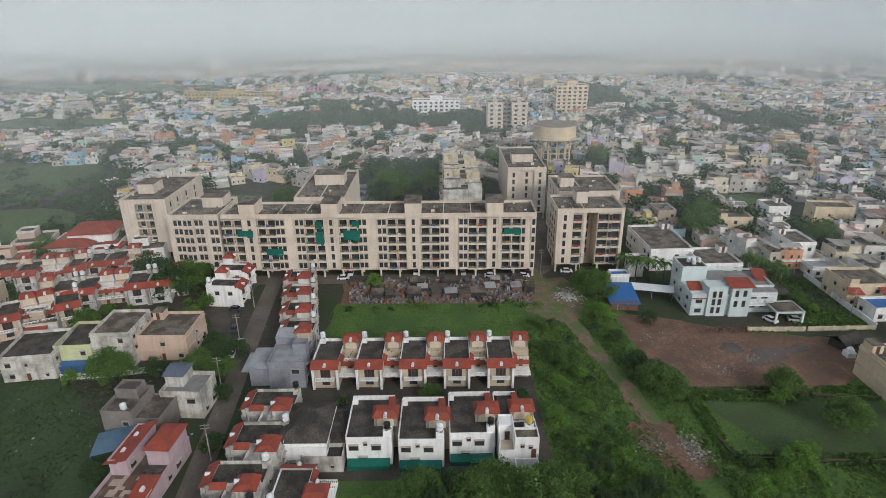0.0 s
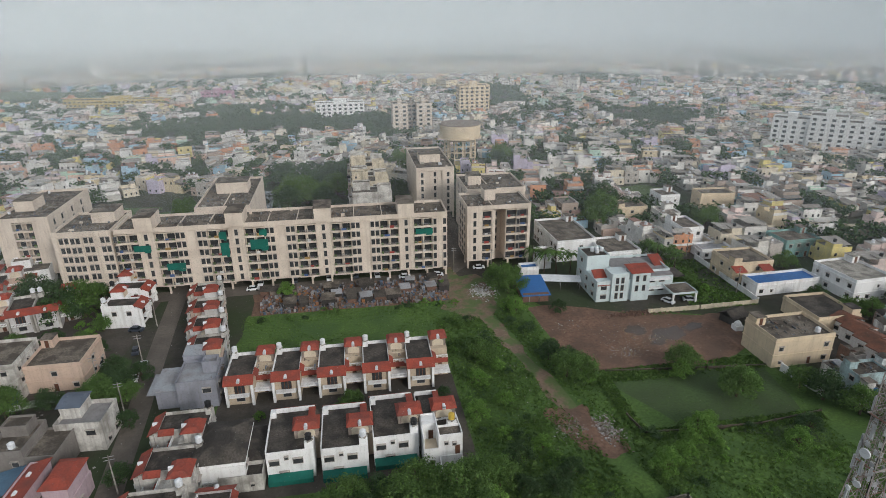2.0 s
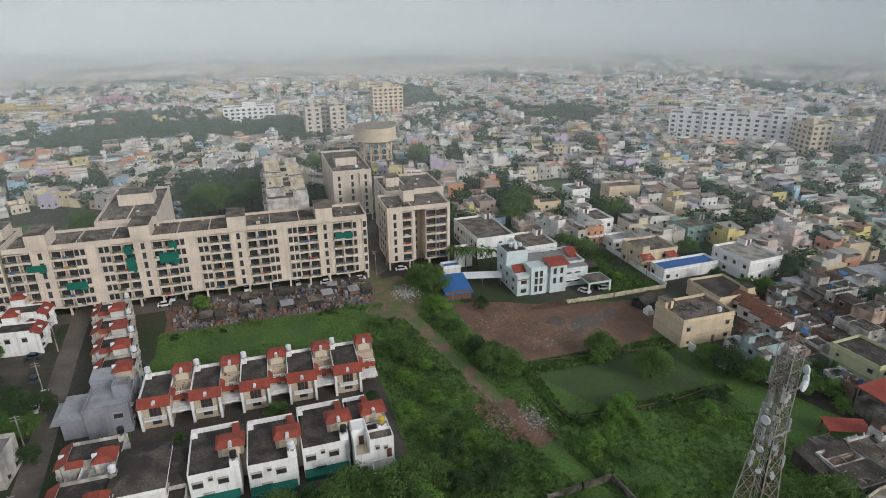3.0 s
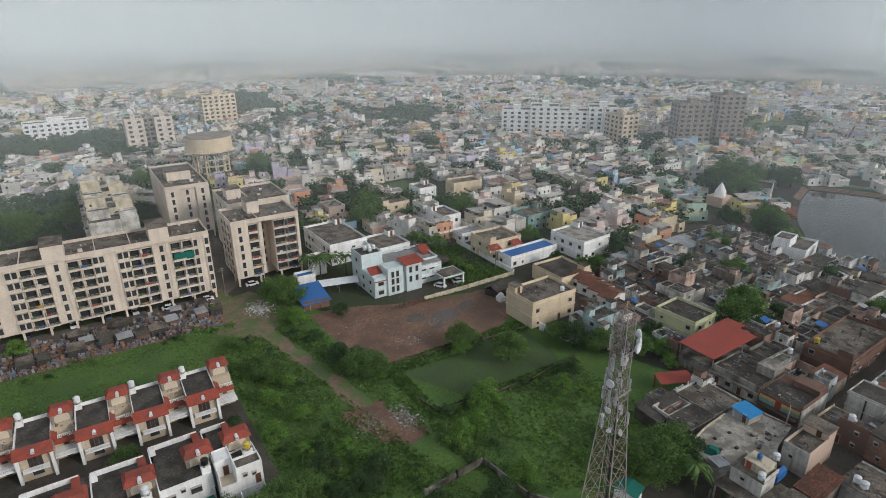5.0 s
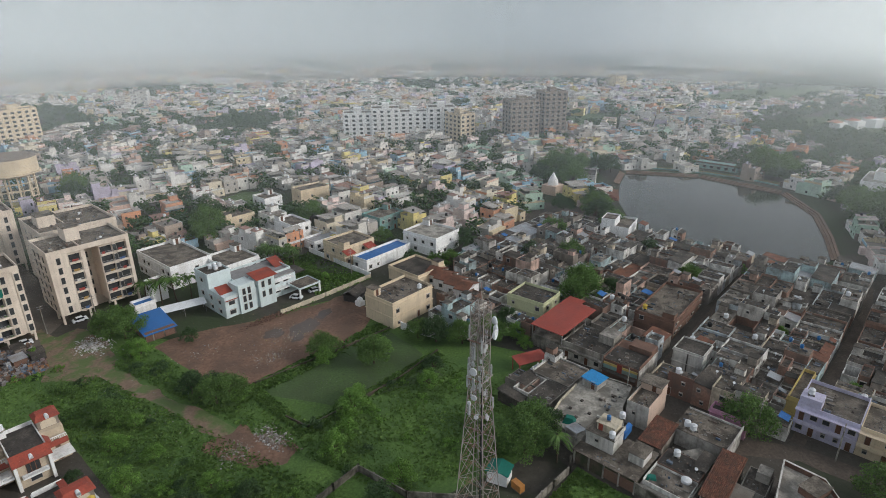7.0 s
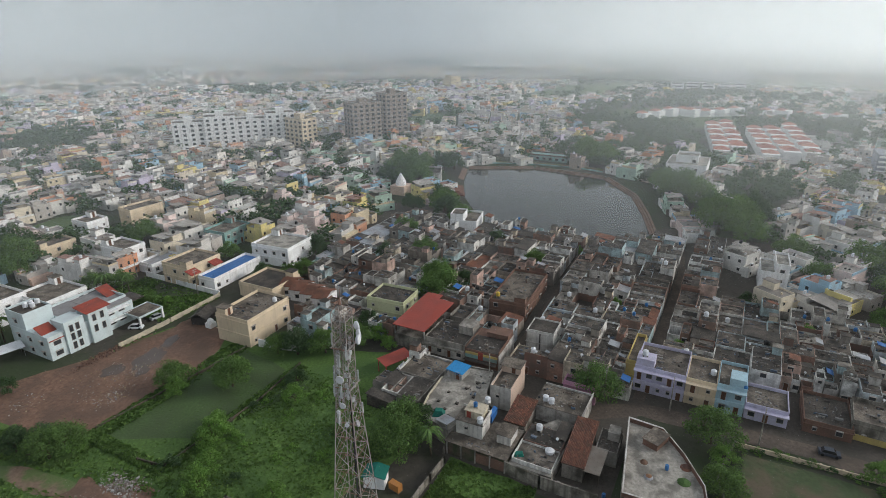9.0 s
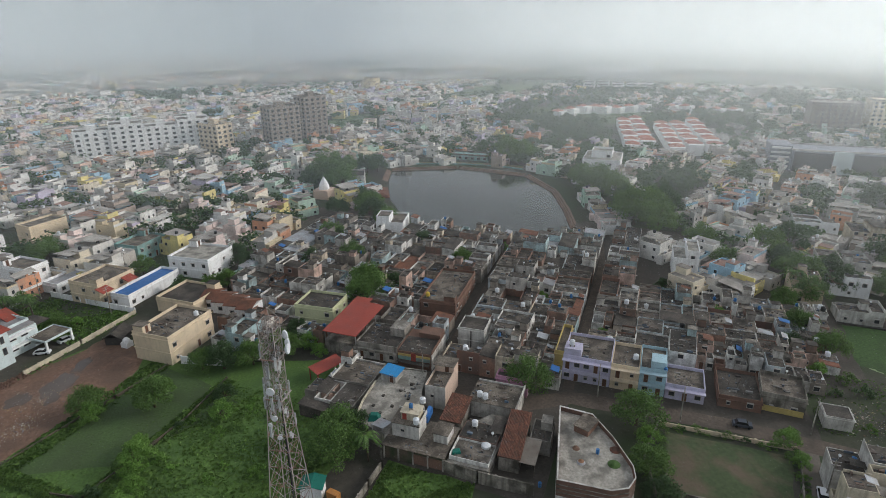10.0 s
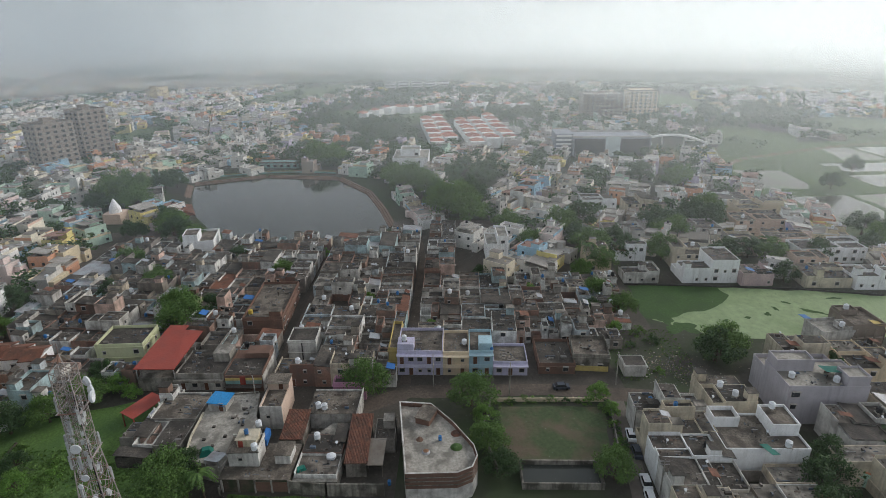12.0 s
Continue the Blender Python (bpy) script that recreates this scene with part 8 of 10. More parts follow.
# by the park
for k, tx, ty, sz in (("big", 114, -3, 1.0), ("bright", 109, -5.5, 0.8), ("big", 99, -6, 0.8), ("dark", 92, -8.5, 0.8), ("bright", 116.5, -32.5, 0.9), ("bright", 111, -34.3, 0.6), ("big", 91, -30, 0.8), ("bright", 98, -32.2, 0.5), ("dark", 88, -68, 1.1), ("dark", 94, -72, 1.0), ("dark", 80, -64, 1.0)):
    tree(k, tx, ty, sz)
rnd = random.Random(6)
for i in range(34):
    u = i / 33
    hx, hy = ((115.4, -9 - 22 * u * 3) if u < 0.33 else (115 - 18 * (u - 0.33) * 3, -33.6) if u < 0.66 else (95 + 19 * (u - 0.66) * 3, -8.2))
    tree("bush", hx + rnd.uniform(-0.7, 0.7), hy + rnd.uniform(-0.6, 0.6), rnd.uniform(0.3, 0.75))
# behind the compound walls
for k, tx, ty, sz in (("dark", 58, 147.5, 0.6), ("big", 104.5, 157, 0.6), ("bright", 108, 153, 0.5), ("palm", 63, 176, 1.1), ("palm", 66.5, 173.5, 1.2), ("palm", 71.5, 174, 1.0), ("palm", 60, 180, 1.0), ("palm", 104, 176, 1.0), ("palm", 108, 171, 0.9), ("big", 110, 178, 0.7), ("big", 105, 183, 0.8), ("dark", 99, 186, 0.7), ("big", 144, 164, 0.8), ("big", 140, 205, 1.2), ("dark", 134, 212, 1.0), ("big", 30, 330, 1.4), ("dark", 18, 330, 1.4), ("big", 88, 330, 1.4), ("dark", 95, 318, 1.2), ("dark", 84, 318, 1.4), ("big", 104, 224, 1.5), ("dark", 112, 240, 1.6), ("big", 98, 216, 1.2), ("dark", 118, 228, 1.2)):
    tree(k, tx, ty, sz)
# in the lot
for k, tx, ty, sz in (("big", 47, 163, 1.1), ("big", 45.5, 168.5, 1.0), ("bright", 45.3, 148.5, 1.1), ("bright", 44, 152, 0.8), ("big", 49, 116, 0.9), ("dark", 47, 124, 0.75), ("dark", 51, 121, 0.7), ("bright", 53, 113, 0.8), ("big", 78, 114, 0.8), ("bright", 76, 111, 0.9), ("big", 84.5, 101.5, 0.9), ("bright", 88, 103.5, 1.0), ("bright", 68, 90, 1.05), ("bright", 71.5, 93, 0.8), ("bright", 56.5, 82, 1.05), ("bright", 62, 84.5, 0.8), ("dark", 103, 97, 1.0), ("big", 107, 91, 0.85), ("big", 101, 102, 0.7), ("bright", 86.5, 84, 0.9), ("dark", 92, 88, 0.6), ("bright", 60, 66.5, 0.9), ("dark", 52, 64, 0.8), ("big", 30, 126, 0.75), ("dark", 32, 131, 0.6), ("bright", 27, 117, 0.8)):
    tree(k, tx, ty, sz)
# in the lot
for k, tx, ty, sz in (("bright", 24, 104, 0.9), ("dark", 29, 89, 0.7), ("big", 24, 84, 0.7), ("bright", 35, 92, 0.7), ("bright", 31, 108, 0.7), ("dark", 38, 84, 0.6), ("big", 82, 53, 1.0), ("big", 87.5, 55.5, 1.0), ("dark", 91, 52.5, 0.8), ("big", 79, 58, 0.7), ("palm", 84.5, 47.0, 0.95), ("big", 113.5, 86, 0.9), ("bright", 116, 77, 0.7), ("dark", 159, 133, 1.0), ("dark", 163.5, 139.5, 1.0), ("big", 139, 131, 0.7), ("dark", 136, 140, 0.8), ("bright", 27, 170, 0.6)):
    tree(k, tx, ty, sz)
# among the duplex rows
for k, tx, ty, sz in (("bright", -21.6, 172, 1.0), ("big", 12, 82, 0.8), ("big", 5, 80.5, 0.9), ("dark", -2, 80, 0.8), ("big", -9, 80.5, 0.7), ("dark", 18, 80, 0.7), ("big", 12, 76, 0.9), ("bright", 1, 75, 0.8), ("bright", -6, 111, 0.5), ("big", -3, 112.5, 0.55), ("bright", 9, 112, 0.35), ("bright", -23, 112, 0.4), ("dark", 18, 113, 0.4)):
    tree(k, tx, ty, sz)
# in the colony
for k, tx, ty, sz in (("dark", -97, 181, 1.35), ("dark", -92, 178, 1.2), ("dark", -79, 179, 0.95), ("big", -60, 125, 0.8), ("dark", -58.5, 132, 0.7), ("big", -54, 124, 0.6), ("dark", -61, 138, 0.6), ("big", -78, 121, 0.9), ("dark", -70.5, 124, 0.7), ("dark", -72, 76, 1.0), ("dark", -66, 88, 0.7), ("bright", -90, 121, 0.7), ("dark", -47, 97, 0.6), ("dark", -50.5, 114, 0.6), ("dark", -130, 196, 1.0), ("dark", -108, 176, 0.9), ("dark", -118, 150, 0.8), ("dark", -112, 158, 0.7), ("big", -121, 168, 0.7), ("dark", -106, 172, 0.6), ("big", -96, 172, 0.7), ("dark", -139, 175, 0.9), ("dark", -137, 150, 0.8), ("big", -147, 172, 0.8), ("dark", -158, 162, 0.8), ("dark", -113, 189, 0.8)):
    tree(k, tx, ty, sz)
# in the colony
for k, tx, ty, sz in (("big", -90, 152, 0.6), ("dark", -76, 148, 0.6), ("big", -74, 152, 0.5), ("dark", -20, 300, 1.6), ("dark", -8, 306, 1.6), ("dark", -32, 312, 1.5), ("dark", 0, 320, 1.4)):
    tree(k, tx, ty, sz)
for k, tx, ty, sz in (("big", 275, 165, 2.1), ("big", 281, 160, 1.7), ("dark", 299, 154, 1.7), ("dark", 304, 150, 1.4), ("dark", 222, 112.5, 1.5), ("big", 352, 84, 1.9), ("big", 356, 76, 1.6), ("dark", 349, 92, 1.3), ("big", 292, 24, 1.9), ("dark", 262, 170, 1.3)):
    tree(k, tx, ty, sz)
# canopy before the white row, and between the colony houses
for k, tx, ty, sz in (("big", 20, 84, 0.9), ("bright", 16, 84.5, 0.8), ("big", 9, 84, 0.9), ("dark", 2, 83.5, 0.8), ("big", -4, 83, 0.8), ("big", 15, 79, 1.1), ("big", 7, 77, 1.1), ("bright", 21, 78, 1.0), ("dark", 0, 76.5, 1.0), ("bright", -6, 77, 0.8), ("big", 18, 73, 1.1), ("big", 9, 71, 1.1), ("bush", 24, 72, 1.3), ("bright", -14, 81.5, 0.5), ("bush", 27, 88, 1.5), ("dark", 28.7, 80.5, 0.6), ("dark", 34, 80, 0.65), ("bright", 30.4, 125, 0.7), ("bright", 33, 122, 0.6), ("big", 52, 114.6, 0.8), ("dark", 48.5, 126, 0.6)):
    tree(k, tx, ty, sz)
for k, tx, ty, sz in (("dark", -86, 145.5, 0.9), ("big", -100, 147, 0.8), ("dark", -124, 156, 1.0), ("big", -146, 164, 1.0), ("dark", -107, 165, 0.9), ("dark", -84, 168, 1.5), ("big", -80, 171, 1.3), ("dark", -135, 189, 1.0), ("big", -142, 197, 1.2), ("dark", -156, 190, 1.2), ("big", -163, 181, 1.2), ("dark", -170, 172, 1.1), ("dark", -150, 145, 1.2), ("big", -160, 150, 1.3), ("dark", -136, 137, 1.0), ("dark", -57, 128, 0.8), ("big", -59, 121, 0.9), ("dark", -53, 132, 0.7), ("big", -82, 123.5, 0.9), ("dark", -118, 208, 1.2), ("big", -106, 210, 1.0), ("dark", -68, 147, 0.6)):
    tree(k, tx, ty, sz)
rnd = random.Random(21)
planted = 0
while planted < 44:
    tx, ty = rnd.uniform(-172, -66), rnd.uniform(128, 214)
    if any((tx - a) ** 2 + (ty - b) ** 2 < (c * 0.8 + 1.2) ** 2 for a, b, c in BUILT):
        continue
    tree("dark" if planted % 5 == 0 else "big" if planted % 5 == 1 else "bush", tx, ty, rnd.uniform(0.5, 0.8) if planted % 5 < 2 else rnd.uniform(0.8, 1.3))
    planted += 1
# trees and a teal-roofed shed behind the apartments
for k, tx, ty, sz in (("dark", -28, 262, 1.5), ("big", -20, 270, 1.5), ("dark", -11, 262, 1.4), ("big", -6, 276, 1.5), ("dark", -16, 284, 1.6), ("big", -26, 278, 1.5), ("dark", 22, 262, 1.2), ("dark", 22, 275, 1.3), ("dark", -60, 262, 1.4), ("big", -70, 256, 1.2), ("dark", -52, 276, 1.4), ("dark", -82, 246, 1.2), ("big", -66, 246, 1.2)):
    tree(k, tx, ty, sz)
house(-24, 246, 12, 8, 1, 0, M_WHITEOLD, M_TIN, "low white shed with sheet roof behind the apartments", stair=False, seed=301, fh=3.4)
solid("shade_net", Shape().slope(-6, -5, 0, 6, 5, 0.8, 0.05).box(-6, -5, -3.4, 6, -4.9, 0.02), M_GREENNET, -10, 247, 3.5, 0, "teal net roof over a yard", "net")
# scrub on the waste ground beside the green pond, trees by the paddies
for k, tx, ty, sz in (("dark", 133, -66, 1.3), ("big", 137, -69, 1.1), ("bush", 142, -52, 1.2), ("bush", 147, -50, 1.1), ("bush", 128, -50, 0.7), ("bush", 140, -46, 0.8), ("big", 160, -49, 0.8), ("dark", 205, -62, 1.2), ("big", 202, -74, 1.2), ("dark", 204, -98, 1.2), ("big", 200, -112, 1.1), ("dark", 201, -130, 1.2),
                      ("dark", 296, -189, 1.3), ("dark", 331, -221, 1.3), ("big", 214, -160, 1.2), ("dark", 208, -152, 1.2), ("big", 208, -50, 1.3), ("dark", 214, -60, 1.2), ("palm", 206, -44, 1.2), ("dark", 236, -50, 1.6), ("big", 230, -42, 1.4), ("dark", 214, -47, 1.3), ("dark", 232, -80, 1.6), ("big", 222, -84, 1.3), ("dark", 238, -104, 1.7), ("dark", 246, -101, 1.5), ("big", 250, -108, 1.4), ("dark", 204, -106, 1.2), ("dark", 183, -108.5, 1.0), ("dark", 308, -96, 1.7), ("big", 296, -112, 1.6), ("dark", 274, -6, 1.8), ("dark", 266, -10, 1.6), ("dark", 228, -162, 1.5), ("dark", 218, -168, 1.4)):
    tree(k, tx, ty, sz)
rnd = random.Random(4)
for _ in range(110):
    tx, ty = rnd.uniform(21, 100), rnd.uniform(62, 150)
    if 35 < tx < 50 and abs(tx - (36 + (150 - ty) * 0.2)) < 3.5 or 55 < tx < 100 and 93 < ty or 50 < tx and ty > 112 or tx > 22 + (ty > 60) * 60 and ty < 58:
        continue
    tree("bush", tx, ty, rnd.uniform(0.5, 1.1))
for _ in range(30):
    tree("bush", rnd.uniform(-30, 30), rnd.choice((rnd.uniform(128, 133), rnd.uniform(156, 161))), rnd.uniform(0.4, 0.8))

# ---- the town ----
KEEP = [(-113, 172, 64, 290), (-140, 55, 24, 178), (22, 40, 118, 175), (76, -72, 182, 0), (76, 0, 236, 132), (-125, 195, -90, 240), (64, 150, 112, 180)]  # rectangles with houses of their own
POND = [(307, 142), (323, 108), (318, 66), (290, 46), (262, 36), (240, 28), (224, 36), (221, 62), (222, 88), (236, 106), (256, 121), (284, 134)]
SCUM = [(183, -54), (148, -55), (138, -82), (144, -120), (148, -182), (168, -182), (180, -100)]


def inside(px, py, poly):
    hit = False
    for (ax, ay), (bx, by) in zip(poly, poly[1:] + poly[:1]):
        if (ay > py) != (by > py) and px < (bx - ax) * (py - ay) / (by - ay) + ax:
            hit = not hit
    return hit


def near_poly(px, py, poly, r):
    return any(inside(px + r * math.cos(a), py + r * math.sin(a), poly) for a in (0, 1.05, 2.1, 3.14, 4.2, 5.25)) or inside(px, py, poly)


def in_field(px, py, grow=1.0):
    for fx, fy, fa, fb, fr in FIELDS:
        c, s_ = math.cos(radians(fr)), math.sin(radians(fr))
        ex, ey = px - fx, py - fy
        if ((c * ex + s_ * ey) / (fa * grow)) ** 2 + ((-s_ * ex + c * ey) / (fb * grow)) ** 2 < 1:
            return True
    return False



def free(px, py, r):
    if any(a - r < px < c + r and b - r < py < e + r for a, b, c, e in KEEP):
        return False
    if any((px - a) ** 2 + (py - b) ** 2 < (r + c) ** 2 for a, b, c in BUILT):
        return False
    if any((px - a) ** 2 + (py - b) ** 2 < (r + 0.2 * c) ** 2 for a, b, c in TREE_AT if r > 3):
        return False
    return not (near_poly(px, py, POND, r + 11 if px > 290 else r + 4) or near_poly(px, py, SCUM, r + 2) or near_poly(px, py, PADDY, r) or in_field(px, py))


def template(kind, rnd):
    """A house as arrays: rooms of unequal height, parapets, ledges, balconies, roof rooms, windows, tanks, sheds."""
    s = Shape()
    tall, near = kind == "tall", kind == "mid"
    w, d = (rnd.uniform(12, 18), rnd.uniform(14, 24)) if tall else (rnd.uniform(6.5, 9.4), rnd.uniform(8.5, 12.5))
    x, y = w / 2, d / 2
    cut = rnd.uniform(-0.3, 0.4) * d
    blocks = [(-x, -y, x, y, rnd.choice((12, 15, 18)), 0)] if tall else [
        (-x, -y, x - rnd.choice((0, 0, 1.4)), cut, rnd.choice((2.9, 3.1, 3.3, 3.4, 3.4, 6.2)), 0), (-x + rnd.choice((0, 0, 1.2)), cut + 0.01, x, y, rnd.choice((3.0, 3.2, 3.4, 6.2, 6.4, 6.5)), rnd.choice((0, 0, 5)))]
    if kind == "speck":
        blocks = blocks[:1] + [(*blocks[1][:4], blocks[1][4], 0)]

    def pane(x0, y0, x1, y1, u, v, z, side):
        k, t, o = (0.45, 1.15, 0.04) if near else (0.6, 1.3, 0.06)
        q = {0: [(u - k, y0 - o), (u + k, y0 - o)], 1: [(x1 + o, v - k), (x1 + o, v + k)], 2: [(u + k, y1 + o), (u - k, y1 + o)], 3: [(x0 - o, v + k), (x0 - o, v - k)]}[side]
        s.add([(*q[0], z), (*q[1], z), (*q[1], z + t), (*q[0], z + t)], [(0, 1, 2, 3)], 2)
        if near and rnd.random() < 0.5:
            c = {0: (u - 0.7, y0 - 0.5, u + 0.7, y0), 1: (x1, v - 0.7, x1 + 0.5, v + 0.7), 2: (u - 0.7, y1, u + 0.7, y1 + 0.5), 3: (x0 - 0.5, v - 0.7, x0, v + 0.7)}[side]
            s.box(c[0], c[1], z + t + 0.1, c[2], c[3], z + t + 0.2, 0)

    for x0, y0, x1, y1, h, m in blocks:
        s.box(x0, y0, 0, x1, y1, h, m)
        if kind != "speck":
            for a, b, c, e in ((x0, y0, x1, y0 + 0.2), (x0, y1 - 0.2, x1, y1), (x0, y0 + 0.2, x0 + 0.2, y1 - 0.2), (x1 - 0.2, y0 + 0.2, x1, y1 - 0.2)):
                if near or rnd.random() < 0.35:
                    s.box(a, b, h, c, e, h + rnd.choice((0.3, 0.6, 0.9, 1.0)), rnd.choice((m, m, 5)) if near else m)
        s.add([(x0 + 0.2, y0 + 0.2, h + 0.03), (x1 - 0.2, y0 + 0.2, h + 0.03), (x1 - 0.2, y1 - 0.2, h + 0.03), (x0 + 0.2, y1 - 0.2, h + 0.03)], [(0, 1, 2, 3)], 1)
        if rnd.random() < 0.5:
            ex, ey = rnd.uniform(1.1, 1.9), rnd.uniform(1.2, 1.9)
            sx, sy = rnd.choice((x0 + ex + 0.21, x1 - ex - 0.21)), rnd.choice((y0 + ey + 0.21, max(y0 + ey + 0.21, y1 - ey - 0.21)))
            s.box(sx - ex, sy - ey, h + 0.03, sx + ex, sy + ey, h + 2.3, m)
            s.box(sx - ex - 0.2, sy - ey - 0.2, h + 2.3, sx + ex + 0.2, sy + ey + 0.2, h + 2.42, 1)
            if near and rnd.random() < 0.6:
                s.tube(sx, sy, h + 2.42, h + 3.4, 0.55, 0.5, 8, rnd.choice((3, 4, 4)))
        if near:
            for _ in range(rnd.randrange(1, 5)):
                a, b, e = rnd.uniform(x0 + 1, x1 - 1), rnd.uniform(y0 + 0.9, y1 - 0.9), rnd.uniform(0.2, 0.6)
                s.box(a - e, b - e * 0.7, h + 0.03, a + e, b + e * 0.7, h + rnd.uniform(0.3, 1.0), rnd.choice((3, 4, 0, 1, 1)))
            if rnd.random() < 0.25:
                s.slope(x0 + 0.3, y0 + 0.3, h + 1.6, x1 - 0.3, y1 - 0.3, h + 2.3, 0.06, 1)
        for f in range(int(h / 3)):
            z = f * 3.05 + 0.95
            n, k = max(1, int((x1 - x0) / 2.6)), max(1, int((y1 - y0) / 2.9))
            if kind == "speck":
                continue
            for side in (0, 2):
                for i in range(n):
                    if rnd.random() < (0.65 if near else 0.4):
                        pane(x0, y0, x1, y1, x0 + (i + 0.5) / n * (x1 - x0) + rnd.uniform(-0.3, 0.3), 0, z, side)
            for side in (1, 3):
                for i in range(k):
                    if rnd.random() < (0.45 if near else 0.28):
                        pane(x0, y0, x1, y1, 0, y0 + (i + 0.5) / k * (y1 - y0) + rnd.uniform(-0.3, 0.3), z, side)
            if near and f > 0 and y0 < -y + 0.1 and rnd.random() < 0.7:
                s.box(x0 - 0.1, y0 - 0.95, f * 3.05 - 0.1, x1 + 0.1, y0 - 0.003, f * 3.05 + 0.02, 0)
                s.box(x0 - 0.1, y0 - 0.95, f * 3.05 + 0.02, x1 + 0.1, y0 - 0.85, f * 3.05 + 0.85, rnd.choice((0, 5)))
    if near and rnd.random() < 0.5:
        e = rnd.uniform(1.2, 2.4)
        s.box(-x + rnd.uniform(0, 3), -y - e, 0, x, -y - 0.01, rnd.uniform(2.0, 2.8), rnd.choice((0, 1, 5)))
    faces, slots = [], []
    for q, m in zip(s.f, s.m):
        for piece in ([q] if len(q) == 4 else [(q[0], q[1], q[2], q[7]), (q[2], q[3], q[6], q[7]), (q[3], q[4], q[5], q[6])]):
            faces.append(piece)
            slots.append(m)
    return np.array(s.v), np.array(faces), np.array(slots), max(x, y)


def joined(name, temps, places, mats, label, category):
    """One mesh of many placed templates. places: (template, x, y, turn, scale, tint)."""
    vs, fs, ms, ts, n = [], [], [], [], 0
    for k, px, py, rot, sc, tint in places:
        v, f, m, _ = temps[k]
        c, s_ = math.cos(rot), math.sin(rot)
        vs.append(np.column_stack((px + sc * (v[:, 0] * c - v[:, 1] * s_), py + sc * (v[:, 0] * s_ + v[:, 1] * c), v[:, 2])))
        fs.append(f + n)
        ms.append(m)
        ts.append(np.where(m == 5, (tint * 7.3 + 0.37) % 1.0, tint))
        n += len(v)
    v, f, m, t = np.concatenate(vs), np.concatenate(fs), np.concatenate(ms), np.concatenate(ts)
    me = bpy.data.meshes.new(name)
    me.vertices.add(len(v))
    me.vertices.foreach_set("co", v.astype(np.float32).ravel())
    me.loops.add(f.size)
    me.loops.foreach_set("vertex_index", f.astype(np.int32).ravel())
    me.polygons.add(len(f))
    me.polygons.foreach_set("loop_start", np.arange(0, f.size, f.shape[1], dtype=np.int32))
    me.polygons.foreach_set("material_index", m.astype(np.int32))
    for k in mats:
        me.materials.append(k)
    me.attributes.new("tint", "FLOAT", "FACE").data.foreach_set("value", t.astype(np.float32))
    me.polygons.foreach_set("use_smooth", np.zeros(len(f), bool))
    me.update(calc_edges=True)
    return tagged(new(name, me), label, category, "", "stuff")


rnd = random.Random(77)
MID = [template("mid", rnd) for _ in range(26)]
TALL = [template("tall", rnd) for _ in range(6)]
FAR = [template("far", rnd) for _ in range(14)]
SPECK = [template("speck", rnd) for _ in range(14)]
SEEDS = [(rnd.uniform(-900, 1900), rnd.uniform(-700, 1900), rnd.uniform(-0.6, 0.6)) for _ in range(520)]
SEED_XY = np.array([(a, b) for a, b, _ in SEEDS])


def in_view(px, py, margin=6):
    """The quarter of the town that lies ahead and to the right of the lot."""
    a = math.degrees(math.atan2(px, py))
    return -38 - margin < a < 127 + margin


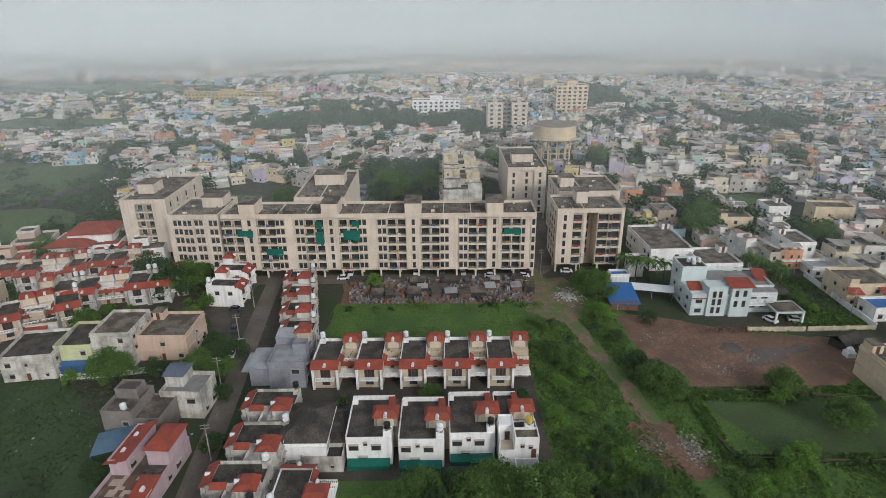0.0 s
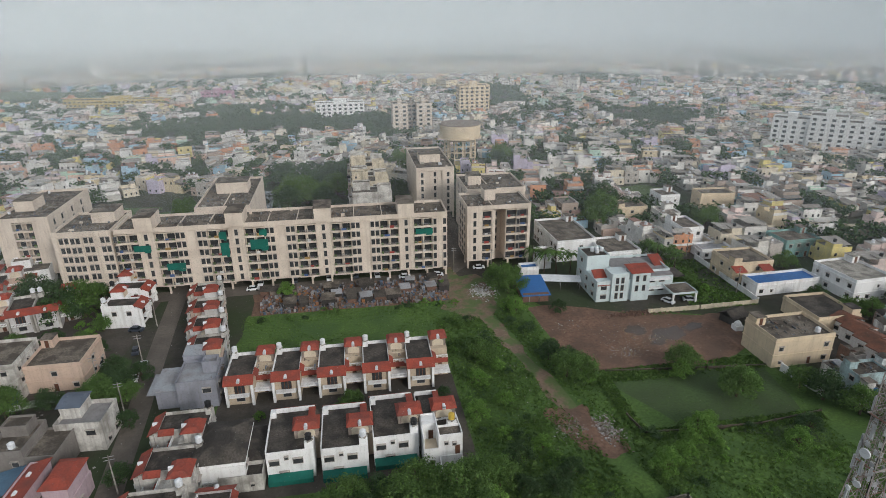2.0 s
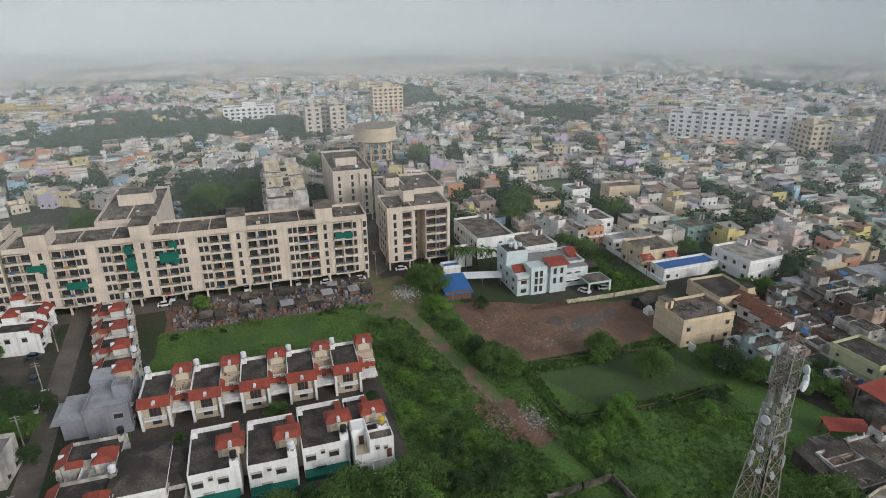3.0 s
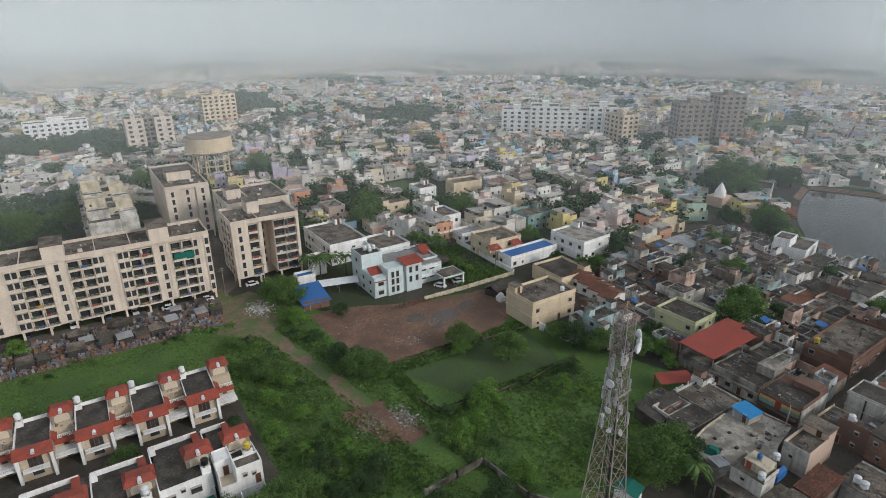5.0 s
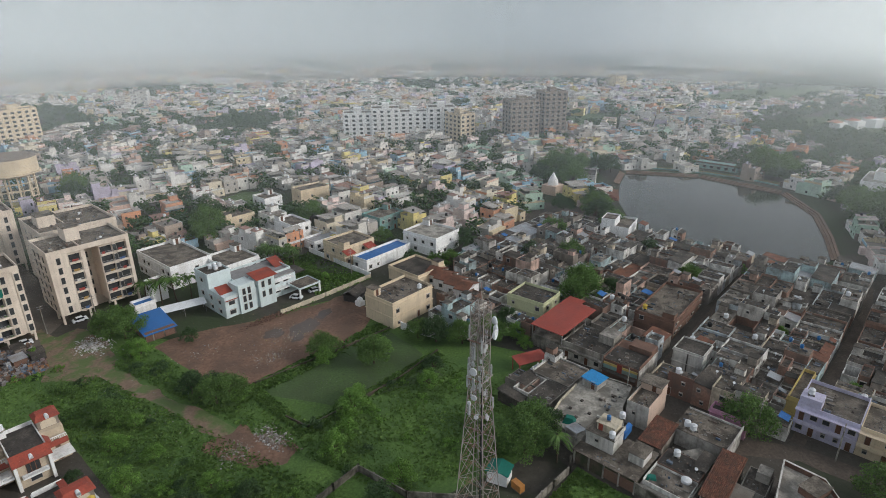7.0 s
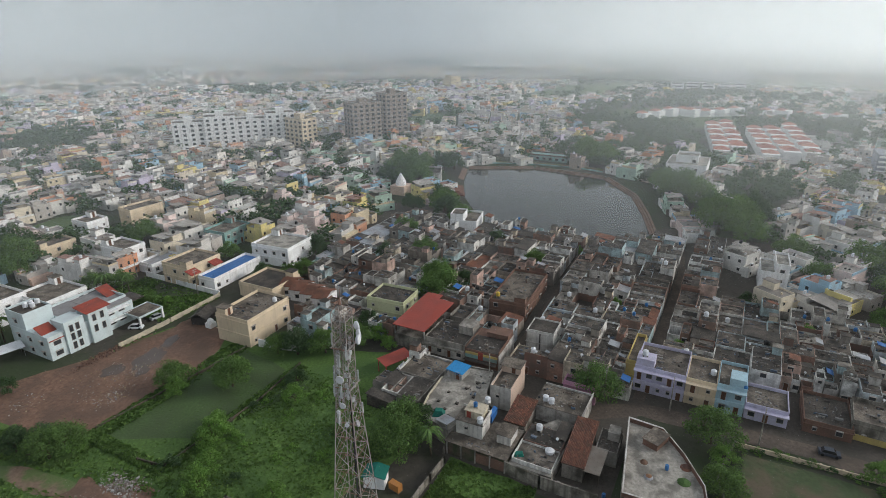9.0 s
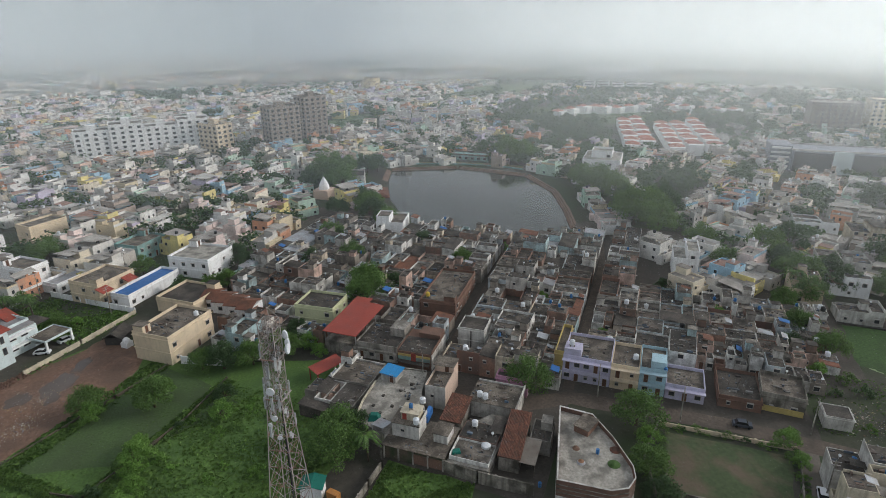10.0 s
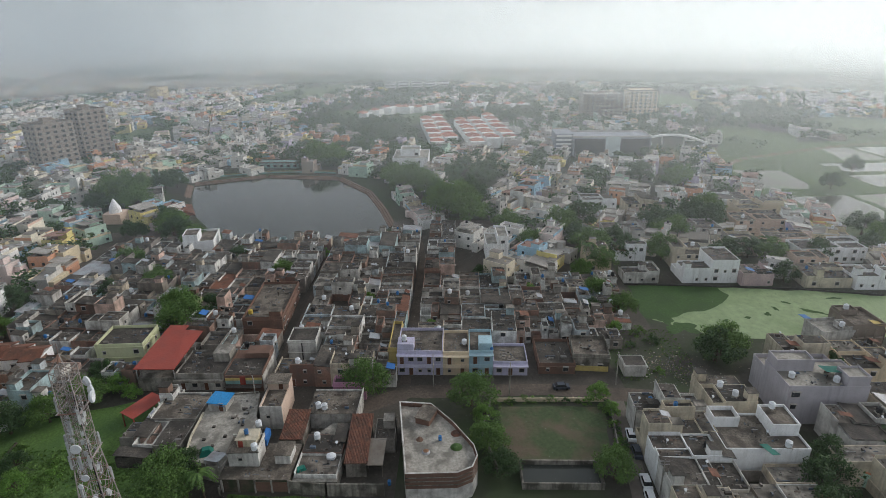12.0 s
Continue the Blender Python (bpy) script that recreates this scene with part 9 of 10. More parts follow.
mid_places, far_places, tall_places, tree_places = [], [], [], []
for si, (sx, sy, turn) in enumerate(SEEDS):
    reach = 170
    green = 0.24 + 0.45 * max(0, noise.noise((sx * 0.003, sy * 0.003, 4)))
    r0 = math.hypot(sx, sy)
    if not in_view(sx, sy, 25) or r0 > 2000:
        continue
    a0 = math.degrees(math.atan2(sx, sy))
    if a0 < -12:
        green += 0.15
    if a0 > 78 and r0 > 420:
        green += 0.55
    c, s_ = math.cos(turn), math.sin(turn)
    step_x = 8.6
    gy, row = -reach, 0
    while gy < reach:
        gx = -reach
        while gx < reach:
            px, py = sx + c * gx - s_ * gy, sy + s_ * gx + c * gy
            gx += step_x * (2.0 if rnd.random() < 0.05 else 1)
            dist = math.hypot(px, py)
            if dist < 95 or dist > 1750 or not in_view(px, py) or dist > 1050 and rnd.random() < 0.35:
                continue
            if int(np.argmin((SEED_XY[:, 0] - px) ** 2 + (SEED_XY[:, 1] - py) ** 2)) != si:
                continue
            grove = any(((px - a) / c_) ** 2 + ((py - b) / e_) ** 2 < 1 for a, b, c_, e_ in GROVES)
            if grove and free(px, py, 2):
                tree_places += [(px + rnd.uniform(-3, 3), py + rnd.uniform(-4, 4)), (px + rnd.uniform(-4, 4), py + rnd.uniform(-5, 5))]
                continue
            if in_field(px, py, 1.02):
                if not in_field(px, py, 0.93) or abs(math.sin(px * 0.03 + py * 0.012)) < 0.04 or abs(math.sin(py * 0.034)) < 0.05:
                    if not any(a - 2 < px < c_ + 2 and b - 2 < py < e_ + 2 for a, b, c_, e_ in KEEP):
                        tree_places.append((px, py))
                continue
            wild = -0.3 if 72 < px < 170 and 275 < py < 420 else noise.noise((px * 0.008, py * 0.008, 1.7))
            if rnd.random() < green * (1.6 if wild > 0.15 else 0.7) or wild > 0.42:
                if rnd.random() < 0.85 and free(px, py, 2):
                    tree_places.append((px, py))
                    if rnd.random() < 0.5:
                        tree_places.append((px + rnd.uniform(-4, 4), py + rnd.uniform(-5, 5)))
                continue
            if not free(px, py, 4.5):
                continue
            if dist < 520:
                mid_places.append((rnd.randrange(len(MID)), px + rnd.uniform(-0.7, 0.7), py + rnd.uniform(-1, 1), turn + rnd.choice((0, math.pi, 1.57)) + rnd.uniform(-0.08, 0.08), rnd.uniform(0.78, 1.15), rnd.random()))
            else:
                far_places.append((rnd.randrange(len(FAR)), px + rnd.uniform(-0.7, 0.7), py + rnd.uniform(-1, 1), turn + rnd.choice((0, math.pi)), rnd.uniform(0.9, 1.3), rnd.random()))
            if dist > 600 and rnd.random() < 0.006:
                tall_places.append((rnd.randrange(len(TALL)), px, py, turn, 1.0, rnd.random() * 0.3))
        row += 1
        gy += 10.3 if row % 2 else 14.0
CITY = [M_CITY, M_CITYROOF, M_PANE, M_TANKB, M_TANKW, M_CITY]
joined("town_houses", MID, mid_places, CITY, "dense town of small flat-roofed painted houses", "houses")
joined("distant_houses", SPECK, [p for p in far_places if math.hypot(p[1], p[2]) >= 800], CITY, "faint town of pale flat-roofed houses at the horizon", "houses")
joined("distant_houses", FAR, [p for p in far_places if math.hypot(p[1], p[2]) < 800], CITY, "distant hazy town of pale flat-roofed houses", "houses")
joined("distant_apartments", TALL, tall_places, CITY, "distant pale apartment blocks in haze", "houses")


def tree_template(seed, clumps, per, size):
    r = random.Random(seed)
    cs = [(r.gauss(0, 1.5), r.gauss(0, 1.5), r.uniform(2.5, 6.5), r.uniform(1.2, 2.0)) for _ in range(clumps)]
    s = leaf_clumps(cs, per, size, r)
    return np.array(s.v), np.array(s.f), np.zeros(len(s.f), int), 3


WOOD = [tree_template(60 + i, 9, 15, 0.66) for i in range(5)]
WOODFAR = [tree_template(70 + i, 6, 5, 1.5) for i in range(5)]
WOODSPECK = [tree_template(75 + i, 3, 3, 2.3) for i in range(5)]
places = [(rnd.randrange(5), a, b, rnd.uniform(0, 6.28), rnd.uniform(0.9, 1.9), 0.0) for a, b in tree_places]
joined("town_trees", WOOD, [p for p in places if math.hypot(p[1], p[2]) < 520], [M_LEAFDARK], "dark green trees between town houses", "trees")
joined("distant_trees", WOODFAR, [p for p in places if 520 <= math.hypot(p[1], p[2]) < 760], [M_LEAFDARK], "distant dark trees in haze", "trees")
joined("distant_trees", WOODSPECK, [p for p in places if math.hypot(p[1], p[2]) >= 760], [M_LEAFDARK], "faint dark trees at the horizon", "trees")

# ---- old town, house by house ----
M_OLDROOF = mat("old_town_roof", [(0.18, 0.154, 0.127), (0.11, 0.095, 0.08), (0.26, 0.225, 0.19), (0.142, 0.12, 0.1), (0.36, 0.325, 0.28), (0.088, 0.076, 0.066), (0.2, 0.165, 0.136)],
                (0.045, 0.041, 0.036), 0.4, 0.9, 0.6, 1.6, bump=0.8, pick="object", lo=0.42, hi=0.6)
M_JUNK = mat("roof_junk", [(0.16, 0.14, 0.12), (0.3, 0.27, 0.24), (0.09, 0.08, 0.075), (0.2, 0.14, 0.11), (0.36, 0.35, 0.33), (0.13, 0.12, 0.11), (0.12, 0.17, 0.24), (0.22, 0.2, 0.18)], None, grain=0.3, pick="island")
CLUTTER, DISHES = Shape(), Shape()
TAKEN = []  # rectangles under the houses that stand already
bpy.context.view_layer.update()
for o in list(scene.objects):
    if o.parent is None and o.get("category") in ("house", "room", "canopy", "roof", "temple", "landing") and 80 < o.location.x < 260 and -70 < o.location.y < 180 and o.location.z > -1:
        c4 = [k.matrix_world @ Vector(q) for k in (o, *o.children_recursive) if k.type == "MESH" for q in k.bound_box]
        TAKEN.append((min(q.x for q in c4), min(q.y for q in c4), max(q.x for q in c4), max(q.y for q in c4)))


def clear_ground(x0, y0, x1, y1):
    if any(x0 < c - 0.2 and x1 > a + 0.2 and y0 < e - 0.2 and y1 > b + 0.2 for a, b, c, e in TAKEN):
        return False
    if any(x0 - 0.3 * c < a < x1 + 0.3 * c and y0 - 0.3 * c < b < y1 + 0.3 * c for a, b, c in TREE_AT):
        return False
    spots = [(px, py) for px in (x0 - 1, (x0 + x1) / 2, x1 + 1) for py in (y0 - 1, (y0 + y1) / 2, y1 + 1)]
    return not any(inside(px, py, POND) or inside(px, py, SCUM) for px, py in spots)


def litter_roof(x0, y0, x1, y1, z, r, much=1.0):
    """Boards, bricks, pots, sheets and dish aerials on one flat roof, in world places."""
    for _ in range(int((x1 - x0) * (y1 - y0) / 1.5 * much)):
        u, v_ = r.uniform(x0 + 0.4, x1 - 0.4), r.uniform(y0 + 0.4, y1 - 0.4)
        q, e, t_ = r.choice((0.05, 0.07, 0.12, 0.25)) * r.uniform(0.7, 1.3), r.choice((0.05, 0.1, 0.2, 0.6)) * r.uniform(0.7, 1.3), r.choice((0.05, 0.1, 0.2, 0.45))
        CLUTTER.box(max(u - q, x0 + 0.2), max(v_ - e, y0 + 0.2), z - 0.02, min(u + q, x1 - 0.2), min(v_ + e, y1 - 0.2), z + t_)
    if r.random() < 0.2 * much:
        u, v_ = r.uniform(x0 + 0.6, x1 - 0.6), r.uniform(y0 + 0.6, y1 - 0.6)
        DISHES.bar((u, v_, z), (u, v_, z + 0.7), 0.03).bar((u, v_, z + 0.8), (u - 0.1, v_ - 0.06, z + 0.9), 0.3, 0, 10)


def old_house(x0, y0, x1, y1, seed, wall=M_OLDTOWN, label="old flat-roofed town house, stained plaster and bare brick", group="old town houses", base=0.0):
    """An old-town house that fills its plot: rooms and terraces of unequal height, odd parapets, half walls, sheet lean-tos, a yard."""
    r = random.Random(seed)
    w, d, cx, cy = x1 - x0, y1 - y0, (x0 + x1) / 2, (y0 + y1) / 2
    ob = thing("old_house" if wall is M_OLDTOWN else "house", cx, cy, 0, r.uniform(-1.2, 1.2), label, "house", group)
    rooms = [(-w / 2, -d / 2, w / 2, d / 2)]
    for _ in range(r.choice((2, 3, 3, 4)) if w * d > 90 else r.choice((1, 2)) if w * d > 36 else 1):
        rooms.sort(key=lambda k: (k[0] - k[2]) * (k[3] - k[1]))
        a, b, c, e = rooms.pop(0)
        k = r.uniform(0.3, 0.7)
        rooms += [(a, b, a + (c - a) * k, e), (a + (c - a) * k, b, c, e)] if c - a > e - b else [(a, b, c, b + (e - b) * k), (a, b + (e - b) * k, c, e)]
    yard, base = r.random() < 0.3, base or r.choice((2.8, 3.0, 3.1, 3.2, 3.3, 5.6))
    for i, (a, b, c, e) in enumerate(rooms):
        a, b, c, e = a + 0.004, b + 0.004, c - 0.004, e - 0.004
        if yard and i == len(rooms) - 1:
            part("yard_wall", Shape().ring(a, b, 0, c, e, r.uniform(1.6, 2.6), 0.2), wall, ob)
            continue
        h = max(2.3, base + r.choice((0, 0, 0.2, -0.3, -0.5, 0.4, 0.3, 2.5)) + 0.013 * i)
        body = Shape().box(a, b, 0, c, e, h)
        p = ob.matrix_world @ Vector(((a + c) / 2, (b + e) / 2, h))
        if r.random() < 0.14:
            part("sheet_roof", Shape().slope(a - 0.2, b, h + 0.01, c + 0.2, e, h + 0.6, 0.07), r.choice((M_TIN, M_ROOFDARK, M_CLAY, M_ROOFDARK, M_ROOFDARK)), ob, "weathered sloping sheet roof")
        else:
            part("roof", Shape().box(a + 0.15, b + 0.15, h + 0.003, c - 0.15, e - 0.15, h + 0.05), M_OLDROOF, ob)
            if r.random() < 0.8:
                s_, top = body, h + r.choice((0.2, 0.3, 0.45, 0.7))
                sides_ = ((a, b, c, b + 0.14), (c - 0.14, b + 0.14, c, e - 0.14), (a, e - 0.14, c, e), (a, b + 0.14, a + 0.14, e - 0.14))
                first = r.randrange(4)
                for k in range(r.choice((2, 3, 4, 4))):
                    q = sides_[(first + k) % 4]
                    s_.box(q[0], q[1], h + 0.002, q[2], q[3], top + r.choice((0, 0, -0.12, 0.4)))
            if r.random() < 0.22 and c - a > 2.6 and e - b > 2.6:
                u, v_ = r.choice((a + 1.2, c - 1.2)), r.choice((b + 1.2, e - 1.2))
                part("roof_room", Shape().box(u - 1.05, v_ - 1.05, h + 0.054, u + 1.05, v_ + 1.05, h + 2.1).box(u - 1.2, v_ - 1.2, h + 2.104, u + 1.2, v_ + 1.2, h + 2.2, 1), [wall, M_OLDROOF], ob)
            elif r.random() < 0.2:
                part("lean_to", Shape().slope(a + 0.3, b + 0.3, h + 1.4, min(c - 0.3, a + r.uniform(1.6, 3.2)), min(e - 0.3, b + r.uniform(1.8, 3.4)), h + 1.9, 0.05), r.choice((M_TIN, M_ROOFDARK, M_ROOFDARK, M_CLAY, M_BLUESHEET)), ob, "patched sheet lean-to on the roof")
            litter_roof(p.x - (c - a) / 2, p.y - (e - b) / 2, p.x + (c - a) / 2, p.y + (e - b) / 2, h + 0.05, r)
            if r.random() < 0.16:
                tank(r.choice(("white", "white", "black", "blue", "blue")), p.x + r.uniform(-0.3, 0.3) * (c - a - 1.4), p.y + r.uniform(-0.3, 0.3) * (e - b - 1.4), h + 0.05)
        part("wall", body, wall, ob)
        if wall is not M_OLDTOWN and a < -w / 2 + 0.1:
            for f in range(1 if h < 5 else 2):
                for k in range(max(1, int((e - b) / 2.8))):
                    if r.random() < 0.7:
                        part("window", WIN[r.choice(("small", "mid", "mid"))], None, ob, at=pose(a, b + (e - b) * (k + 0.5) / max(1, int((e - b) / 2.8)), 1.0 + 2.8 * f, 0, 0, -90))
        elif a < -w / 2 + 0.1:
            for f in range(1 if h < 5 else 2):
                if r.random() < 0.55:
                    part("window", WIN[r.choice(("small", "small", "mid"))], None, ob, at=pose(a, b + (e - b) * r.uniform(0.3, 0.7), 1.0 + 2.9 * f, 0, 0, -90))
        if b < -d / 2 + 0.1 and h > 4.5 and r.random() < 0.5:
            part("window", WIN["small"], None, ob, at=pose((a + c) / 2, b, 3.9))
    if r.random() < 0.4:
        part("door", DOOR, None, ob, at=pose(-w / 2, r.uniform(-0.3, 0.3) * d, 0.02, 0, 0, -90))
    BUILT.append((cx, cy, 4))


def plots(x0, y0, x1, y1, r):
    """Splits a quarter into plots; those that would run into something are split again or left open."""
    w, d = x1 - x0, y1 - y0
    if w * d > r.uniform(110, 250) or max(w, d) > 23:
        k = r.uniform(0.38, 0.62)
        two = ((x0, y0, x0 + w * k, y1), (x0 + w * k, y0, x1, y1)) if w > d * r.uniform(0.75, 1.3) else ((x0, y0, x1, y0 + d * k), (x0, y0 + d * k, x1, y1))
        return [q for t in two for q in plots(*t, r)]
    if clear_ground(x0, y0, x1, y1):
        return [(x0 + r.choice((0, 0, 0.15)), y0 + r.choice((0, 0, 0.2, 0.5)), x1, y1)]
    if max(w, d) < 5.5:
        return []
    two = ((x0, y0, x0 + w / 2, y1), (x0 + w / 2, y0, x1, y1)) if w > d else ((x0, y0, x1, y0 + d / 2), (x0, y0 + d / 2, x1, y1))
    return [q for t in two for q in plots(*t, r)]


sheet("road_alley", ragged(strip([(122, 13), (165, 12.9), (201, 12.8), (226, 16)], 2.6), 0.2), 0.066, M_LANE, "narrow dusty alley between old houses")
sheet("road_lane", ragged(strip([(121, 45.6), (157, 46.2), (190, 47.6), (206, 49)], 2.4), 0.2), 0.068, M_LANE, "narrow lane beside a whitewashed wall")
rnd = random.Random(12)
quarter = []
for q in ((121, 14.8, 168, 44.4), (168, 14.8, 236, 45.6), (121, 47.8, 170, 92), (170, 49.6, 222, 92), (139, -54, 182, 11.2), (182, 1, 238, 11.4), (136, 93.4, 218, 131), (110, 90, 135, 112), (98, 63.5, 121, 70), (88, 23, 116, 31)):
    quarter += plots(*q, rnd)
for i, q in enumerate(quarter):
    old_house(*q, 500 + i)
for i in range(5):
    old_house(103.6 - 7.0 * i, -51.6 + 0.6 * (i % 2), 110.4 - 7.0 * i, -37.2, 860 + i, (M_WHITEOLD, M_CREAMOLD, M_WHITE, M_WHITEOLD, M_CREAMOLD)[i], "narrow pale row house with stepped cluttered terraces", "park lane row", 6.0)
for i, (q, wall_, base_, lab) in enumerate((((106.5, -63.4, 117.5, -53.6), M_CREAMOLD, 6.2, "cream house with cluttered terrace and tanks"), ((79.5, -65, 90.8, -53), M_OLDTOWN, 3.4, "low brick-patched house with dark flat roofs"), ((97.5, -98, 114.5, -89), M_CREAMOLD, 6.2, "cream house with stepped terraces"),
                                           ((121, -104, 133, -92), M_BEIGE, 6.2, "beige house with roof rooms and tanks"), ((82, -82, 94, -71), M_CREAMOLD, 6.2, "cream house with stained parapets"), ((126.4, -89.5, 135.5, -79), M_CREAMOLD, 6.6, "cream house with a roof tank by the pond"), ((95, -88, 106, -76), M_WHITEOLD, 6.0, "pale house with dark terraces"))):
    old_house(*q, 880 + i, wall_, lab, "", base_)
for hx, hy, w_, d_, z_ in [(108, 61, 8, 9, 4.05), (99, 58.5, 7, 4.5, 3.65), (106, 47, 9, 5, 4.0), (88.3, 38, 3, 12, 3.2), (109.5, 27.5, 7.5, 10, 4.12), (125, 63, 10, 8, 4.25), (121.5, 51.5, 6, 8, 4.68), (94, 27, 12, 7, 2.2), (95, 27, 14, 8, 2.2), (108, 40.5, 6, 4, 5.25), (100, 15.5, 4, 3, 3.25), (97.3, -61, 9, 8, 6.25), (111, -79, 7, 14, 9.25), (133, -24.5, 10, 7, 2.4), (133, -33.5, 8, 7, 4.0), (131.5, 9.5, 9, 9, 6.2), (131.5, 0.6, 9, 5, 6.0), (131.5, -5.6, 9, 4, 6.4), (130, -12.9, 7, 6, 3.3), (158, 55.5, 22, 9, 5.0), (134.5, 86.8, 8, 10, 6.0), (108, 116.5, 14, 9, 7.4)]:
    litter_roof(hx - w_ / 2, hy - d_ / 2, hx + w_ / 2, hy + d_ / 2, z_, rnd, 0.8)
for hx, hy, w_, d_ in [(-20.5, 187.5, 100, 10), (-81, 191, 14, 17), (-105, 216, 13, 30), (-43, 219, 15, 34), (49, 192, 19, 13), (53, 215, 19, 19), (35.5, 259, 13, 36)]:
    litter_roof(hx - w_ / 2, hy - d_ / 2, hx + w_ / 2, hy + d_ / 2, 21.63, rnd, 0.6)
for k in range(12):
    litter_roof(-36 + 10.3 * (k % 5) + 1, 119.5, -30 + 10.3 * (k % 5), 127, 6.36, rnd, 0.25)
for i, (q, wall_, base_, lab) in enumerate(PONDSIDE):
    old_house(*q, 930 + i, wall_, lab, "", base_)
tagged(new("roof_clutter", CLUTTER.mesh("roof_clutter", M_JUNK)), "bricks, boards, sheets and junk on flat roofs", "clutter", "", "stuff")
tagged(new("dish_aerials", DISHES.mesh("dish_aerials", M_TANKW)), "small white dish aerials on poles on the roofs", "aerials", "", "stuff")

# ---- scrap yard shanties in front of the apartments ----
rnd = random.Random(31)
for row, yy in enumerate((175.2, 170.0, 165.2)):
    px = -30 + 4 * row
    while px < 27:
        w_, d_ = rnd.uniform(2.5, 5), rnd.uniform(2.4, 3.6)
        if rnd.random() < 0.62:
            ob = thing("shanty", px + w_ / 2, yy + rnd.uniform(-0.8, 0.8), 0, rnd.uniform(-6, 6), "low scrap shanty under a patched sheet roof", "shed", "scrap yard shanties")
            z_ = rnd.uniform(1.6, 2.3)
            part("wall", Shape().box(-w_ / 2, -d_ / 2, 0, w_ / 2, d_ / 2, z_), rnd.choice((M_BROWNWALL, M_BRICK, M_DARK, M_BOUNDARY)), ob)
            part("roof", Shape().slope(-w_ / 2 - 0.2, -d_ / 2 - 0.3, z_ + 0.01, w_ / 2 + 0.2, d_ / 2 + 0.3, z_ + rnd.uniform(0.2, 0.5), 0.05), rnd.choice((M_TIN, M_ROOFDARK, M_SCRAP, M_ROOFDARK, M_ROOF)), ob)
        px += w_ + rnd.uniform(0.2, 1.5)
s = Shape()
for _ in range(2600):
    u, v_ = rnd.uniform(-29, 28), rnd.uniform(161.5, 178)
    q, e, t_ = rnd.uniform(0.08, 0.5), rnd.uniform(0.08, 0.5), rnd.uniform(0.1, 0.9) * (1 if rnd.random() < 0.85 else 2)
    s.box(u - q, v_ - e, 0, u + q, v_ + e, t_)
tagged(new("scrap", s.mesh("scrap", M_SCRAP)), "heaps of mixed scrap, crates and old vehicle parts", "scrap", "", "stuff")
sheet("ground_scrapyard", ragged([(-31, 161), (29, 161), (30, 178.5), (-33, 178.5)], 1.2), 0.045, M_MUD, "oily dark ground of a scrap yard")

# ---- rubble, litter, grass ----
M_CLAYRUBBLE = mat("red_earth_clods", [(0.2, 0.115, 0.085), (0.13, 0.08, 0.06), (0.25, 0.15, 0.11)], None, grain=0.3, pick="island")


def scatter(name, n, area, size, material, label, category, flat=0.5, seed=1):
    r, s_ = random.Random(seed), Shape()
    for _ in range(n):
        e1, e2 = r.gauss(0, 0.5), r.gauss(0, 0.5)
        q = min(1.2, math.hypot(e1, e2))
        u, v_ = area[0] + area[2] * e1, area[1] + area[3] * e2
        k = size * (1.4 if r.random() < 0.12 else 0.8) * r.uniform(0.4, 1.4)
        t_ = r.uniform(0, 3.1)
        c, e = math.cos(t_) * k, math.sin(t_) * k
        z_ = flat * k * r.uniform(0.5, 1.5) * (1.3 - q)
        s_.add([(u - c, v_ - e, 0), (u + e, v_ - c, 0), (u + c, v_ + e, 0), (u - e, v_ + c, 0), (u - c * 0.6, v_ - e * 0.6, z_), (u + e * 0.7, v_ - c * 0.7, z_ * 1.1), (u + c * 0.6, v_ + e * 0.6, z_ * 0.8), (u - e * 0.7, v_ + c * 0.7, z_)],
               [(4, 5, 6, 7), (0, 1, 5, 4), (1, 2, 6, 5), (2, 3, 7, 6), (3, 0, 4, 7)])
    return tagged(new(name, s_.mesh(name, material)), label, category, "", "stuff")


scatter("rubble", 900, (50.6, 95.4, 3.2, 5.4), 0.22, M_RUBBLE, "heap of broken concrete and stones beside the track", "rubble", 1.2, 1)
scatter("rubble", 700, (43.2, 97.4, 4.6, 5.6), 0.17, M_RUBBLE, "grey rubble spread beside the track", "rubble", 0.9, 2)
scatter("rubble", 900, (39.0, 165.5, 5.5, 7), 0.22, mat("white_rubble", [(0.6, 0.6, 0.6), (0.4, 0.38, 0.36), (0.7, 0.7, 0.7), (0.25, 0.2, 0.17)], None, grain=0.2, pick="island"), "pale dumped rubble and litter by the gate", "rubble", 1.0, 3)
M_LITTER = mat("mixed_litter", [(0.5, 0.48, 0.42), (0.3, 0.2, 0.14), (0.62, 0.6, 0.56), (0.45, 0.36, 0.16), (0.2, 0.13, 0.1), (0.3, 0.34, 0.4)], None, grain=0.3, pick="island")
scatter("litter", 1800, (75, 131, 22, 13), 0.13, M_LITTER, "stones and litter on the bare earth plot", "rubble", 0.6, 4)
scatter("litter", 900, (68, 124, 8, 5), 0.15, M_LITTER, "dumped yellow and white litter on bare earth", "rubble", 0.6, 14)
scatter("rubble", 500, (80, 143, 12, 2.2), 0.3, M_CLAYRUBBLE, "low ridge of pushed red earth", "rubble", 1.2, 15)
scatter("litter", 700, (78, 129, 7, 4), 0.14, M_LITTER, "pale litter round the puddles", "rubble", 0.5, 16)
scatter("litter", 700, (58, 140, 8, 6), 0.14, M_LITTER, "litter along the edge of the bare plot", "rubble", 0.5, 17)
scatter("litter", 260, (38, 130, 7, 40), 0.16, M_RUBBLE, "stones and litter along the track", "rubble", 0.6, 5)
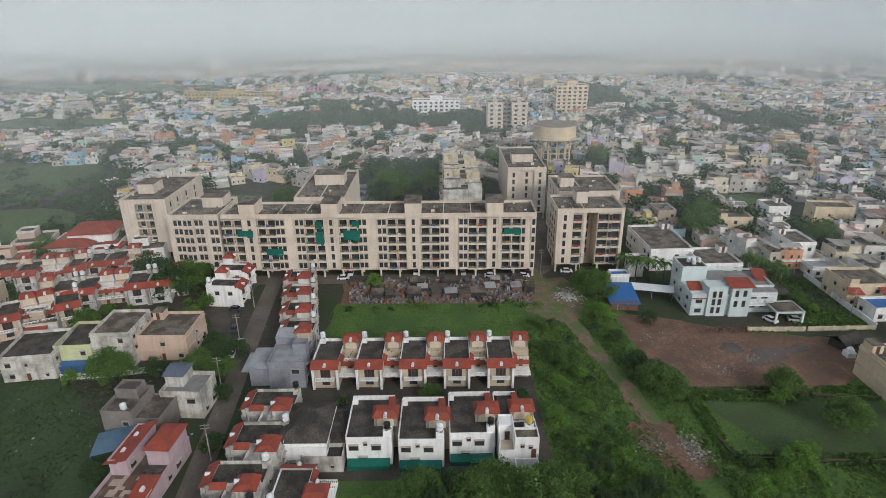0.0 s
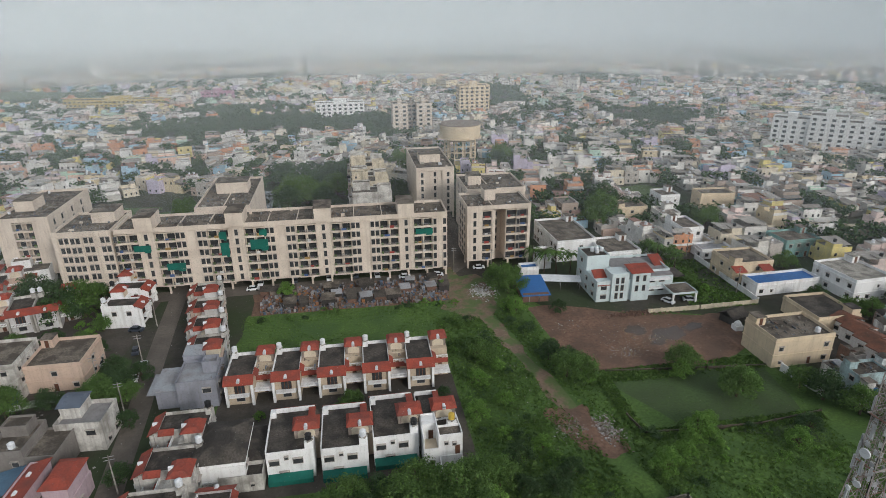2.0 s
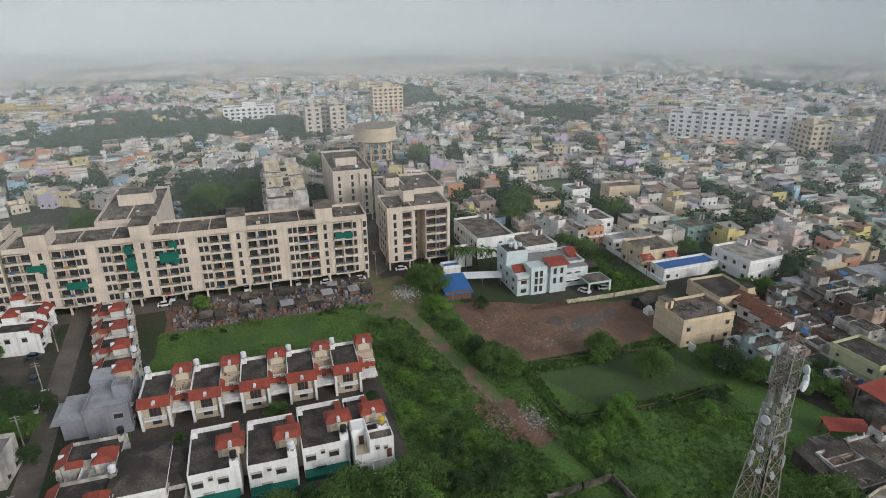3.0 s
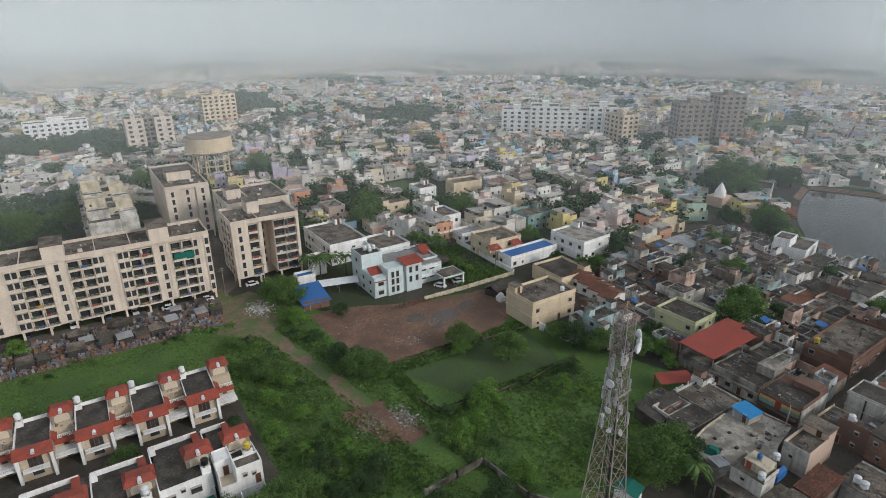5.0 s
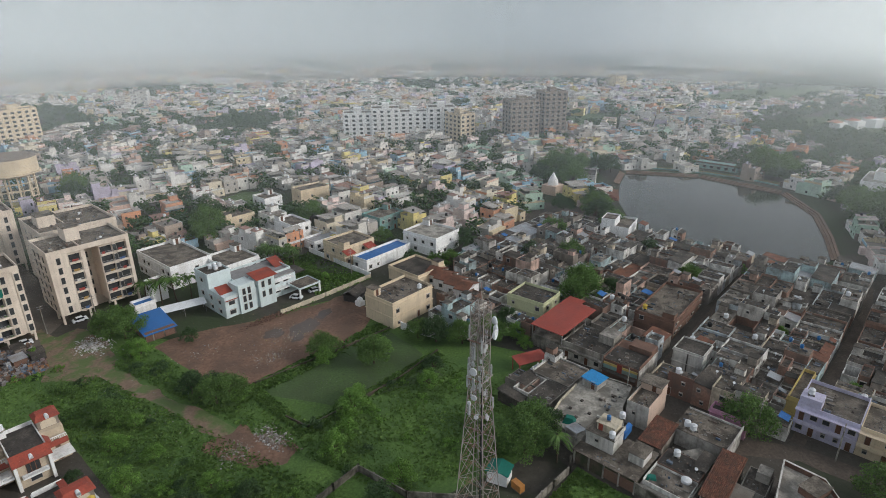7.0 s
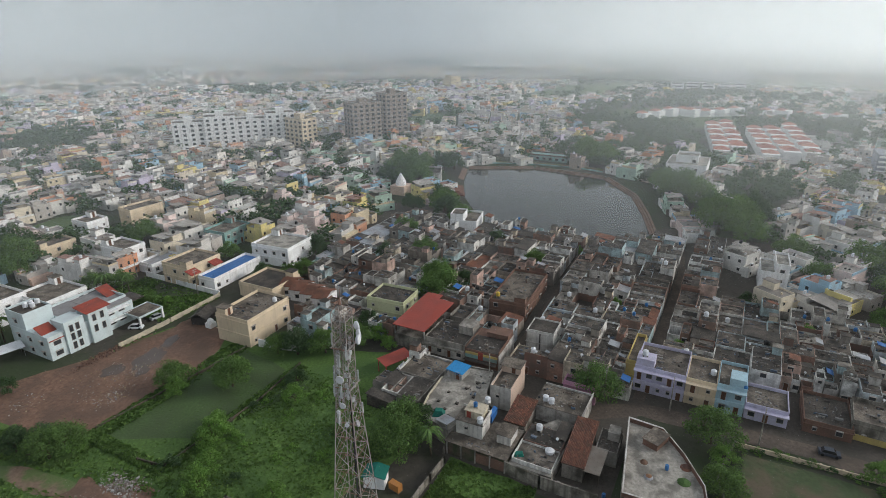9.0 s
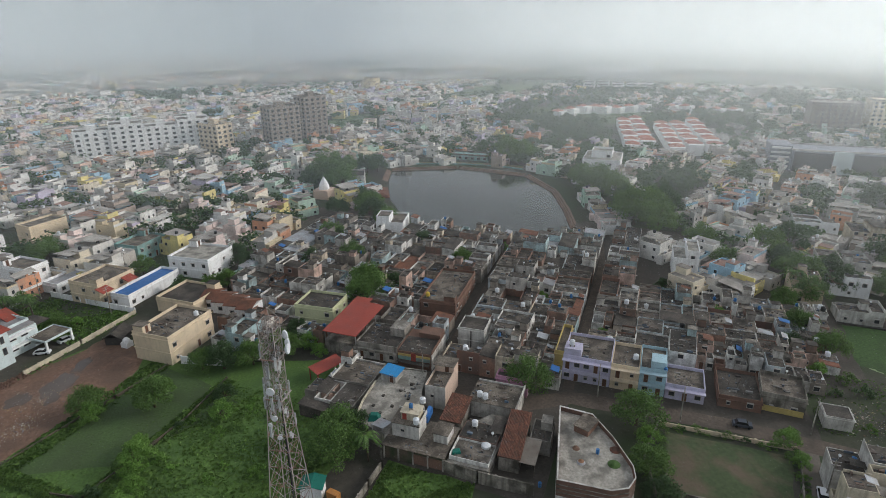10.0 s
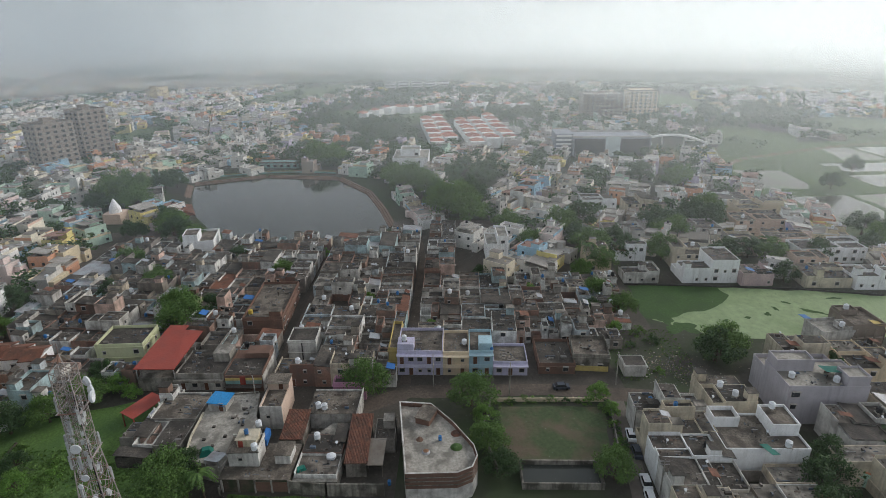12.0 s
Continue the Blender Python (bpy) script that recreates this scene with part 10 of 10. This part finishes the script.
scatter("litter", 1400, (131, -53, 13, 15), 0.16, M_LITTER, "rubbish strewn on waste ground by the pond", "rubble", 0.5, 6)
scatter("litter", 300, (-62, 110, 60, 30), 0.2, M_RUBBLE, "white litter in the weedy field", "rubble", 0.4, 7)
sheet("ground_waste", ragged([(121, -40), (146, -38), (150, -58), (136, -70), (118, -66)], 1.5), 0.05, M_GROUND, "dark littered waste ground")


def tufts(name, n, box_, size, material, label, keep=None, seed=1):
    r = random.Random(seed)
    v, f = [], []
    while len(f) < n:
        u, w_ = r.uniform(box_[0], box_[2]), r.uniform(box_[1], box_[3])
        if (noise.noise((u * 0.09, w_ * 0.09, seed)) < -0.12 and r.random() < 0.85) or (keep and not keep(u, w_)):
            continue
        k, t_, hh = size * r.uniform(0.5, 1.4), r.uniform(0, 3.14), size * r.uniform(0.4, 1.5)
        c, e = math.cos(t_) * k, math.sin(t_) * k
        i = len(v)
        lx, ly = r.uniform(-0.5, 0.5) * k, r.uniform(-0.5, 0.5) * k
        v += [(u - c, w_ - e, 0), (u + c, w_ + e, 0), (u + c * 0.6 + lx, w_ + e * 0.6 + ly, hh), (u - c * 0.8 + lx, w_ - e * 0.8 + ly, hh * 0.9)]
        f.append((i, i + 1, i + 2, i + 3))
    s_ = Shape()
    s_.v, s_.f, s_.m = v, f, [0] * len(f)
    return tagged(new(name, s_.mesh(name, material)), label, "grass", "", "stuff")


def lot(u, w_):
    return abs(u - (33.5 + (165 - w_) * 0.205)) > 2.2 and not (u > 50 and w_ > 112) and not (57 < u and 92 < w_) and w_ > 76 - (u - 22) * 0.36 and u < 98


tufts("grass", 17000, (21, 48, 100, 152), 0.17, M_TUFT, "rough green grass and weeds over the lot", lot, 1)
tufts("grass", 9000, (22, 48, 98, 150), 0.3, M_TUFT, "taller bright weeds over the lot", lot, 2)
tufts("grass", 2500, (22, 66, 56, 150), 0.4, M_LEAF, "taller leafy weeds over the lot", lot, 7)
tufts("grass", 2500, (57, 84, 99, 113), 0.13, M_TUFT, "short grass in the walled plot", None, 8)
tufts("grass", 8000, (-33, 130, 30, 161), 0.17, M_TUFT, "rough grass behind the red-roofed row", None, 3)
tufts("grass", 9000, (-140, 64, -74, 124), 0.22, M_LEAFDARK, "dark weeds in the field", None, 4)
tufts("grass", 5000, (71, 25, 85.4, 43), 0.3, M_TUFT, "weeds on the plot below the old wall", None, 9)
for k, walled in enumerate(((58, 111.2, 99, 116.4), (57, 90.6, 99, 93.6), (55.6, 92, 58.4, 116))):
    tufts("grass", 2600, walled, 0.5, M_LEAF, "creepers and weeds along a low wall", None, 20 + k)
tufts("grass", 1200, (124, -60, 150, -40), 0.22, M_LEAF, "weeds and rubbish plants on waste ground", None, 6)
tufts("grass", 4000, (84, 142, 119, 178), 0.4, M_LEAF, "garden weeds by the compound wall", lambda u, w_: u > 99 or w_ < 144, 5)

# the patterns from which repeats were copied are no longer needed
for pattern in [o for o in scene.objects if o.parent is None and o.location.z < -40]:
    for piece in list(pattern.children_recursive) + [pattern]:
        bpy.data.objects.remove(piece)
